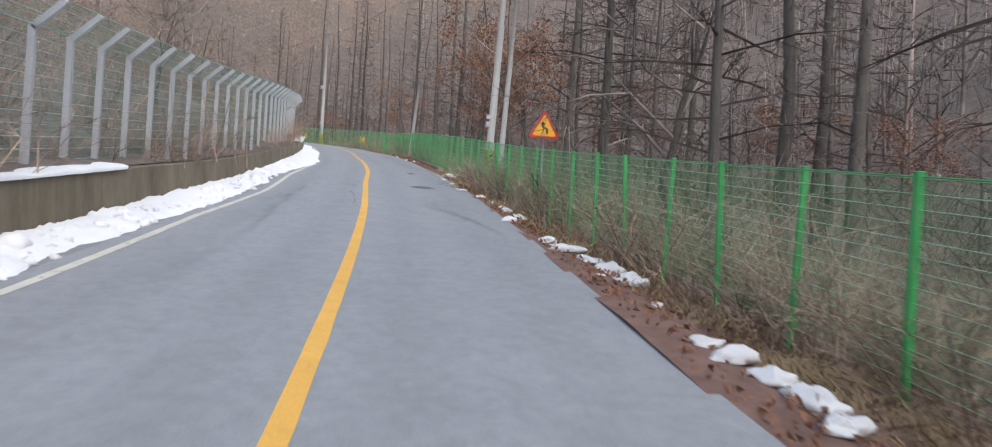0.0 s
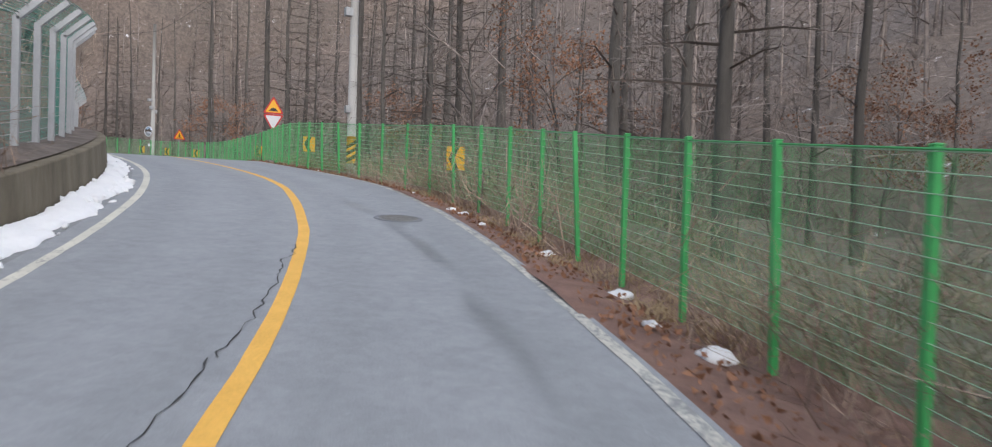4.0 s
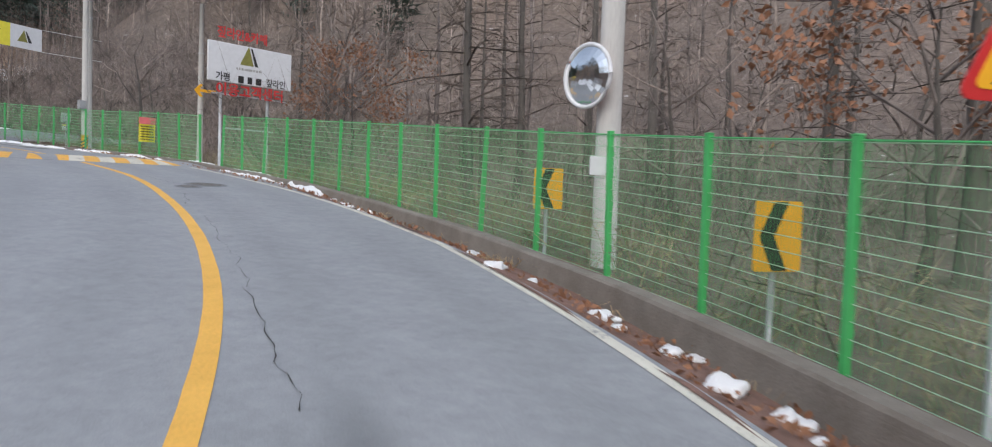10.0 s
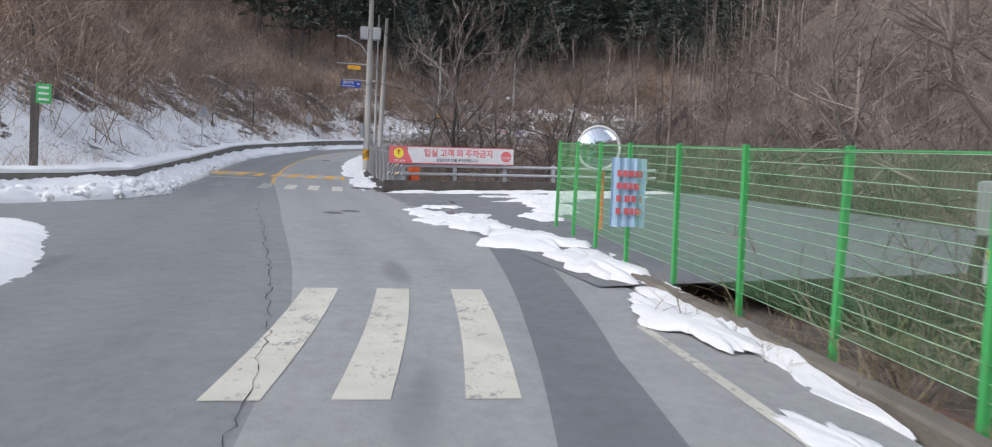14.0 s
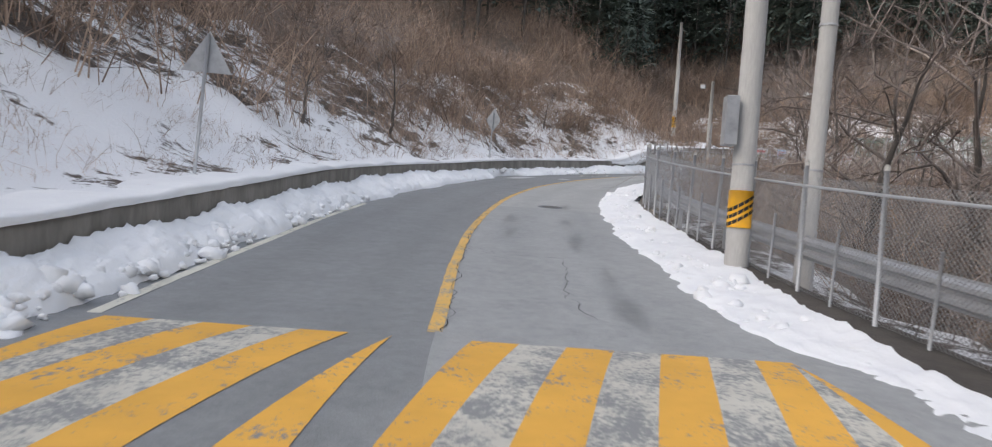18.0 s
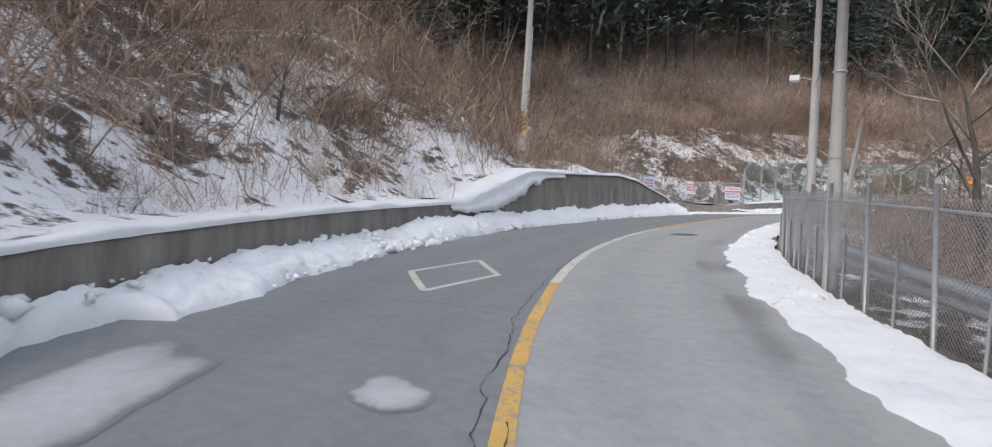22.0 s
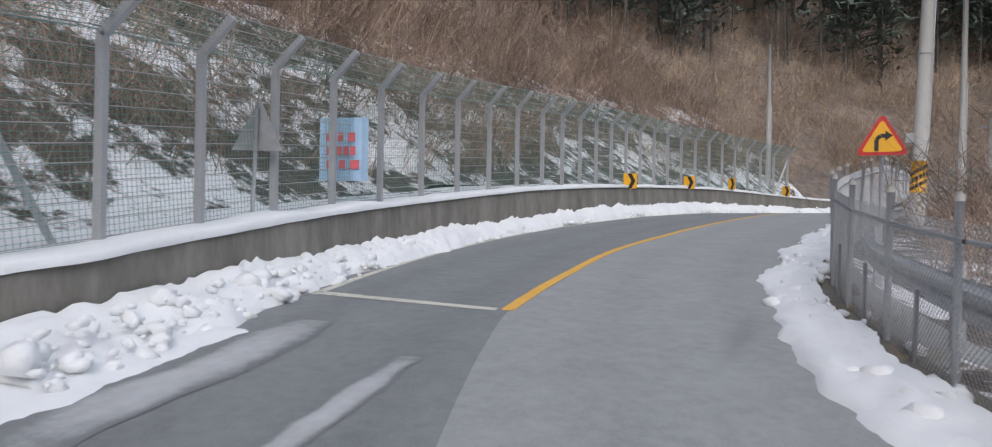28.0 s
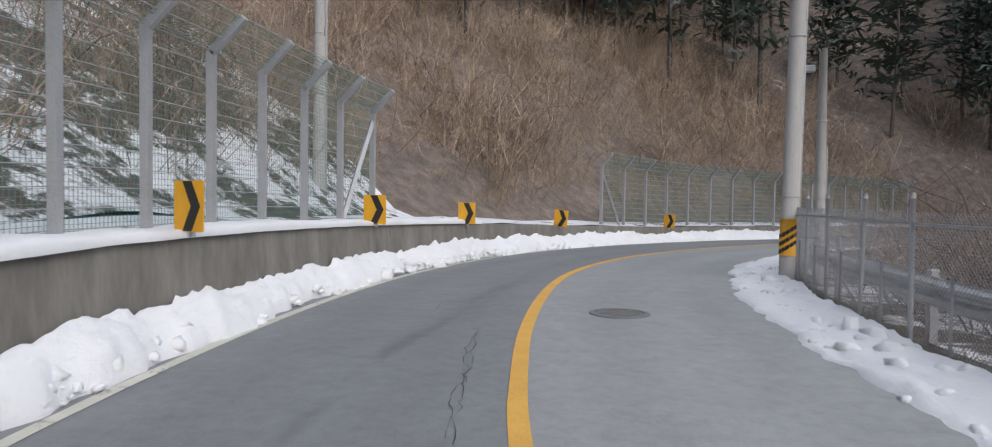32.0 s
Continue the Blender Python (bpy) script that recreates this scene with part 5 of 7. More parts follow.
foot_out = table([(130, 3.95), (133, 4.2), (135, 4.4), (139, 4.6), (141, 4.5), (143, 4.25), (145, 3.95), (149, 4.1), (152, 4.4), (156, 5.0), (160, 5.7), (163, 6.2)])
for k, (a, b) in enumerate(((130, 137.2), (138.4, 144.6), (145.6, 149.4), (150.2, 152.5), (153.1, 163))):
    thin = lambda s, a=a, b=b: min(1.0, (s - a) / 0.7 + 0.02, (b - s) / 0.7 + 0.02) ** 0.5
    snow_bank("snow_bank", a, b, lambda s, f=thin: foot_out(s) + (foot_in(s) - foot_out(s)) * f(s), foot_out, lambda s, f=thin: 0.06 * f(s), 37.0 + k, RB)

def snow_patch(blobs, label):
    """Melting snow lying on the entrance: ragged low mounds (s, d, half length, half width, height)."""
    t = thing("snow_patch", label, "snow", "melting snow patches")
    for s, d, rs, rd, hh in blobs:
        b = Bag()
        n = 72
        v = []
        for r, z in ((1.0, -0.02), (0.93, 0.45), (0.75, 0.8), (0.45, 0.95), (0.2, 1.0)):
            for k in range(n):
                a = k * math.tau / n
                q = r * (1 + (0.6 * nz(math.cos(a) * 1.2, math.sin(a) * 1.2, 1.0, s) + 0.5 * nz(math.cos(a) * 2.6, math.sin(a) * 2.6, 1.0, d) + 0.25 * nz(math.cos(a) * 7, math.sin(a) * 7, 1.0, s + d)) * r)
                ss, dd = s + rs * q * math.cos(a), d + rd * q * math.sin(a)
                v.append(at(ss, dd, park_h(ss, dd) + hh * z * 0.6 + 0.5 * hh * nz(ss, dd, 3.5, 4.0) * (z > 0) + 0.4 * hh * abs(nz(ss, dd, 9.0, 6.0)) * (z > 0)))
        f = [(i * n + k, i * n + (k + 1) % n, (i + 1) * n + (k + 1) % n, (i + 1) * n + k) for i in range(4) for k in range(n)] + [tuple(range(4 * n, 5 * n))]
        part("mound", b.add(v, f), SNOW, t, smooth=True)
    return t


snow_patch([(168.7, 3.85, 0.55, 0.4, 0.06), (169.6, 4.7, 0.5, 0.5, 0.07), (167.5, 4.0, 0.6, 0.5, 0.07), (167.0, 4.8, 0.45, 0.6, 0.07), (166.0, 4.1, 0.7, 0.55, 0.08), (165.2, 4.3, 0.6, 0.4, 0.06)], "melting snow patch on the wet parking entrance")
snow_patch([(173.4, 9.0, 0.7, 0.9, 0.10), (173.6, 11.0, 1.0, 1.6, 0.14), (171.6, 8.6, 1.2, 1.0, 0.12), (169.6, 8.1, 1.1, 0.7, 0.11), (168.0, 7.6, 0.9, 0.6, 0.10), (166.8, 6.7, 0.9, 0.55, 0.08)], "broad melting snow patch by the parking kerb")
snow_patch([(173.7, 7.6, 0.35, 0.5, 0.04), (171.6, 7.3, 0.2, 0.35, 0.03)], "small remnant of snow on the wet asphalt")
snow_patch([(175.9, 5.2, 0.45, 0.9, 0.10), (175.7, 7.0, 0.5, 1.3, 0.11), (175.6, 9.4, 0.5, 1.5, 0.11), (175.4, 12.0, 0.5, 1.6, 0.11), (175.3, 14.3, 0.5, 1.3, 0.10)], "snow strip along the guardrail foot")
snow_patch([(152.5, 3.95, 0.9, 0.25, 0.08), (156.0, 4.4, 1.0, 0.3, 0.10), (159.6, 4.9, 1.4, 0.5, 0.14), (162.4, 4.9, 1.6, 0.8, 0.16), (164.8, 4.6, 1.0, 0.6, 0.12)], "ploughed snow heap where the green fence ends")

# thin ice and trodden snow on the asphalt
def blot(name, spots, mat, label):
    """Flat ragged patches on the road: (s, d, half length, half width)."""
    b = Bag()
    n = 40
    for s, d, rs, rd in spots:
        v = [at(s, d, 0.005)]
        for r in (0.45, 0.75, 1.0):
            for k in range(n):
                a = k * math.tau / n
                q = r * (1 + 0.35 * nz(math.cos(a) * 1.3, math.sin(a) * 1.3, 1.0, s) + 0.12 * nz(math.cos(a) * 5, math.sin(a) * 5, 1.0, d))
                v.append(at(s + rs * q * math.cos(a), d + rd * q * math.sin(a), 0.005))
        f = [(0, 1 + k, 1 + (k + 1) % n) for k in range(n)]
        f += [(1 + i * n + k, 1 + i * n + n + k, 1 + i * n + n + (k + 1) % n, 1 + i * n + (k + 1) % n) for i in range(2) for k in range(n)]
        b.add(v, f)
    me = b.mesh(name, mat)
    cover = me.attributes.new("cover", "FLOAT", "POINT")
    cover.data.foreach_set("value", ([1.0] + [0.9] * n + [0.6] * n + [0.0] * n) * len(spots))
    return structure(name, me, label, "snow")


ICE, n_, l_, b_ = node_mat("thin_trodden_snow", 0.55)
fade = n_.new("ShaderNodeAttribute")
fade.attribute_name = "cover"
thick = mixc(n_, l_, 0.55, fade.outputs["Fac"], tex(n_, l_, 5.0, 9, 0.8))
l_.new(mixc(n_, l_, ramp(n_, l_, thick, [(0.36, (0, 0, 0)), (0.54, (0.6, 0.6, 0.6)), (0.74, (1, 1, 1))]), (0.20, 0.206, 0.21), (0.52, 0.53, 0.54)), b_.inputs["Base Color"])
blot("ice_patch", [(213.9, -3.1, 1.5, 0.6)], ICE, "thin grey ice film on the lane")
blot("ice_patch", [(214.4, -1.15, 0.4, 0.36)], ICE, "small film of ice on the lane")


def snow_streak(s0, d0, s1, d1, w, seed):
    """A trodden streak of snow between wheel tracks, with ragged edges."""
    n, v, f, cov = 24, [], [], []
    k = math.hypot(s1 - s0, d1 - d0)
    es, ed = -(d1 - d0) / k, (s1 - s0) / k
    for i in range(n + 1):
        u = i / n
        c = math.sin(math.pi * min(0.97, max(0.03, u))) ** 0.4
        for j, q in enumerate((-1, -0.5, 0, 0.5, 1)):
            o = w * q * (0.8 + 0.5 * nz(u * 5, q, 1.0, seed))
            v.append(at(s0 + (s1 - s0) * u + es * o, d0 + (d1 - d0) * u + ed * o, 0.006))
            cov.append(c * (0.0, 0.75, 0.95, 0.75, 0.0)[j])
    f = [(i * 5 + j, i * 5 + j + 1, i * 5 + j + 6, i * 5 + j + 5) for i in range(n) for j in range(4)]
    me = mesh_of("trodden_snow", v, f, ICE)
    me.attributes.new("cover", "FLOAT", "POINT").data.foreach_set("value", cov)
    return structure("trodden_snow", me, "thin streak of trodden snow on the asphalt", "snow")


for i, q in enumerate(((252.6, -2.75, 255.9, -2.1, 0.17), (252.2, -1.3, 256.4, -1.6, 0.15), (253.2, -0.95, 256.3, -1.38, 0.08), (256.8, -1.62, 259.4, -1.28, 0.17), (252.0, -0.5, 254.8, -0.5, 0.07), (250.4, -0.3, 252.2, -0.7, 0.12), (257.2, -3.0, 260.6, -2.7, 0.4), (254.4, -2.95, 257.0, -2.8, 0.3))):
    snow_streak(*q, i * 3.7)

# loose clods of snow thrown up by the plough
def clod_arrays(seed):
    rng = np.random.default_rng(seed)
    g = (1 + 5 ** 0.5) / 2
    v = np.array([(-1, g, 0), (1, g, 0), (-1, -g, 0), (1, -g, 0), (0, -1, g), (0, 1, g), (0, -1, -g), (0, 1, -g), (g, 0, -1), (g, 0, 1), (-g, 0, -1), (-g, 0, 1)]) / 1.9
    f = np.array([(0, 11, 5), (0, 5, 1), (0, 1, 7), (0, 7, 10), (0, 10, 11), (1, 5, 9), (5, 11, 4), (11, 10, 2), (10, 7, 6), (7, 1, 8), (3, 9, 4), (3, 4, 2), (3, 2, 6), (3, 6, 8), (3, 8, 9), (4, 9, 5), (2, 4, 11), (6, 2, 10), (8, 6, 7), (9, 8, 1)])
    return v * rng.uniform(0.65, 1.3, (12, 1)) * rng.uniform(0.7, 1.2, 3) * (1, 1, 0.75), f


clods = [[(*clod_arrays(i), 0)] for i in range(6)]
crng = np.random.default_rng(77)
clod_p = []
for n, s0, s1, a_, w_, hh in ((700, -4, 112, lambda s: left_line(s) - 0.3, 0.7, 0.15), (2600, 164, 249, lambda s: left_line(s) - 0.1, 0.9, 0.36), (1300, 258, 306, lambda s: left_line(s) - 0.1, 0.6, 0.33), (1000, 178, 300, lambda s: snow_r(s) + 0.1, 0.9, 0.09)):
    for _ in range(n):
        s, u = crng.uniform(s0, s1), crng.random() ** 1.1
        if 210 < s < 218 and u < 0.6:
            continue
        side = 1 if a_(s) > 0 else -1
        p = at(s, a_(s) + side * (u * w_ - 0.04), hh * min(1.0, u * 1.1) ** 0.65 - 0.01)
        clod_p.append((p.x, p.y, p.z, crng.uniform(0, 6.28), float(np.clip(crng.lognormal(-2.95, 0.55), 0.02, 0.17))))
scatter("snow_clods", clods, clod_p, [SNOW], "loose clods of snow thrown up along the banks", "snow")

# ---- kerb and green fence ----


def kerb(name, s0, s1):
    def prof(s):
        f = fence_r(s) - 0.42
        j = 0.04 * nz(s, 1, 0.7)
        k = 0.45 * float(ease((s - s0) / 1.6) * ease((s1 - s) / 1.6)) - 0.35
        top = k + 0.03 * nz(s, 5, 0.4)
        return [(f - 0.02 + j, -0.35), (f + j, max(-0.34, k - 0.03)), (f + 0.02 + j, top), (f + 0.2 + j, top), (f + 0.22 + j, -0.35)]

    return structure(name, ribbon(name, s0, s1, prof, CURB, 0.5), "mossy weathered concrete kerb under the fence", "kerb")


kerb("kerb_a", 34, 50)
kerb("kerb_b", 84, 164)
green_fence([(0, -20.0), (22, 17.55), (30, 31.06), (44, 55.06), (48, 61.2), (63, 86.0), (64, 87.8), (65, 89.5), (66, 90.85)], fence_r, lambda s: -0.04, "green_fence")
green_fence([(0, 91.03), (0, 91.03)], fence_r, lambda s: -0.04, "green_fence")
green_fence([(0, 91.85), (1, 93.2), (4, 97.5), (11, 108.7)], fence_r, lambda s: -0.04, "green_fence")
green_fence([(0, 109.02), (0, 109.02)], fence_r, lambda s: -0.04, "green_fence")
green_fence([(0, 110.0), (1, 111.17), (10, 125.6), (14, 131.55), (18, 137.75)], fence_r, lambda s: -0.02, "green_fence")
end_rise = table([(139, -0.02), (148, 0.06), (153, 0.18), (158, 0.27), (165, 0.36)])
green_fence([(0, 139.42), (3, 144.5), (7, 151.5), (15, 164.6)], fence_r, end_rise, "green_fence")
bent_fence([(0, -15.8), (30, 25.6), (85, 101.5)], lambda s: wall_l(s) - 0.75, wall_h, "rockfall_fence", step=1.4, H=2.15, brace_last=True)
bent_fence([(0, 258.83), (1, 260.21), (10, 273.47), (21, 287.98), (27, 295.65)], lambda s: wall_l(s) - 0.5, wall_h, "rockfall_fence", brace_first=True, brace_last=True)
chain_fence([(0, 247.0), (6, 258.7)], table([(246, -11.5), (250.5, -10.5), (253.2, -9.35), (255.5, -8.45), (257.6, -7.15), (258.8, -5.2)]), table([(246, 1.7), (250.5, 1.35), (253.2, 1.05), (255.5, 0.85), (257.6, 0.52), (258.8, 0.6)]), "chain_link_fence")
chain_fence([(0, 176.5), (4, 183.9), (12, 200.0), (22, 221.5), (26, 228.2), (31, 236.0), (37, 244.0), (47, 259.0), (57, 275.2), (73, 302.0)], chain_r, table([(176, 0.06), (208, 0.10), (222, 0.0), (230, -0.10), (238, -0.30), (247, -0.34), (261, -0.32), (268, -0.18), (275, 0.0), (283, 0.0), (291, -0.14), (302, -0.14)]), "chain_link_fence")


def fence_kerb(s):
    f = chain_r(s)
    j = 0.05 * nz(s, 1, 0.7)
    return [(f - 0.16 + j, -0.4), (f - 0.14 + j, 0.03), (f + 0.12, 0.05), (f + 0.14, -0.5)]


structure("fence_kerb", ribbon("fence_kerb", 177, 334, fence_kerb, CURB, 0.6), "dark broken concrete kerb under the chain-link fence", "kerb")
rail = guardrail(177.9, 302, lambda s: chain_r(s) + 0.45, table([(176, -0.10), (182, 0.0), (190, 0.0), (215, -0.06), (330, -0.10)]), "guardrail")
tape = part("hazard_tape", Bag().box((0, 0, 0.39), (0.02, 0.24, 0.36), stand(178.05, chain_r(178.05) + 0.36, 0.0)), SIGNW, rail, "white tape with dark slanted stripes")
for k in range(2):
    part("tape_stripe", Bag().prism([(-0.11, 0.25 + 0.15 * k), (0.11, 0.36 + 0.15 * k), (0.11, 0.43 + 0.15 * k), (-0.11, 0.32 + 0.15 * k)], 0.024, stand(178.05, chain_r(178.05) + 0.36, 0.0, 90)), SIGNB, tape)


# ---- poles ----
pole(32.2, 5.6, -0.2, 12, 0.17, (0, 2.0), boxes=((-0.22, -0.1, 2.55, 0.16, 0.2, 0.26), (-0.2, -0.12, 2.9, 0.2, 0.05, 0.2)), band=(0.4, 1.4))
pole(33.4, 6.4, -0.2, 9.5, 0.13, (0, 2.5))
pole(50.6, 4.15, -0.2, 5.4, 0.12, (0, 4.5), label="grey concrete pole leaning to one side")
pole(80.2, 6.6, -0.2, 12.5, 0.19, boxes=((-0.24, -0.1, 2.6, 0.2, 0.2, 0.3), (-0.25, 0, 6.6, 0.3, 0.25, 0.35)), band=(0.4, 1.5))
pole(110.7, 5.12, -0.2, 5.4, 0.09, (0, 0.5), label="slim grey steel pole", steel=True)
pole(122.4, 5.8, -0.2, 12.5, 0.19, boxes=((-0.3, 0, 5.6, 0.4, 0.2, 0.25), (-0.25, -0.1, 4.9, 0.25, 0.2, 0.3), (0.25, 0, 4.6, 0.2, 0.2, 0.3)))
pole(140.4, 4.85, -0.2, 5.9, 0.11, label="slim grey concrete pole beside the signboard")
pole(150.4, 5.1, -0.2, 12.5, 0.14, boxes=((-0.2, -0.14, 2.25, 0.28, 0.2, 0.4),), band=(0.2, 0.9))
pole(150.9, 5.55, -0.2, 9.0, 0.13)
pole(192.0, 4.3, -0.2, 12.0, 0.19, boxes=((-0.35, 0, 8.2, 0.45, 0.35, 0.7), (0.35, 0, 8.2, 0.45, 0.35, 0.7), (-0.3, -0.1, 2.6, 0.2, 0.25, 0.8)), band=(0.9, 1.5))
pole(193.4, 4.75, -0.2, 9.5, 0.08, label="slim galvanised steel pole with sign arms", steel=True)
pole(191.0, 5.0, -0.2, 9.0, 0.14, (0, 1.2))
pole(221.65, 3.95, -0.4, 5.55, 0.12, boxes=((-0.5, 0, 5.3, 0.25, 0.18, 0.2),))
pole(238.6, 4.12, -0.3, 10.0, 0.15, band=(0.7, 1.45), boxes=((-0.2, -0.12, 2.35, 0.16, 0.16, 0.28),))
pole(249.4, 4.1, -0.4, 5.3, 0.12, (0, 9), label="short concrete pole leaning away from the road")
pole(240.0, -8.4, 3.4, 9.0, 0.17, band=(0.3, 1.2), label="pale concrete pole on the snowy bank")
pole(296.5, -6.4, 1.2, 8.8, 0.15, label="pale concrete pole behind the fence")
pole(277.6, 4.95, -0.3, 11.0, 0.2, (0, 2), band=(1.1, 1.98), boxes=((-0.25, -0.1, 2.6, 0.2, 0.18, 0.3),))
pole(297.0, 3.5, -0.3, 11.0, 0.17, (0, 0.8), band=(0.8, 1.5))
pole(298.7, 4.15, -0.3, 5.0, 0.12, boxes=((-0.25, 0, 4.6, 0.2, 0.14, 0.14),))

# ---- road signs ----
t = sign_post(22.3, 5.5, -0.2, 2.75, label="red-edged yellow triangle warning of a double bend on a post")
warning_triangle(t, 2.5, ICON_BEND, 0.95)
t = sign_post(89.7, 4.85, -0.2, 3.3, label="red-edged yellow speed-hump triangle over a white inverted triangle")
warning_triangle(t, 3.05, ICON_HUMP, 0.95)
warning_triangle(t, 2.42, None, 0.95, -1)
t = sign_post(116.9, 5.1, -0.2, 2.6, label="red-edged yellow crosswalk warning triangle on a post")
warning_triangle(t, 2.45, ICON_WALK, 0.95)
t = sign_post(268.6, 4.2, -0.3, 2.5, label="red-edged yellow right-bend triangle on a post behind the chain-link fence")
warning_triangle(t, 2.3, ICON_RIGHT, 0.8)
for s, d in ((68.8, 4.95), (81.5, 5.15), (96.45, 5.2), (113.1, 4.95), (118.6, 4.98), (123.0, 5.2)):
    chevron(s, d, -0.25, -1, 0, w=0.5, H=0.62, up=0.8)
for s, c, turn in ((279.2, 1.32, 4), (285.0, 1.35, 0), (289.2, 1.42, -25), (294.7, 1.28, -12), (299.1, 1.16, -5), (304.3, 0.98, 0), (311.8, 0.86, 0)):
    chevron(s, -4.05, c - 0.3, 1, turn, w=0.5, H=0.55, up=0.02, foot=-0.04, lean=0 if s < 303 else 6)
bent_fence([(0, 307.8), (16, 332.5)], lambda s: wall_l(s) - 0.5, wall_h, "rockfall_fence", brace_first=True)

# backs of signs for the other direction
for s, d, h, kind in ((213.8, -4.75, 0.65, "diamond"), (192.4, -4.9, 0.9, "house"), (262.8, -4.9, 0.8, "triangle")):
    t = sign_post(s, d, h, 2.4 if kind != "triangle" else 1.7, 0.03, label="grey back of a road sign on a thin post", lean=2.0)
    poly = {"diamond": [(0, 0.6), (-0.33, 0.1), (-0.33, -0.05), (0, -0.6), (0.33, -0.05), (0.33, 0.1)], "house": [(0, 0.42), (-0.45, -0.3), (0.45, -0.3)], "triangle": [(0, 0.5), (-0.42, -0.26), (0.42, -0.26)]}[kind]
    part("panel", Bag().prism(poly, 0.012, Matrix.Translation((0, 0.05, 2.05 if kind != "triangle" else 1.35))), SIGNBACK, t)

# convex mirrors
MIRROR, mn, ml, mb_ = node_mat("mirror_steel", 0.08, 1.0)
mb_.inputs["Base Color"].default_value = (0.75, 0.76, 0.76, 1)


def traffic_mirror(m, r, label, post=0.0):
    t = thing("traffic_mirror", label, "mirror", "traffic mirrors", m=m)
    bowl = Bag()
    rows_ = 6
    for i in range(rows_):
        for k in range(24):
            p = []
            for q_, a in ((i, k), (i + 1, k), (i + 1, k + 1), (i, k + 1)):
                q, w = q_ / rows_ * r * 0.96, a * math.tau / 24
                p.append((q * math.cos(w), -0.10 + 0.10 * (q / (r * 0.96)) ** 2, q * math.sin(w)))
            bowl.add(p, [(0, 1, 2, 3)])
    part("glass", bowl, MIRROR, t, "curved mirror face", True)
    part("rim", Bag().tube([(r * math.cos(k * math.tau / 28), 0.0, r * math.sin(k * math.tau / 28)) for k in range(29)], 0.03, 8), SIGNW, t, "pale rim", True)
    part("back", Bag().tube([(0, 0.0, 0), (0, 0.06, 0), (0, 0.1, 0)], [r, r * 0.9, 0.1], 24), ORANGE, t, "", True)
    part("arm", Bag().tube([(0, 0.08, 0), (0.2, 0.3, 0)], 0.025, 8), GALV, t)
    if post:
        part("post", Bag().tube([(0.2, 0.3, -post), (0.2, 0.3, 0.15)], 0.04, 8), ORANGE, t, "orange post", True)
    return t


traffic_mirror(stand(122.4, 5.4, 2.55, -76), 0.45, "round convex traffic mirror with a pale rim on a pole")
traffic_mirror(stand(163.6, 6.9, 2.0, -12), 0.48, "round convex traffic mirror behind the end of the green fence", 2.2)

# ---- cracks ----
for i, (a, b_, c, d, w) in enumerate(((17.4, -0.15, 22.3, -0.3, 0.02), (22.3, -0.28, 25.2, -0.15, 0.015), (42, 0.02, 50.5, -0.12, 0.018), (85.7, -0.7, 88.6, -0.3, 0.02), (86.8, -0.08, 92, -0.05, 0.012), (89, -0.6, 91.3, -0.5, 0.02), (101.3, -0.75, 102.4, 0.02, 0.012), (96, 0.02, 104, 0.1, 0.012), (107, 0.48, 108.8, 0.5, 0.018), (117.5, 0.9, 120.6, 0.62, 0.016), (120.6, 0.62, 125.7, 0.6, 0.01), (127, 0.5, 129, 0.72, 0.016), (131, 1.0, 133, 0.66, 0.012), (141, 0.19, 147, 0.2, 0.03), (147, 0.2, 152, 0.27, 0.03), (148, -1.6, 150, -1.4, 0.016), (145, 0.9, 148.3, 1.1, 0.016), (152, 0.3, 165, -0.25, 0.02), (174.2, -2.5, 176, -2.6, 0.018), (186.6, 0.02, 192.4, -0.1, 0.02), (192.4, -0.14, 200, -0.31, 0.024), (200, -0.31, 208, -0.36, 0.024), (192.4, -0.12, 192.0, 0.4, 0.014), (208, -0.36, 214, -0.24, 0.018), (213, -0.42, 229, -0.42, 0.02), (230, -0.3, 248, -0.15, 0.016), (286.6, -0.8, 290, -1.05, 0.012), (291.5, -1.9, 292.6, -1.45, 0.014), (276, -0.55, 283, -0.6, 0.01))):
    crack(a, b_, c, d, w, i + 3, 0.009)
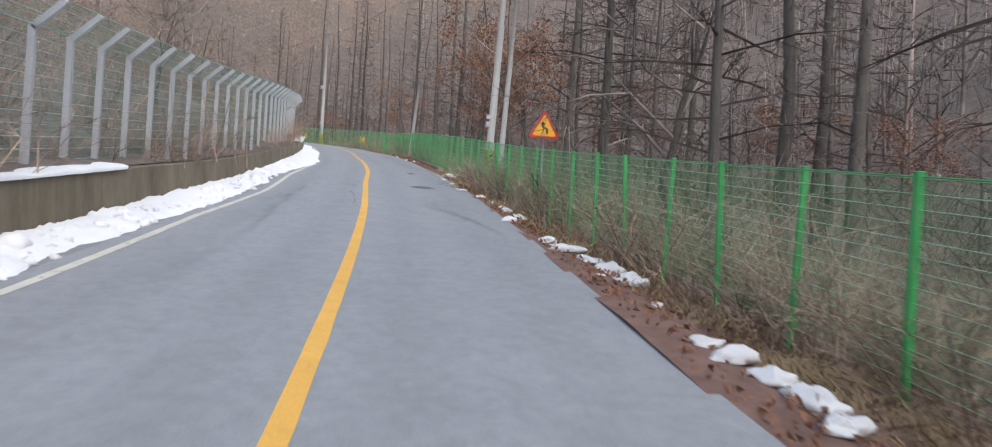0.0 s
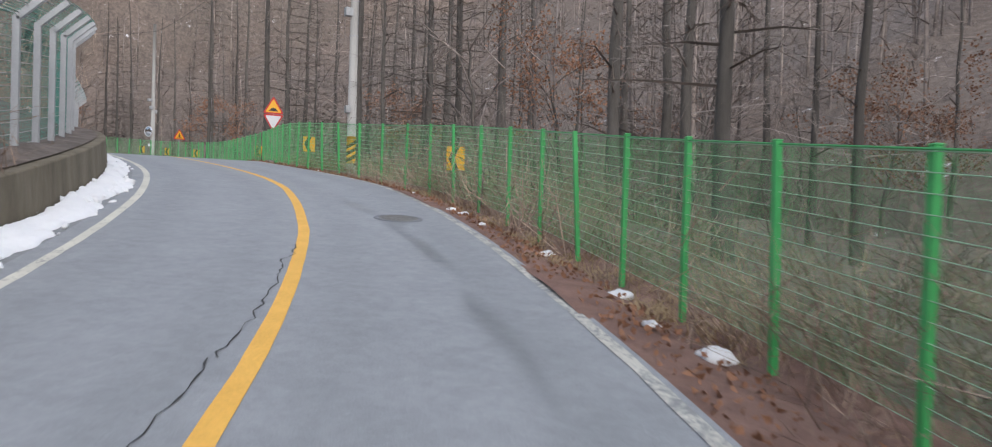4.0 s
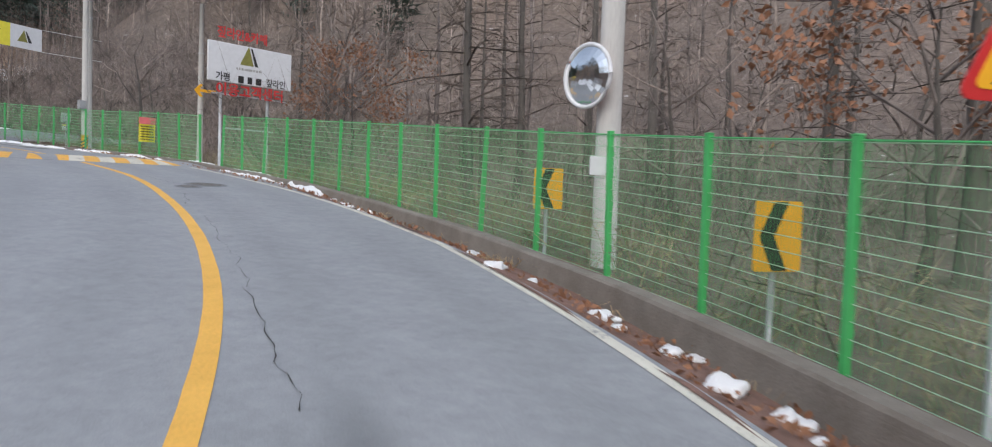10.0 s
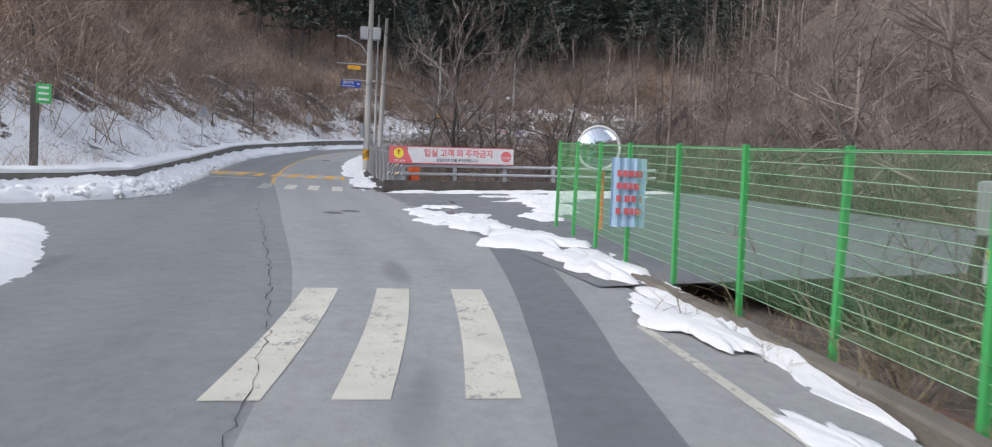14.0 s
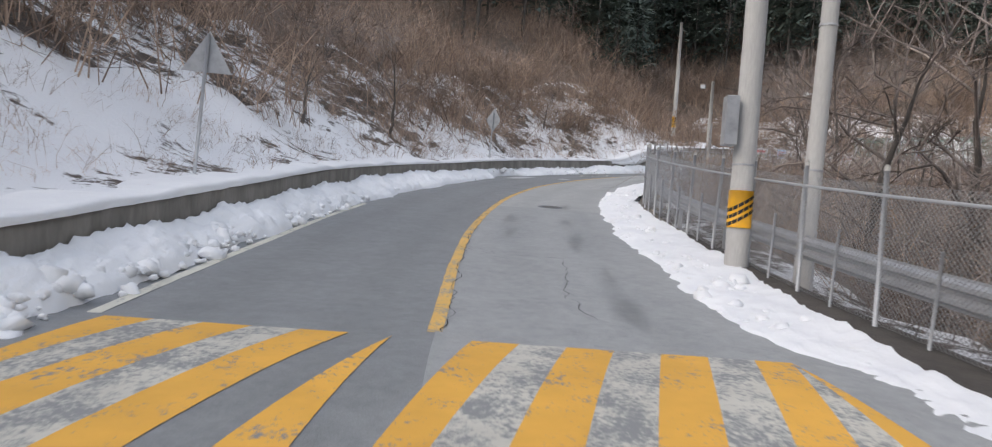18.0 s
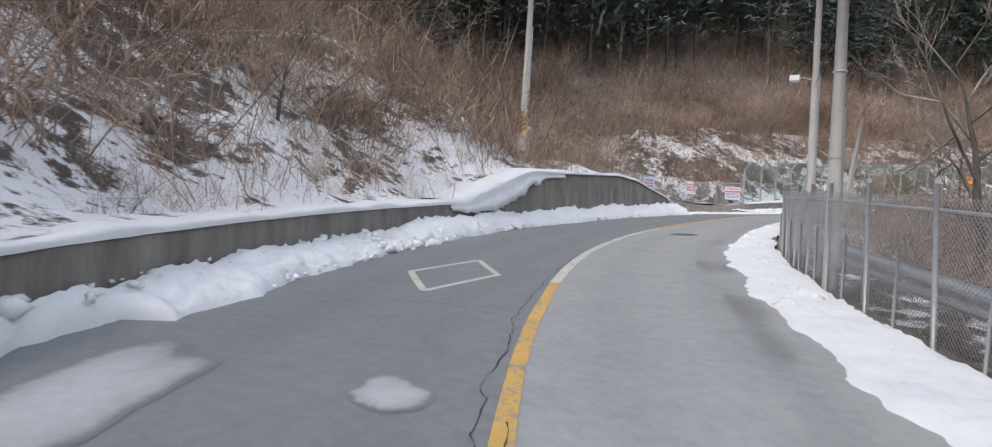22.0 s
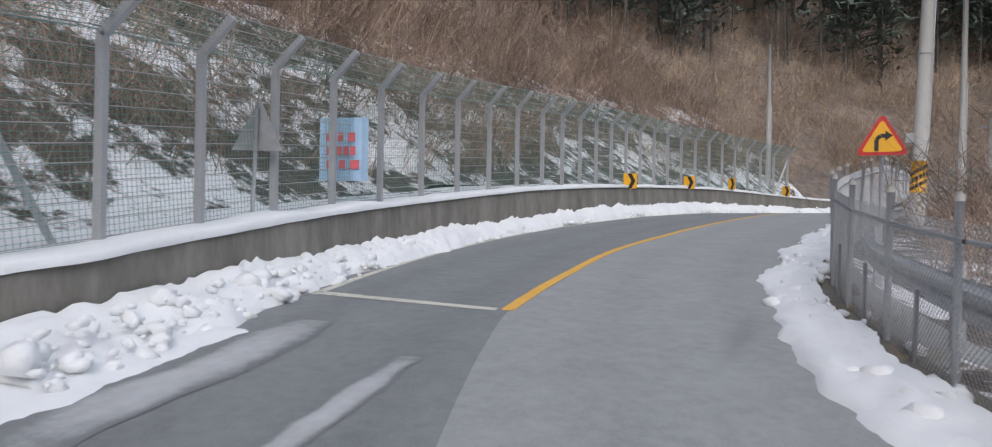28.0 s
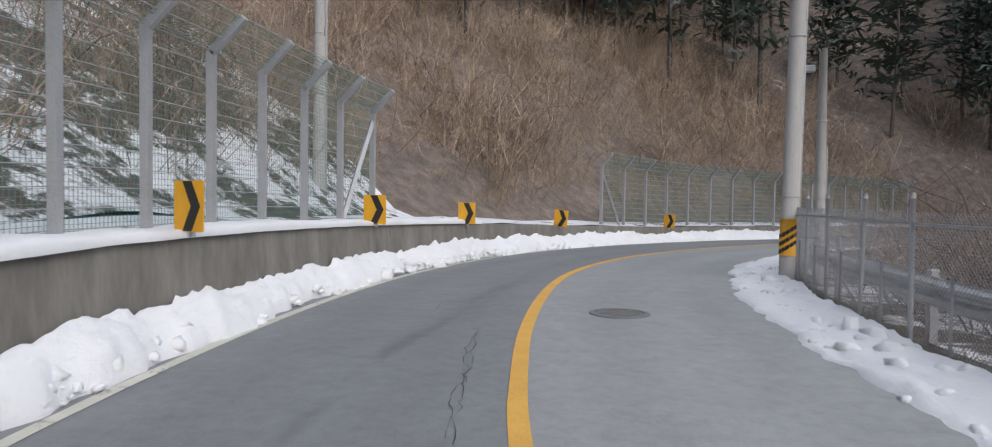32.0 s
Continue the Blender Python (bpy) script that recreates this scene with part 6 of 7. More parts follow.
for i, (w, line) in enumerate((
    (0.03, ((55.0, -0.2), (56.5, -0.06), (57.5, 0.08), (59.2, 0.2), (61.0, 0.36))),
    (0.02, ((31.2, -0.08), (32.4, 0.02), (33.6, 0.08))),
    (0.02, ((85.7, -0.69), (86.6, -0.67), (86.9, -0.4), (87.9, -0.34), (88.9, -0.25))),
    (0.016, ((88.9, -0.58), (90.6, -0.58), (91.2, -0.5))),
    (0.012, ((101.5, -1.8), (101.5, -0.95), (101.4, -0.67), (101.8, -0.43), (102.2, 0.08))),
    (0.022, ((164.4, -0.29), (165.8, -0.27), (167.7, -0.37), (168.8, -0.37), (171.9, -0.28))),
    (0.014, ((168.6, 1.08), (169.2, 1.85), (169.7, 3.0), (169.7, 3.9))),
    (0.014, ((173.8, 2.79), (171.7, 2.85), (169.7, 3.08))),
    (0.014, ((166.7, 2.8), (165.5, 2.9))),
    (0.018, ((192.3, -0.21), (191.8, 0.3), (191.8, 1.52), (189.7, 1.41), (188.6, 1.38), (187.6, 1.5))),
    (0.012, ((217.4, -2.8), (217.7, -2.15), (217.9, -1.46), (217.5, -0.72))),
    (0.014, ((286.5, -0.76), (287.5, -0.8), (290.2, -1.05))),
    (0.014, ((291.4, -1.85), (292.0, -1.9), (292.7, -1.39), (293.4, -1.24))),
    (0.018, ((175.6, -1.1), (177.2, -0.75), (178.4, -0.5), (180.4, -0.34), (181.9, -0.08))),
    (0.016, ((176.4, -0.9), (177.6, -0.9), (178.6, -0.7), (179.6, -0.42))),
    (0.016, ((176.0, -0.3), (178.0, -0.1), (180.0, 0.0), (181.7, 0.1), (183.2, 0.33), (184.3, 0.49))),
    (0.012, ((271.5, -0.62), (273.0, -0.4), (274.2, -0.55))),
)):
    for k, (p, q) in enumerate(zip(line, line[1:])):
        crack(*p, *q, w, 200 + 9 * i + k, 0.009)


# ---- boards and banners ----
m = stand(139.2, 6.1, 0.0, 5)
t = thing("billboard", "white billboard with a triangle emblem on steel posts over red letters", "billboard", m=m)
BW, BH = 3.3, 1.36
part("panel", Bag().box((0, 0, 3.62), (BW, 0.08, BH), bevel=0.015), SIGNW, t, "white board")
for x in (-1.1, 0.75):
    part("post", Bag().tube([(x, 0.1, -0.4), (x, 0.1, 4.3)], 0.055, 10), GALV, t, "", True)
part("crossbar", Bag().box((0, 0.1, 1.35), (2.0, 0.05, 0.06)), GALV, t)
part("letter_rail", Bag().box((0, 0.03, 2.52), (2.95, 0.04, 0.05)), GALV, t)
f = Matrix.Translation((-0.1, -0.045, 3.95))
part("emblem", Bag().prism([(-0.36, -0.33), (0.18, -0.33), (-0.02, 0.36)], 0.004, f), plain("olive_ink", (0.23, 0.22, 0.05), 0.6), t, "olive triangle emblem")
part("emblem_shadow", Bag().prism([(0.20, -0.33), (0.36, -0.33), (0.12, 0.3), (0.03, 0.3)], 0.004, f), SIGNB, t)
part("emblem_gap", Bag().prism([(0.19, -0.33), (0.23, -0.33), (0.03, 0.36), (0.0, 0.36)], 0.004, f @ lay(-0.003)), SIGNW, t)
lettering("lettering", "가평", 0.32, SIGNB, t, Matrix.Translation((-1.1, -0.05, 3.1)), 0.004, 0.95)
lettering("lettering", "짚라인", 0.32, SIGNB, t, Matrix.Translation((1.0, -0.05, 3.1)), 0.004, 0.95)
bb = Bag()
bars(bb, Matrix.Translation((-0.1, -0.045, 3.1)), -0.42, 0.5, 0.0, 0.24, 5)
part("name_bar", bb, SIGNB, t)
bb = Bag()
bars(bb, Matrix.Translation((-0.1, -0.045, 3.47)), -0.5, 0.5, 0.0, 0.08, 3)
part("small_print", bb, plain("grey_ink", (0.35, 0.35, 0.33), 0.6), t)
lettering("red_letters", "이용고객센터", 0.47, SIGNR, t, Matrix.Translation((0.0, -0.02, 2.66)), 0.012, 1.05)
lettering("red_letters", "짚라인&카페", 0.42, SIGNR, t, Matrix.Translation((-0.35, -0.02, 4.62)), 0.010, 0.9)
t2 = thing("arrow_sign", "small yellow arrow sign strapped to the slim pole", "sign", m=stand(140.0, 4.75, 2.6))
part("arrow", Bag().prism([(0.45, 0.05), (0.45, -0.05), (-0.12, -0.05), (0.0, -0.22), (-0.12, -0.22), (-0.32, 0.0), (-0.12, 0.22), (0.0, 0.22), (-0.12, 0.05)], 0.02, Matrix.Identity(4)), SIGNY, t2)


def banner(name, s, d, h, turn, w, hh, mat, label, category="banner", sag=0.03):
    t = thing(name, label, category, "banners and notices", m=stand(s, d, h, turn))
    v, f_, n = [], [], 14
    for i in range(n + 1):
        x = -w / 2 + w * i / n
        y = 0.02 * math.sin(i * 1.7)
        for z in (-hh / 2, 0, hh / 2):
            v.append((x, y, z - sag * (1 - (2 * i / n - 1) ** 2)))
    b = Bag()
    for o in (0.0, 0.006):
        k = len(b.v)
        b.add([(x, y + o, z) for x, y, z in v], [(i * 3 + j, i * 3 + j + 1, i * 3 + j + 4, i * 3 + j + 3) for i in range(n) for j in range(2)])
    part("cloth", b, mat, t)
    return t


# yellow notice and blue notice on the green fence
t = banner("fence_notice", 143.65, 4.4, 1.07, 0, 0.62, 0.95, LEMON, "yellow notice with a pink heading tied to the green fence", "notice", 0.0)
part("heading", Bag().box((0, -0.03, 0.34), (0.62, 0.008, 0.26)), PINK, t, "pink heading")
bb = Bag()
for i in range(6):
    bars(bb, Matrix.Translation((0, -0.04, 0)), -0.26, 0.26, 0.12 - 0.1 * i, 0.045, i)
part("print", bb, SIGNB, t)
t = banner("fence_notice", 159.4, 5.4, 1.25, 0, 0.6, 1.1, LIGHTBLUE, "faded light blue notice tied to the green fence", "notice", 0.0)
bb = Bag()
for i in range(4):
    bars(bb, Matrix.Translation((0, -0.04, 0)), -0.22, 0.22, 0.3 - 0.2 * i, 0.1, i + 9)
part("print", bb, PINK, t)

# a small white plate on the fence
t = thing("fence_plate", "small blank white plate fixed to the green fence", "notice", m=stand(120.9, fence_r(120.9) - 0.05, 1.32))
part("panel", Bag().box((0, 0, 0), (0.34, 0.012, 0.22), bevel=0.004), SIGNW, t)

# meter box on a post behind the fence
t = thing("meter_box", "grey steel meter box on a post behind the green fence", "meter box", m=stand(154.0, 6.1, float(rise(154.0, 6.1))))
part("post", Bag().box((0.06, 0.06, 0.9), (0.1, 0.06, 1.9)), GALV, t)
box_ = part("case", Bag().box((0, 0, 1.72), (0.4, 0.18, 0.46), bevel=0.015), SIGNBACK, t)
part("case_door", Bag().box((-0.06, -0.095, 1.74), (0.2, 0.012, 0.36), bevel=0.004), GALV, box_)
part("notice", Bag().box((-0.1, -0.02, 1.25), (0.2, 0.012, 0.28)), SIGNW, t, "small notice with a yellow heading")
part("heading", Bag().box((-0.1, -0.03, 1.35), (0.18, 0.006, 0.07)), LEMON, t)

# wooden direction post behind the wall
t = thing("trail_post", "dark wooden post with a green direction board behind the wall", "trail sign", m=stand(170.2, -5.9, float(rise(170.2, -5.9))))
part("post", Bag().box((0, 0, 0.85), (0.16, 0.16, 2.1), bevel=0.015), BARK, t)
board = part("board", Bag().box((0.22, -0.1, 1.72), (0.34, 0.03, 0.5), bevel=0.006), GREEN, t, "green direction board")
for k in range(3):
    part("print", Bag().box((0.22, -0.117, 1.87 - 0.15 * k), (0.24, 0.004, 0.05)), SIGNW, board)

# yellow banner strung across the junction
p0, p1 = at(150.4, 5.2, 4.4), at(146.0, -9.5, 5.0)
ROPE0 = plain("rope_white", (0.7, 0.7, 0.68), 0.8)
mid = (p0 + p1) / 2
ang = math.degrees(math.atan2((p0 - p1).y, (p0 - p1).x))
tb = thing("street_banner", "long yellow banner with red and black letters strung over the road", "banner", m=pose(mid.x - 0.4, mid.y, mid.z, 0, 0, ang))
v, b = [], Bag()
bx0, bx1, bh = -5.2, 5.6, 0.95
part("cloth", Bag().box(((bx0 + 4.2) / 2, 0, 0), (4.2 - bx0, 0.01, bh)), LEMON, tb, "yellow cloth")
part("cloth_end", Bag().box(((4.2 + bx1) / 2, 0, 0), (bx1 - 4.2, 0.01, bh)), SIGNW, tb, "white cloth end")
lettering("red_letters", "가평 브릿지 짚라인", 0.5, SIGNR, tb, Matrix.Translation((-1.9, -0.012, 0.14)), 0.008, 0.95)
lettering("black_letters", "탑승하는곳", 0.5, SIGNB, tb, Matrix.Translation((2.7, -0.012, 0.10)), 0.008, 0.95)
part("arrow", Bag().prism([(1.3, 0.18), (1.3, 0.10), (0.95, 0.10), (0.95, 0.0), (0.65, 0.14), (0.95, 0.28), (0.95, 0.18)], 0.004, Matrix.Translation((0.05, -0.01, 0))), SIGNR, tb)
lettering("black_letters", "위치 : 칼봉산 자연휴양림", 0.2, SIGNB, tb, Matrix.Translation((-1.7, -0.012, -0.3)))
bb = Bag()
bars(bb, Matrix.Translation((0, -0.01, -0.3)), 1.2, 3.2, 0.0, 0.13, 5)
part("print_bars", bb, SIGNB, tb)
part("emblem", Bag().prism([(4.5, -0.2), (4.95, -0.2), (4.8, 0.3)], 0.004, Matrix.Translation((0, -0.01, 0))), plain("olive_ink_cloth", (0.23, 0.22, 0.05), 0.6), tb)
part("emblem_shadow", Bag().prism([(5.0, -0.2), (5.15, -0.2), (4.92, 0.25), (4.86, 0.25)], 0.004, Matrix.Translation((0, -0.01, 0))), SIGNB, tb)
for z in (-bh / 2, bh / 2):
    part("rope", Bag().tube([(bx1, 0, z), (8.6, 0, z + 0.12)], 0.012, 4), ROPE0, tb)
    part("rope", Bag().tube([(bx0, 0, z), (-8.2, 0, z + 0.1)], 0.012, 4), ROPE0, tb)

# the pink and white banner over the guardrail, and the rail itself
pa, pb = at(176.45, 4.2, 0.42), at(176.1, 9.1, 0.60)
ang = math.degrees(math.atan2((pb - pa).y, (pb - pa).x))
slope = -math.degrees(math.atan2(pb.z - pa.z, (pb - pa).xy.length))
edge = pose(pa.x, pa.y, pa.z, 0, slope, ang)
W, Hh = 4.85, 0.62
t = thing("parking_banner", "pink and white banner with red letters tied over the rail", "banner", m=edge @ pose(W / 2, -0.1, 1.02))
part("cloth", Bag().box((0.35, 0, 0), (W - 0.7, 0.012, Hh)), SIGNW, t, "white cloth")
part("cloth_edge", Bag().prism([(-W / 2, -Hh / 2), (-W / 2 + 0.9, -Hh / 2), (-W / 2 + 0.62, Hh / 2), (-W / 2, Hh / 2)], 0.016, Matrix.Identity(4)), PINK, t, "pink end panel")
for z in (Hh / 2, -Hh / 2):
    part("border", Bag().box((0, -0.002, z), (W, 0.018, 0.03)), PINK, t)
part("emblem", Bag().prism([(0.2 * math.cos(k * math.tau / 8 + 0.39), 0.2 * math.sin(k * math.tau / 8 + 0.39)) for k in range(8)], 0.004, Matrix.Translation((-W / 2 + 0.36, -0.012, 0.06))), LEMON, t, "yellow octagon")
part("arrow", Bag().prism([(-0.02, -0.09), (0.02, -0.09), (0.02, 0.02), (0.07, 0.02), (0.0, 0.11), (-0.07, 0.02), (-0.02, 0.02)], 0.004, Matrix.Translation((-W / 2 + 0.36, -0.016, 0.1))), SIGNR, t)
lettering("white_letters", "전방 300m", 0.1, SIGNW, t, Matrix.Translation((-W / 2 + 0.4, -0.012, -0.23)), 0.002)
lettering("red_letters", "입실 고객 외 주차금지", 0.32, PINK, t, Matrix.Translation((0.25, -0.012, 0.07)), 0.006, 0.93)
lettering("black_letters", "입실고객 전용 주차장입니다.", 0.14, SIGNB, t, Matrix.Translation((0.2, -0.012, -0.19)), 0.001, 1.0)
part("stop_mark", Bag().prism([(0.22 * math.cos(k * math.tau / 8 + 0.39), 0.22 * math.sin(k * math.tau / 8 + 0.39)) for k in range(8)], 0.004, Matrix.Translation((W / 2 - 0.3, -0.012, 0.0))), PINK, t, "red octagon")
lettering("stop_letters", "STOP", 0.13, SIGNW, t, Matrix.Translation((W / 2 - 0.3, -0.018, -0.06)), 0.001)
t = thing("pipe_guardrail", "double galvanised pipe guardrail along the parking edge", "guardrail", m=edge)
for z in (0.3, 0.62):
    part("rail", Bag().tube([(0.05, 0, z), (5, 0.0, z), (11.0, 0.15, z)], 0.055, 8), GALV, t, "", True)
for i in range(6):
    x = 0.55 + i * 2.0
    part("post", Bag().box((x, 0.1, 0.33), (0.14, 0.09, 0.8), bevel=0.012), GALV, t)
structure("parapet_base", Bag().box((5.8, 0.15, -0.2), (12, 0.4, 0.5), edge, 0.03).mesh("parapet_base", WET_SOIL), "low stained concrete footing under the guardrail", "footing")
t = thing("rail_end_cover", "black and yellow striped sleeves on the guardrail ends", "rail cover", m=edge)
for z in (0.3, 0.62):
    sl = part("sleeve", Bag().tube([(-0.05, 0, z), (0.5, 0, z)], 0.060, 12), SIGNW, t, "white sleeve with black and yellow slanted stripes", True)
    for k in range(4):
        ring = Bag()
        n = 12
        p = [(0.02 + 0.115 * k + o + 0.05 * math.sin(a * math.tau / n), 0.062 * math.cos(a * math.tau / n), z + 0.062 * math.sin(a * math.tau / n)) for a in range(n) for o in (0.0, 0.055)]
        ring.add(p, [(2 * a, 2 * a + 1, 2 * ((a + 1) % n) + 1, 2 * ((a + 1) % n)) for a in range(n)])
        part("stripe", ring, SIGNY if k == 2 else SIGNB, sl)
t = thing("plastic_barrier", "faded orange water-filled plastic road barrier behind the guardrail end", "barrier", m=stand(178.7, 5.5, 0.12, 88))
part("body", Bag().prism([(-0.6, 0.0), (0.6, 0.0), (0.6, 0.22), (0.54, 0.82), (0.26, 0.82), (0.22, 0.76), (-0.22, 0.76), (-0.26, 0.82), (-0.54, 0.82), (-0.6, 0.22)], 0.34, Matrix.Identity(4)), ORANGE, t)
for x in (-0.25, 0.25):
    part("rib", Bag().box((x, 0.175, 0.42), (0.12, 0.03, 0.5), bevel=0.01), ORANGE, t)
# solid plug; the filler hole's inner shade is only its near-black colour
part("hole_shade", Bag().tube([(-0.61, 0, 0.55), (-0.54, 0, 0.55)], 0.045, 10), CRACK, t, "near-black plug painted as the shaded filler hole")
part("foot", Bag().box((0, 0, 0.06), (1.22, 0.44, 0.12), bevel=0.03), ORANGE, t)
t = thing("drain_grate", "rusty steel drain grate at the road edge", "drain grate", m=stand(178.0, 3.32, 0.0, 0))
part("frame", Bag().box((0, -0.24, 0.008), (0.74, 0.04, 0.03)).box((0, 0.24, 0.008), (0.74, 0.04, 0.03)).box((-0.37, 0, 0.008), (0.04, 0.52, 0.03)).box((0.37, 0, 0.008), (0.04, 0.52, 0.03)), IRON, t)
# shallow near-black sheet: the well's shade is put into its colour
part("well_shade", Bag().box((0, 0, -0.008), (0.72, 0.5, 0.012)), CRACK, t, "near-black sheet painted as the shade under the bars")
for k in range(14):
    part("bar", Bag().box((-0.33 + 0.051 * k, 0, 0.006), (0.022, 0.46, 0.02)), IRON, t)

# sign arms on the steel pole: yellow plate and blue road-name plate
t = thing("street_sign", "blue road-name plate and yellow plate on arms of a steel pole", "street sign", m=stand(193.4, 4.75, 0))
part("arm", Bag().tube([(0, 0, 5.35), (-2.0, 0, 5.35)], 0.035, 8), GALV, t, "", True)
part("arm", Bag().tube([(0, 0, 6.3), (-2.4, 0, 6.3)], 0.035, 8), GALV, t, "", True)
part("plate", Bag().box((-1.5, -0.05, 5.08), (1.15, 0.02, 0.38), bevel=0.006), SIGNBLUE, t, "blue name plate")
part("plate", Bag().box((-1.35, -0.05, 6.08), (0.75, 0.02, 0.24), bevel=0.006), SIGNY, t, "yellow plate")
lettering("name_letters", "경반안로", 0.2, SIGNW, t, Matrix.Translation((-1.68, -0.065, 5.15)), 0.003, 0.9)
bb = Bag()
bars(bb, Matrix.Translation((0, -0.065, 0)), -2.0, -1.3, 4.97, 0.055, 2)
bars(bb, Matrix.Translation((0, -0.065, 0)), -1.15, -0.98, 5.12, 0.08, 7)
part("print_bars", bb, SIGNW, t)
t = thing("street_lamp", "curved steel street lamp arm on the pole", "street lamp", m=stand(192.0, 4.3, 0))
part("arm", Bag().tube([(0, 0, 6.6), (-0.5, 0, 7.3), (-1.3, 0, 7.7)], 0.03, 8), GALV, t, "", True)
part("head", Bag().box((-1.6, 0, 7.72), (0.6, 0.2, 0.1), bevel=0.04), SIGNBACK, t)
t = thing("street_lamp", "curved steel street lamp arm on the pole", "street lamp", m=stand(238.6, 4.12, 0))
part("arm", Bag().tube([(0, 0, 5.4), (-0.5, 0, 5.55)], 0.03, 8), GALV, t, "", True)
part("head", Bag().box((-0.7, 0, 5.5), (0.35, 0.3, 0.25), bevel=0.04), SIGNW, t)

# wooden junction sign with the yellow board
t = thing("wooden_sign", "dark green and yellow direction boards on a wooden post", "sign", m=stand(158.2, -4.05, 0.1, 4))
part("post", Bag().box((0, 0, 0.9), (0.12, 0.12, 2.3), bevel=0.01), surface("dark_wood", (0.05, 0.035, 0.025), (0.12, 0.08, 0.055), 3, 0.85, stretch=(1, 1, 0.2)), t)
part("board", Bag().prism(rounded(0.86, 0.98, 0.07), 0.05, Matrix.Translation((0.02, -0.1, 2.35))), plain("board_green", (0.05, 0.16, 0.10), 0.6), t, "green-edged board")
part("face", Bag().prism(rounded(0.78, 0.9, 0.05), 0.01, Matrix.Translation((0.02, -0.13, 2.35))), plain("board_black", (0.025, 0.03, 0.027), 0.6), t, "black face")
for k, txt in enumerate(("관리사무실", "산림휴양관", "숲속의집")):
    lettering("white_letters", txt, 0.15, SIGNW, t, Matrix.Translation((-0.06, -0.14, 2.5 - 0.17 * k)), 0.002)
    part("dot", Bag().prism([(0.06 * math.cos(q * math.tau / 12), 0.06 * math.sin(q * math.tau / 12)) for q in range(12)], 0.006, Matrix.Translation((0.33, -0.14, 2.5 - 0.17 * k))), PINK, t)
part("plate", Bag().box((0.06, -0.1, 1.62), (0.95, 0.03, 0.5), bevel=0.006), SIGNY, t, "yellow plate")
lettering("black_letters", "짚라인 타는곳", 0.15, SIGNB, t, Matrix.Translation((0.05, -0.12, 1.74)), 0.002)
lettering("black_letters", "카페", 0.15, SIGNB, t, Matrix.Translation((0.1, -0.12, 1.58)), 0.002)
part("arrow", Bag().prism([(0.2, 0.02), (0.2, -0.02), (-0.1, -0.02), (-0.1, -0.05), (-0.2, 0.0), (-0.1, 0.05), (-0.1, 0.02)], 0.004, Matrix.Translation((0, -0.12, 1.43))), SIGNB, t)

# notices by the driveway
t = thing("no_fire_notice", "white notice with a pink band and red heading on the fence", "notice", m=stand(258.2, -5.7, 1.38, 35))
part("panel", Bag().box((0, 0, 0), (0.95, 0.02, 0.85), bevel=0.005), SIGNW, t)
part("stripe", Bag().box((0, -0.012, 0.1), (0.95, 0.004, 0.1)), PINK, t)
lettering("red_letters", "산불조심", 0.2, SIGNR, t, Matrix.Translation((0, -0.014, 0.28)), 0.002)
bb = Bag()
for i in range(4):
    bars(bb, Matrix.Translation((0, -0.012, 0)), -0.4, 0.4, -0.02 - 0.09 * i, 0.035, i)
part("print_bars", bb, SIGNBLUE, t)
for s, d, w_, h_, mat in ((253.9, -8.95, 0.75, 0.85, LIGHTBLUE), (256.5, -7.75, 0.5, 0.85, SIGNW)):
    t = thing("fence_notice", "pale notice tied to the driveway fence", "notice", "banners and notices", m=stand(s, d, 1.95 if s < 255 else 1.75, 60))
    part("panel", Bag().box((0, 0, 0), (w_, 0.015, h_), bevel=0.004), mat, t)
    bb = Bag()
    for i in range(3):
        bars(bb, Matrix.Translation((0, -0.012, 0)), -w_ * 0.4, w_ * 0.4, 0.2 - 0.18 * i, 0.09, i)
    part("print_bars", bb, SIGNR, t)
t = thing("fence_banner", "long faded pink and green banner on the driveway fence", "banner", m=stand(251.6, -10.0, 2.15, 68))
part("cloth", Bag().box((0, 0, 0), (3.1, 0.015, 0.8), bevel=0.004), SIGNW, t)
part("stripe", Bag().box((0, -0.01, -0.25), (3.1, 0.006, 0.2)), plain("faded_green", (0.35, 0.5, 0.4), 0.7), t)
bb = Bag()
bars(bb, Matrix.Translation((0, -0.012, 0)), -1.2, 1.3, 0.12, 0.22, 4)
part("print_bars", bb, PINK, t)
t = banner("rockfall_banner", 265.2, -4.9, 2.0, 6, 0.95, 1.15, LIGHTBLUE, "light blue banner with red letters hung on the rockfall fence", "banner", 0.0)
bb = Bag()
for i in range(3):
    bars(bb, Matrix.Translation((0, -0.04, 0)), -0.32, 0.32, 0.22 - 0.25 * i, 0.16, i + 3)
part("print_bars", bb, PINK, t)
t = thing("fence_plate", "small white plate wired to the chain-link fence", "notice", m=stand(242.2, 3.5, 0.97))
part("panel", Bag().box((0, 0, 0), (0.22, 0.012, 0.33), bevel=0.004), SIGNW, t)
bb = Bag()
for i in range(5):
    bars(bb, Matrix.Translation((0, -0.01, 0)), -0.08, 0.08, 0.11 - 0.055 * i, 0.02, i)
part("print_bars", bb, SIGNBACK, t)
# tank by the driveway
t = thing("water_tank", "stained olive-brown concrete box behind the low driveway wall", "tank", m=stand(258.3, -6.6, 0.5, 30))
part("body", Bag().box((0, 0, 0.35), (1.0, 1.0, 0.75), bevel=0.04), CONC, t)
part("lid", Bag().box((0, 0, 0.75), (1.06, 1.06, 0.05), bevel=0.015), CONC, t)

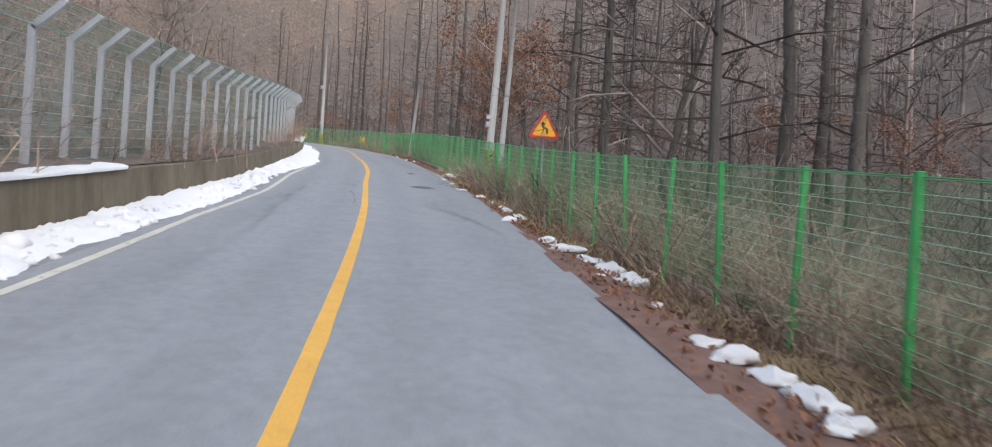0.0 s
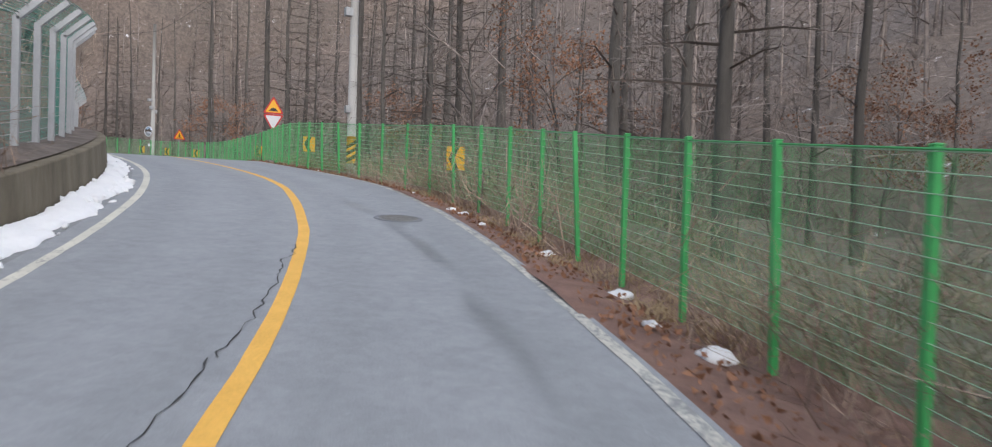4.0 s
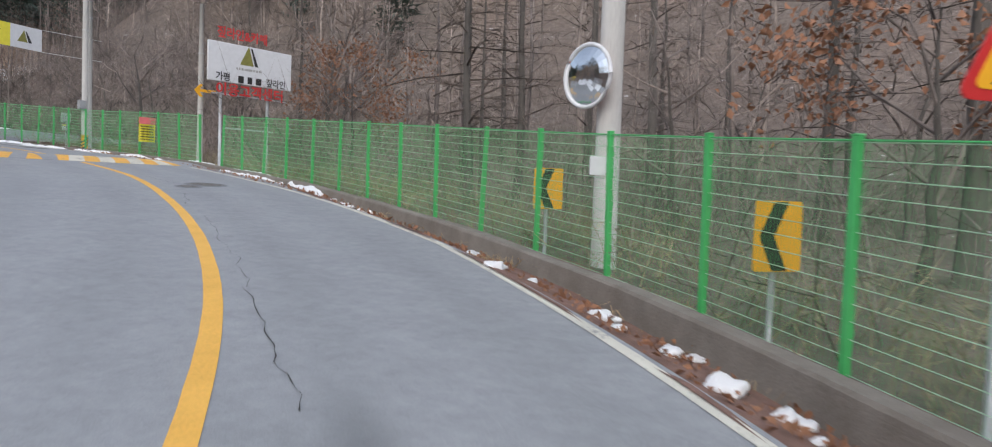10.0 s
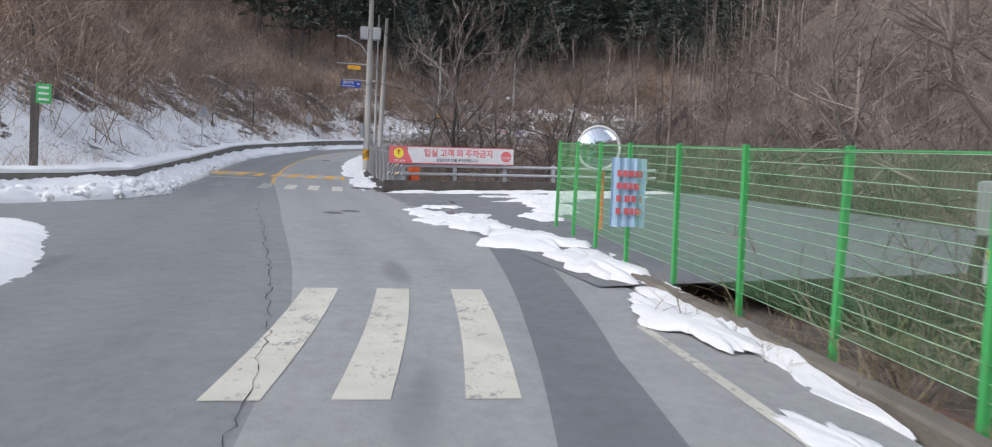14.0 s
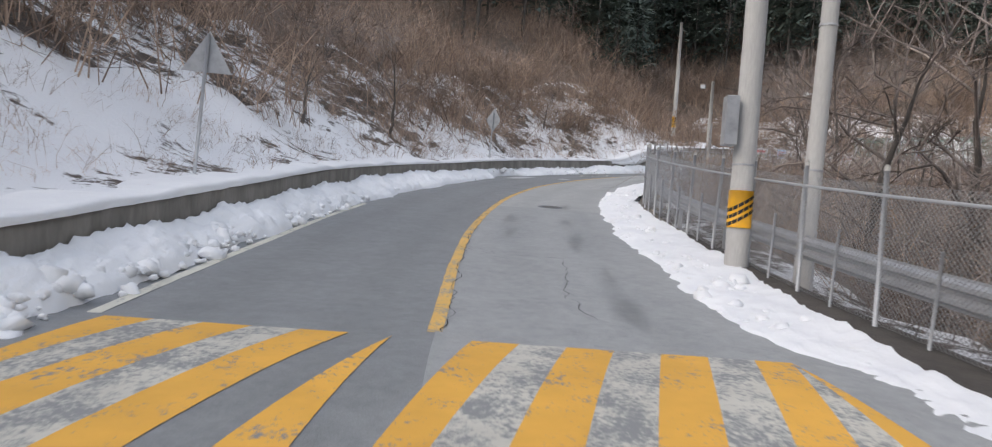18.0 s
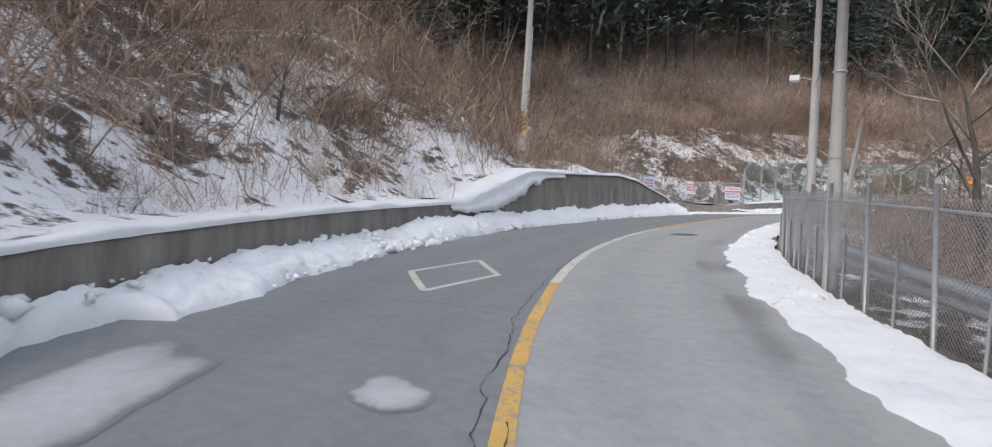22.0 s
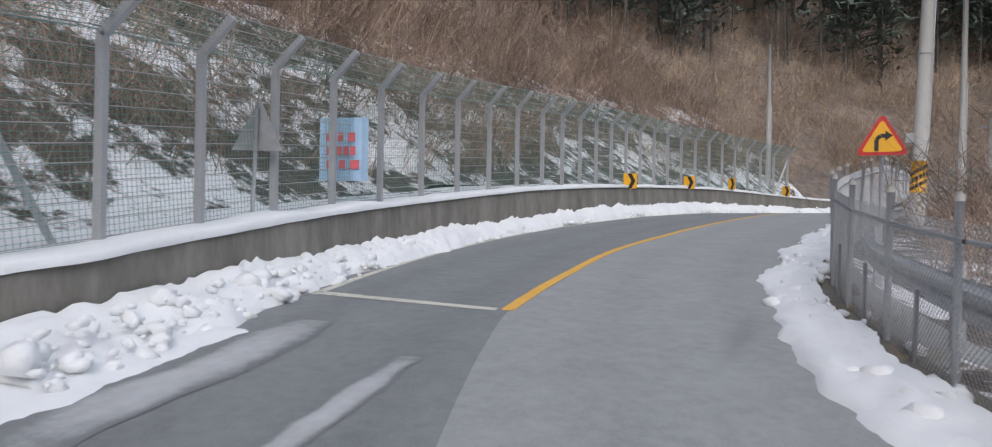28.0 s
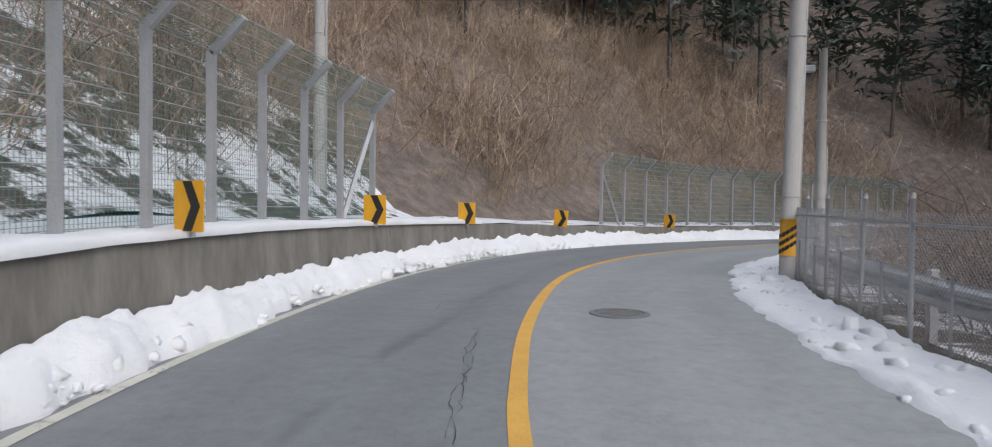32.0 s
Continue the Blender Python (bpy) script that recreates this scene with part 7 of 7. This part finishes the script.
# cables
for a, b_, sag in (((32.6, 5.9, 11.3), (80.5, 5.6, 11.8), 0.9), ((80.5, 5.6, 11.8), (121.9, 5.6, 11.6), 0.9), ((121.9, 5.6, 11.6), (150.3, 5.4, 11.6), 0.7), ((150.3, 5.4, 11.6), (192, 4.3, 11.2), 0.9), ((150.3, 5.4, 10.6), (192, 4.3, 10.2), 1.0), ((150.3, 5.4, 9.6), (130, -22, 9), 0.8), ((192, 4.3, 11.2), (238.6, 4.12, 9.5), 0.9), ((221.65, 3.95, 5.0), (238.6, 4.12, 5.3), 0.3), ((221.65, 3.95, 5.0), (192, 4.3, 6.4), 0.4), ((238.6, 4.12, 9.4), (277.6, 4.95, 10.2), 0.8), ((277.6, 4.95, 10.2), (297.2, 3.8, 10.2), 0.5), ((296.5, -6.4, 9.6), (297.2, 3.8, 10.3), 0.4), ((297.0, 3.5, 5.6), (298.7, 4.15, 4.6), 0.05)):
    wire(at(*a), at(*b_), sag)


# ---- plants ----
prng = np.random.default_rng(11)


def ground_at(s, d):
    p = at(s, d)
    return p.x, p.y, p.z + float(rise(s, d)) - 0.1


larches = [conifer_bare(20 + i, h, r, low, n) for i, (h, r, low, n) in enumerate(((20, 0.21, 0.12, 95), (17, 0.16, 0.18, 80), (22, 0.25, 0.10, 100), (14, 0.12, 0.15, 70)))]
broads = [broadleaf_bare(40 + i, h, r, leafy) for i, (h, r, leafy) in enumerate(((9, 0.14, False), (11, 0.17, False), (7, 0.10, False), (8, 0.12, True), (10, 0.15, True)))]


def plant(kind, k, s, d, size=1.0, sunk=0.0):
    x, y, z = ground_at(s, d)
    if kind == "larch":
        t = thing("larch_tree", "tall bare larch with thin level branches in the roadside wood", "tree", "bare larches")
        part("trunk", larches[k][0], None, t)
        part("crown", larches[k][1], None, t)
    else:
        tr, cr, lv = broads[k]
        t = thing("bare_tree", "leafless broadleaf tree with grey-brown branches" if lv is None else "small oak holding dead brown leaves", "tree", "bare broadleaf trees")
        part("trunk", tr, None, t)
        part("crown", cr, None, t)
        if lv is not None:
            part("leaves", lv, None, t, "dead brown leaves")
    t.matrix_world = pose(x, y, z - sunk, 0, 0, prng.uniform(0, 360)) @ Matrix.Diagonal((size, size, size, 1))
    return t


# the trunk that stands in the fence gaps
plant("larch", 2, 91.5, 4.75, 0.75)
plant("larch", 0, 109.75, 4.75, 0.8)
plant("larch", 0, 45.2, 6.4, 0.9)
# the near wood on the right
taken = []
for i in range(1000):
    s, d = prng.uniform(-15, 150), 6.6 + 26 * prng.random() ** 1.25
    if any((s - a) ** 2 + (d - b) ** 2 < 4.2 for a, b in taken):
        continue
    if s > 138 and d < 9.5:
        continue
    taken.append((s, d))
    if len(taken) > 150:
        break
for i, (s, d) in enumerate(taken):
    if i % 4 == 3:
        plant("broad", int(prng.integers(0, 5)), s, d, prng.uniform(0.7, 1.15))
    else:
        plant("larch", int(prng.integers(0, 4)), s, d, prng.uniform(0.8, 1.15))
# trees past the parking entrance and along the stream
for s, d, k, z in ((186, 8.8, 0, 0.7), (187, 14, 1, 0.9), (184, 17, 0, 1.0), (151.5, 8.5, 1, 0.8), (154, 11, 0, 0.9), (156, 8, 2, 0.9), (153, 15, 1, 1.0), (156.5, 19, 0, 1.1), (160, 21, 2, 1.2), (164, 23, 1, 1.1), (168, 20.5, 0, 1.0), (172, 22, 1, 1.1), (176, 20, 2, 1.1), (147, 9.5, 2, 0.9), (144, 13, 1, 1.0), (148.5, 18, 0, 1.1), (183, 8, 1, 1.0), (186, 11, 0, 1.1), (184.5, 13, 2, 1.0), (190, 9.5, 1, 1.0), (196, 8, 0, 0.9), (200, 12, 1, 1.1), (206, 9, 2, 1.0), (187, 15, 1, 1.1), (189, 18, 0, 1.0), (214, 10, 0, 1.0), (222, 9, 2, 1.0), (231, 8.5, 1, 0.9), (238, 11, 0, 1.0), (247, 9, 2, 1.0), (256, 10, 0, 0.8), (270, 10, 2, 0.9), (284, 9, 0, 0.7), (292, 10, 3, 0.8), (163, 21, 1, 1.0)):
    plant("broad", k, s, d, z)
for s, d, k, z in ((193, -9, 2, 0.8), (203, -7.5, 2, 0.6), (208, -6.6, 2, 0.8), (178, -11, 2, 0.9), (184, -10, 0, 0.6), (172, -12, 2, 0.8), (226, -9, 2, 0.6), (30, -8, 0, 0.7), (12, -9, 1, 0.8), (60, -8, 2, 0.8), (52, -10, 0, 0.8)):
    plant("broad", k, s, d, z)

brush = [[(*brush_arrays(60 + i, h, n, sp), 0)] for i, (h, n, sp) in enumerate(((2.6, 26, 1.8), (1.9, 24, 1.6), (3.2, 30, 1.9), (2.2, 24, 2.2), (3.8, 28, 1.8)))]


def places(n, s0, s1, d0, d1, lo, hi, seed, power=1.0, keep=None):
    rng = np.random.default_rng(seed)
    out = []
    while len(out) < n:
        s, d = rng.uniform(s0, s1), d0 + (d1 - d0) * rng.random() ** power
        if keep and not keep(s, d, rng):
            n -= 0.2
            continue
        x, y, z = ground_at(s, d)
        out.append((x, y, z, rng.uniform(0, 6.28), rng.uniform(lo, hi)))
    return out


def world_places(n, x0, x1, y0, y1, lo, hi, seed):
    rng = np.random.default_rng(seed)
    x, y = rng.uniform(x0, x1, n), rng.uniform(y0, y1, n)
    z, s, d = land(x, y)
    return [(a, b, c - 0.3, rng.uniform(0, 6.28), rng.uniform(lo, hi)) for a, b, c, k in zip(x, y, z, d) if abs(k) > 9]


def clear_left(s, d, rng):
    """Brush thickens with the distance from the wall, and leaves the snowy rock slope bare."""
    x = -d + wall_l(s)
    if 250 < s < 259 and x < 6:
        return False
    foot = 1.4 + 1.6 * (1 + nz(s, 0, 0.12, 2.0)) - 0.9 * float(ease((s - 206) / 10))
    return x > foot and rng.random() < min(1.0, 0.12 + (x - foot) / 3.0)


scatter("rusty_brush", brush, places(1350, 162, 257, -5, -40, 0.8, 1.5, 1, 1.0, clear_left), [RUST], "dense rusty-brown leafless brush on the snowy bank", "brush")
scatter("rusty_brush", brush, places(620, 250, 299, -12, -44, 0.8, 1.4, 6, 1.2), [RUST], "dense rusty-brown brush above the rock slope", "brush")
scatter("rock_slope_brush", brush, places(560, 250, 299, -6, -17, 0.35, 1.0, 8, 0.9, lambda s, d, r: -d + wall_l(s) > 1.0), [RUST], "scattered dry shrubs on the snowy rock slope", "brush")
scatter("straw_brush", brush, places(620, 297, 337, -6, -45, 0.7, 1.4, 7, 0.9, lambda s, d, r: -d + wall_l(s) > 2.4) + world_places(260, -190, -105, 196, 262, 0.9, 1.7, 9), [STRAW], "dense straw-brown brush on the hillside beyond the bend", "brush")
scatter("rusty_brush", brush, places(380, -15, 118, -5, -26, 0.7, 1.3, 2, 0.9, lambda s, d, r: -d + wall_l(s) > 1.2), [RUST], "brown leafless brush on the bank behind the rockfall fence", "brush")
scatter("grey_brush", brush, places(560, 166, 337, 6, 40, 0.7, 1.4, 3, 1.0, lambda s, d, r: s > 184 or d > 18.5), [TWIG], "grey-brown leafless thicket below the road", "brush")
scatter("undergrowth", brush, places(520, -15, 168, 6.6, 50, 0.6, 1.5, 4, 1.1, lambda s, d, r: s < 157 or d > 18.5), [TWIG], "leafless undergrowth among the larches", "brush")
scatter("thicket", brush, places(330, 138, 205, 9.0, 38, 0.9, 1.7, 14, 1.0, lambda s, d, r: (s < 155 and d > 9.5 + 0.3 * (s - 145)) or s > 180 or d > 19.5), [TWIG], "tall grey-brown thicket behind the fence and the parking", "brush")
scatter("stream_brush", brush, places(400, 179, 320, 5.6, 11, 0.45, 0.95, 16, 1.2, lambda s, d, r: s > 200 or d > 7.0), [RUST], "rusty-brown brush on the bank just behind the guardrail", "brush")
stalks = [[(*brush_arrays(160 + i, 2.4, 9, 1.6), 0)] for i in range(4)]
scatter("fence_weeds", stalks, places(1500, -10, 157, 5.0, 9.5, 0.25, 0.6, 17, 1.5), [WEED], "dry olive-brown weeds behind the green fence", "weeds")
scatter("slope_brush", brush, places(190, 203, 249, -5.6, -13, 0.25, 0.8, 18, 1.0, lambda s, d, r: -d + wall_l(s) > 1.3), [RUST], "brown brush breaking through the snow above the wall", "brush")
scatter("dry_stalks", stalks, places(1300, 162, 250, -4.6, -13, 0.12, 0.36, 15, 1.0, lambda s, d, r: -d + wall_l(s) > 0.8), [RUST], "dry stalks and fallen twigs poking through the snow", "brush")
scatter("straw_stalks", stalks, places(800, 297, 337, -5.5, -34, 0.3, 0.7, 19, 1.0, lambda s, d, r: -d + wall_l(s) > 1.6), [TAN], "pale dry grass stalks on the hillside beyond the bend", "grass")
# dry brush and vines hanging over the lower rockfall fence
pl = []
for i in range(90):
    s = prng.uniform(2, 62)
    x, y, z = ground_at(s, wall_l(s) - 0.75 + prng.normal(-0.25, 0.3))
    pl.append((x, y, z, prng.uniform(0, 6.28), prng.uniform(0.3, 0.6)))
scatter("hanging_brush", brush, pl, [RUST], "dry brown vines tangled over the rockfall fence", "brush")

grass = [[(*grass_arrays(80 + i, 44), 0)] for i in range(3)]
pl = []
for i in range(560):
    s = prng.uniform(-8, 164)
    d = fence_r(s) + prng.normal(-0.08, 0.26)
    x, y, z = ground_at(s, d)
    pl.append((x, y, z + 0.06, prng.uniform(0, 6.28), prng.uniform(0.4, 1.0)))
for i in range(210):
    s = prng.uniform(-4, 34)
    d = fence_r(s) - 0.4 + prng.normal(0, 0.22)
    x, y, z = ground_at(s, d)
    pl.append((x, y, z + 0.05, prng.uniform(0, 6.28), prng.uniform(0.6, 1.15)))
for i in range(160):
    s = prng.uniform(178, 330)
    d = chain_r(s) + prng.normal(0.15, 0.2)
    x, y, z = ground_at(s, d)
    pl.append((x, y, z + 0.06, prng.uniform(0, 6.28), prng.uniform(0.5, 1.0)))
scatter("dead_grass", grass, pl, [TAN], "pale dead grass tufts along the fence foot", "grass")

# vines and brush grown through the green fence
pl = []
for i in range(230):
    s = prng.choice([prng.uniform(-4, 34), prng.uniform(6, 30), prng.uniform(38, 75)])
    x, y, z = ground_at(s, fence_r(s) + 0.35 + prng.normal(0.1, 0.15))
    pl.append((x, y, z, prng.uniform(0, 6.28), prng.uniform(0.32, 0.68)))
scatter("fence_brush", brush, pl, [RUST], "dry brown brush grown through the green fence", "brush")

# fallen leaves on the verge
leafbag = Twigs()
for i in range(11000):
    s = prng.uniform(-6, 164)
    d = right_line(s) + 0.15 + abs(prng.normal(0, 0.6))
    x, y, z = ground_at(s, d)
    leafbag.leaf(np.array([x, y, z + 0.115 + prng.uniform(0, 0.02)]), prng.uniform(0.04, 0.11), prng)
tagged(new("fallen_leaves", leafbag.mesh("fallen_leaves", DEADLEAF)), "fallen red-brown leaves on the verge", "leaves", "", "stuff")

# snow mounds on the right verge
for i, (s, d, k) in enumerate(((28.3, 3.1, 0.13), (26.3, 3.2, 0.12), (24.4, 3.3, 0.16), (22.6, 3.65, 0.2), (22.0, 3.85, 0.2), (20.4, 3.9, 0.26), (19.3, 3.85, 0.3), (18.4, 4.0, 0.3), (47, 2.9, 0.12), (43.1, 3.0, 0.12), (41, 3.2, 0.15), (34.4, 3.75, 0.24), (33.6, 3.7, 0.2), (31.6, 3.75, 0.28), (30.5, 3.6, 0.26), (65, 3.5, 0.14), (61.2, 3.95, 0.15), (58.7, 3.9, 0.2), (56.5, 3.75, 0.2), (107.6, 3.8, 0.16), (105.8, 3.9, 0.15), (99.2, 4.1, 0.2), (93.2, 3.65, 0.12), (92.8, 3.8, 0.12), (116.3, 3.7, 0.14), (113, 3.75, 0.15), (107.3, 3.6, 0.14), (104.9, 3.8, 0.18), (101.4, 3.65, 0.22), (99.0, 3.85, 0.24), (98.1, 3.75, 0.2), (127.4, 4.0, 0.14), (121.5, 3.6, 0.13), (121, 3.85, 0.12), (119.5, 3.85, 0.14), (117.6, 3.7, 0.14), (116.1, 3.7, 0.16), (114.7, 3.7, 0.16), (112.9, 3.75, 0.2), (112.2, 3.8, 0.16), (110.8, 3.7, 0.14), (109.8, 3.7, 0.18), (108.3, 3.6, 0.16), (107.8, 3.7, 0.18), (127.9, 4.1, 0.2), (127.6, 4.15, 0.18), (128.6, 3.95, 0.22), (129.3, 3.95, 0.22), (130.0, 3.9, 0.24), (6.5, 3.45, 0.18), (6.1, 3.55, 0.22), (5.6, 3.62, 0.24), (5.1, 3.65, 0.26), (4.6, 3.6, 0.24), (10.3, 4.05, 0.4), (11.0, 3.95, 0.34), (11.7, 3.8, 0.3), (12.4, 3.6, 0.3), (13.2, 3.5, 0.24), (16.4, 3.35, 0.18))):
    k *= 0.8 if 116.5 < s < 124 else 0.6
    p = at(s, d, float(rise(s, d)) + 0.01)
    lump("snow_mound", p, (k * prng.uniform(0.8, 1.3), k * prng.uniform(1.0, 1.9), k * prng.uniform(0.45, 0.85)), 100 + i)
for i in range(60):
    s = prng.uniform(0, 128)
    d = right_line(s) + prng.uniform(0.3, 1.1)
    k = prng.uniform(0.03, 0.09)
    lump("snow_mound", at(s, d, float(rise(s, d)) + 0.01), (k * prng.uniform(0.9, 1.6), k * prng.uniform(1.0, 2.0), k * prng.uniform(0.5, 0.9)), 300 + i)

# far woods
def lod(seed, h, spread=1.0):
    rng = np.random.default_rng(seed)
    w = Twigs()
    w.stick([(0, 0, -0.5), (rng.normal(0, 0.2), rng.normal(0, 0.2), h * 0.55), (0, 0, h)], [0.15, 0.1])
    for i in range(24):
        t = 0.18 + 0.80 * i / 24
        a = i * 2.4
        ln = (0.6 + 2.4 * (1 - t)) * rng.uniform(0.6, 1.2) * spread
        p = np.array([0, 0, h * t])
        q = p + np.array([math.cos(a) * ln, math.sin(a) * ln, rng.uniform(0.0, 0.8) * ln])
        w.blade(p, q, 0.04)
        for _ in range(6):
            o = p + (q - p) * rng.uniform(0.2, 1)
            w.blade(o, o + rng.normal(0, 0.5, 3) + np.array([0, 0, 0.35]), 0.022)
    return w.arrays()


def pine_lod(seed, h):
    rng = np.random.default_rng(seed)
    w, nd = Twigs(), Twigs()
    w.stick([(0, 0, -0.5), (rng.normal(0, 0.2), 0, h * 0.5), (0, 0, h)], [0.17, 0.11])
    for i in range(12):
        for k in range(4):
            t = min(0.99, 0.26 + 0.72 * i / 11 + rng.uniform(-0.035, 0.035))
            a = k * 1.57 + i * 0.8 + rng.normal(0, 0.3)
            ln = (0.5 + 2.6 * (1 - t) ** 0.7) * rng.uniform(0.6, 1.15)
            p, d = np.array([0, 0, h * t]), np.array([math.cos(a), math.sin(a), rng.uniform(-0.15, 0.3)])
            w.blade(p, p + d * ln, 0.04)
            for _ in range(8):
                c = p + d * ln * rng.uniform(0.25, 1.05) + rng.normal(0, 0.3, 3) * np.array([1, 1, 0.6])
                e = rng.normal(0, 0.42, 3) * np.array([1, 1, 0.6]) + d * 0.4
                nd.bent(c - e * 0.5, c + e * 0.1 + np.array([0, 0, 0.12]), c + e * 0.95, 0.14)
    return [(*w.arrays(), 0), (*nd.arrays(), 1)]


far = [[(*lod(90 + i, h, sp), 0)] for i, (h, sp) in enumerate(((13, 1.0), (9, 1.5), (16, 0.9), (11, 1.3)))]
far_p = []
far_p += places(560, -30, 165, 22, 110, 0.8, 1.35, 21, 1.1)
far_p += places(430, 165, 340, 20, 95, 0.5, 1.0, 22, 1.1)
far_p += places(190, -20, 165, -14, -80, 0.5, 0.95, 23, 1.1)
far_p += places(330, 166, 335, -22, -70, 0.4, 0.8, 24, 1.1)
scatter("far_woods", far, far_p, [TWIG], "bare grey-brown woods on the hillsides", "woods")
pines = [pine_lod(120 + i, h) for i, h in enumerate((14, 11, 16))]
pine_p = places(300, 226, 337, -19, -58, 0.8, 1.3, 31, 1.0)
pine_p += places(120, 246, 305, -20, -48, 0.9, 1.35, 38)
pine_p += world_places(240, -215, -90, 206, 285, 0.9, 1.4, 36)
pine_p += places(34, 170, 226, -30, -75, 0.8, 1.2, 35)
pine_p += places(50, 150, 335, 45, 100, 0.7, 1.1, 32)
pine_p += places(14, 90, 165, -45, -110, 0.7, 1.1, 34)
scatter("pine_woods", pines, pine_p, [BARK, NEEDLE], "dark green pines on the upper slopes", "woods")

# small print stays joined
for ob in scene.objects:
    if ob.name.split(".")[0] in ("print_bars", "print", "small_print", "name_bar"):
        ob["kind"] = "stuff"
